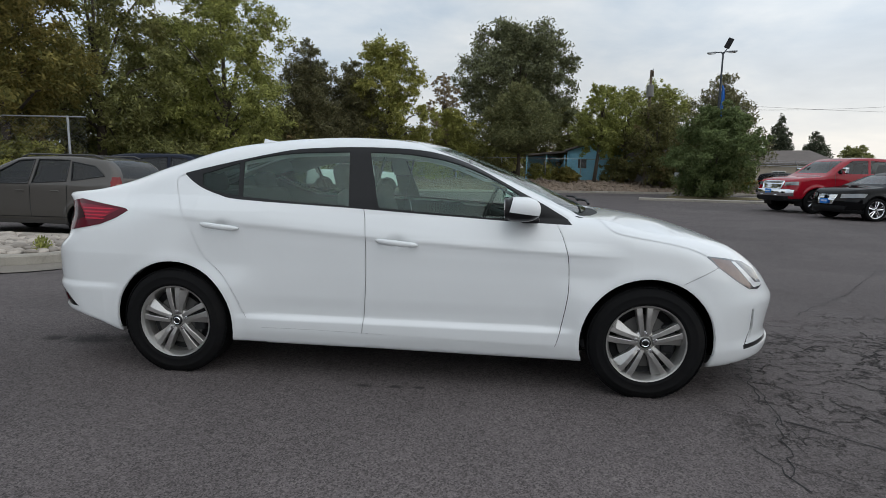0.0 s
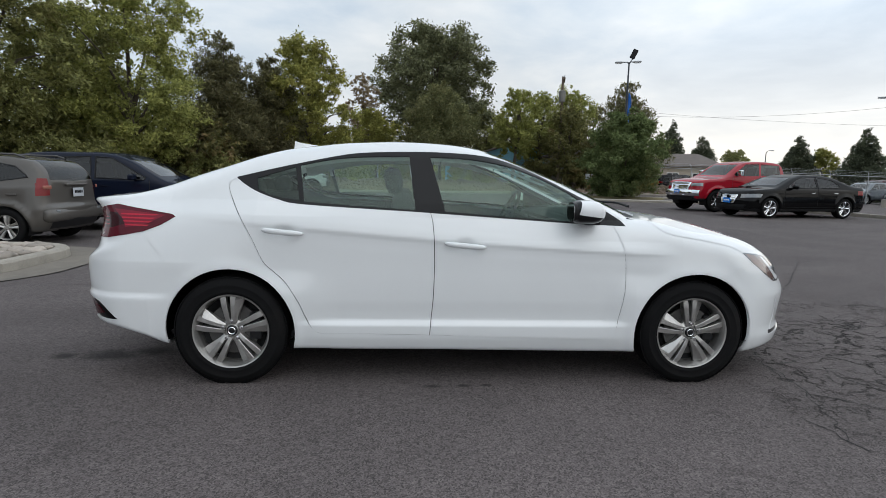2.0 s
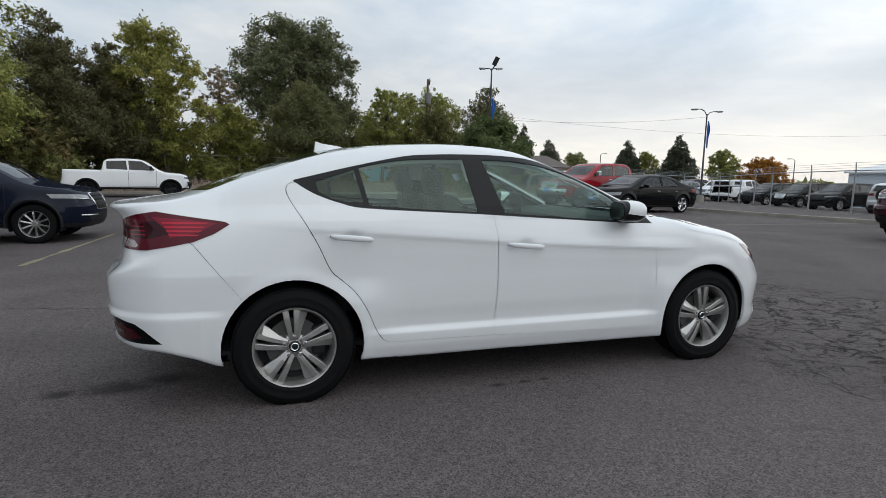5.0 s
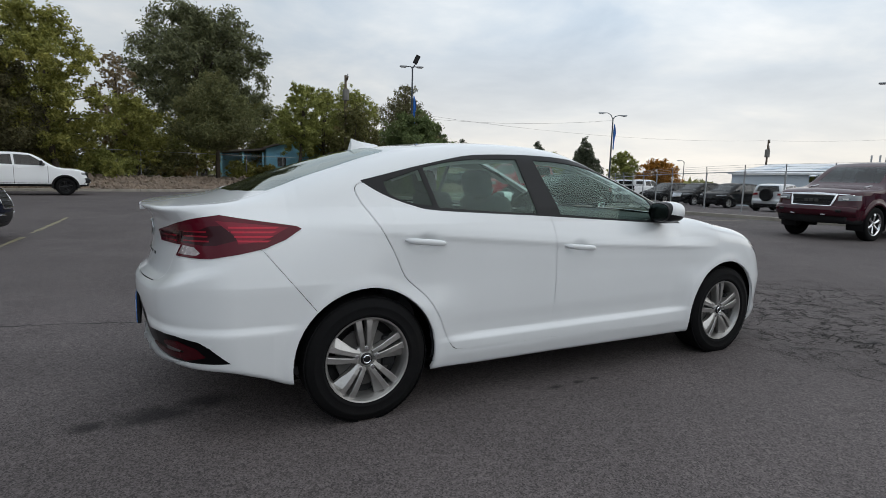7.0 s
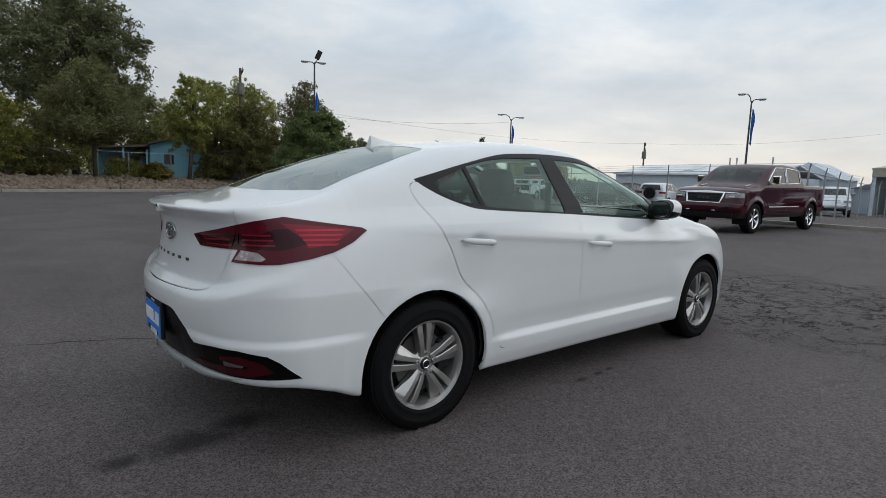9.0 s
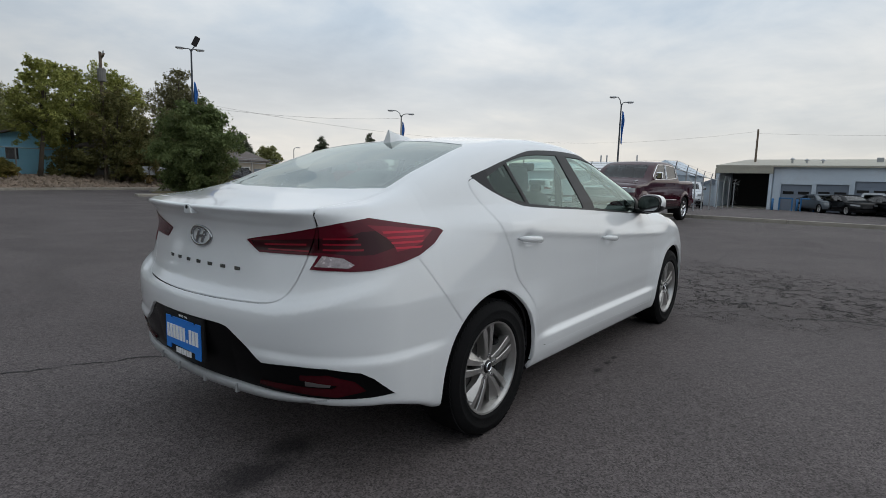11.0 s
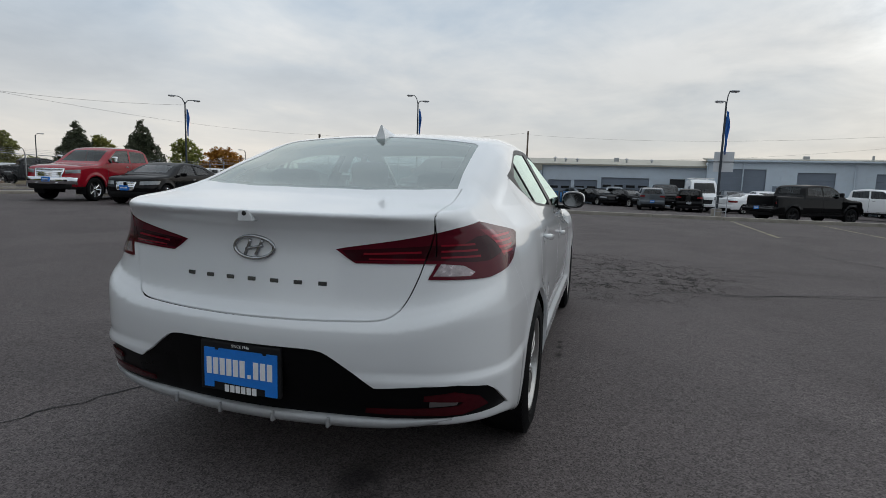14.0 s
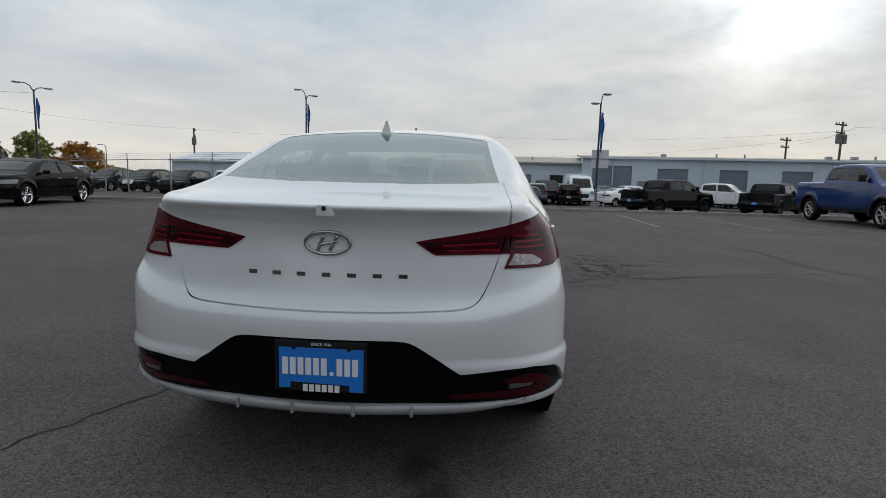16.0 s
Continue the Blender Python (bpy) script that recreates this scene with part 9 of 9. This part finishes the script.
def build_far_woods():
    """A distant belt of trees along the skyline to the east and north."""
    rng = np.random.default_rng(77)
    n = 16000
    ang = rng.uniform(-0.2, 2.4, n)
    d = rng.uniform(150, 190, n)
    h = rng.uniform(0, 1, n) ** 1.4 * (3.2 + 1.4 * np.sin(ang * 23) + 0.8 * np.sin(ang * 61))
    p = np.stack([d * np.sin(ang), d * np.cos(ang), -2.0 + h], 1)
    nrm = rng.normal(size=(n, 3))
    nrm /= np.linalg.norm(nrm, axis=1, keepdims=True)
    me = leaf_mesh(p, nrm, rng.uniform(0.5, 1.1, n), rng, "far_woods")
    me.materials.append(OLIVE)
    tagged(new("far_woods", me), "distant belt of dark trees on the skyline", "trees", kind="stuff")


build_far_woods()


def build_tree_bed():
    """The small earth bed round the lamp and its tree."""
    verts = [(12.6 + 2.6 * k * math.cos(a), 28.4 + 1.5 * k * math.sin(a), z) for k, z in ((1.0, 0.004), (0.9, 0.09), (0.0, 0.12)) for a in np.linspace(0, 2 * math.pi, 25)[:-1]]
    faces = [(r * 24 + i, r * 24 + (i + 1) % 24, r * 24 + 24 + (i + 1) % 24, r * 24 + 24 + i) for r in range(2) for i in range(24)]
    tagged(mesh_object("planting_bed", raw(verts, faces), MATS["dry grass and earth"]), "low earth bed under the rounded tree", "ground", kind="structure")


build_tree_bed()


def build_weed(x, y, z, seed):
    """A small tuft of green blades between the stones."""
    rng = np.random.default_rng(seed)
    n = 130
    ang, r, h = rng.uniform(0, 6.283, n), rng.uniform(0.0, 0.13, n), rng.uniform(0.02, 0.2, n)
    p = np.stack([r * np.cos(ang), r * np.sin(ang), h], 1)
    nrm = np.stack([np.cos(ang), np.sin(ang), rng.uniform(-0.2, 0.4, n)], 1)
    me = leaf_mesh(p, nrm / np.linalg.norm(nrm, axis=1, keepdims=True), rng.uniform(0.012, 0.03, n), rng, "weed", 2.6)
    me.materials.append(GREEN)
    ob = new("weed", me)
    tagged(ob, "small green weed between the planter stones", "weed")
    ob.matrix_basis = pose(x, y, z)


build_weed(-5.75, 3.05, -0.01, 5)
build_weed(-6.9, 2.75, 0.0, 6)
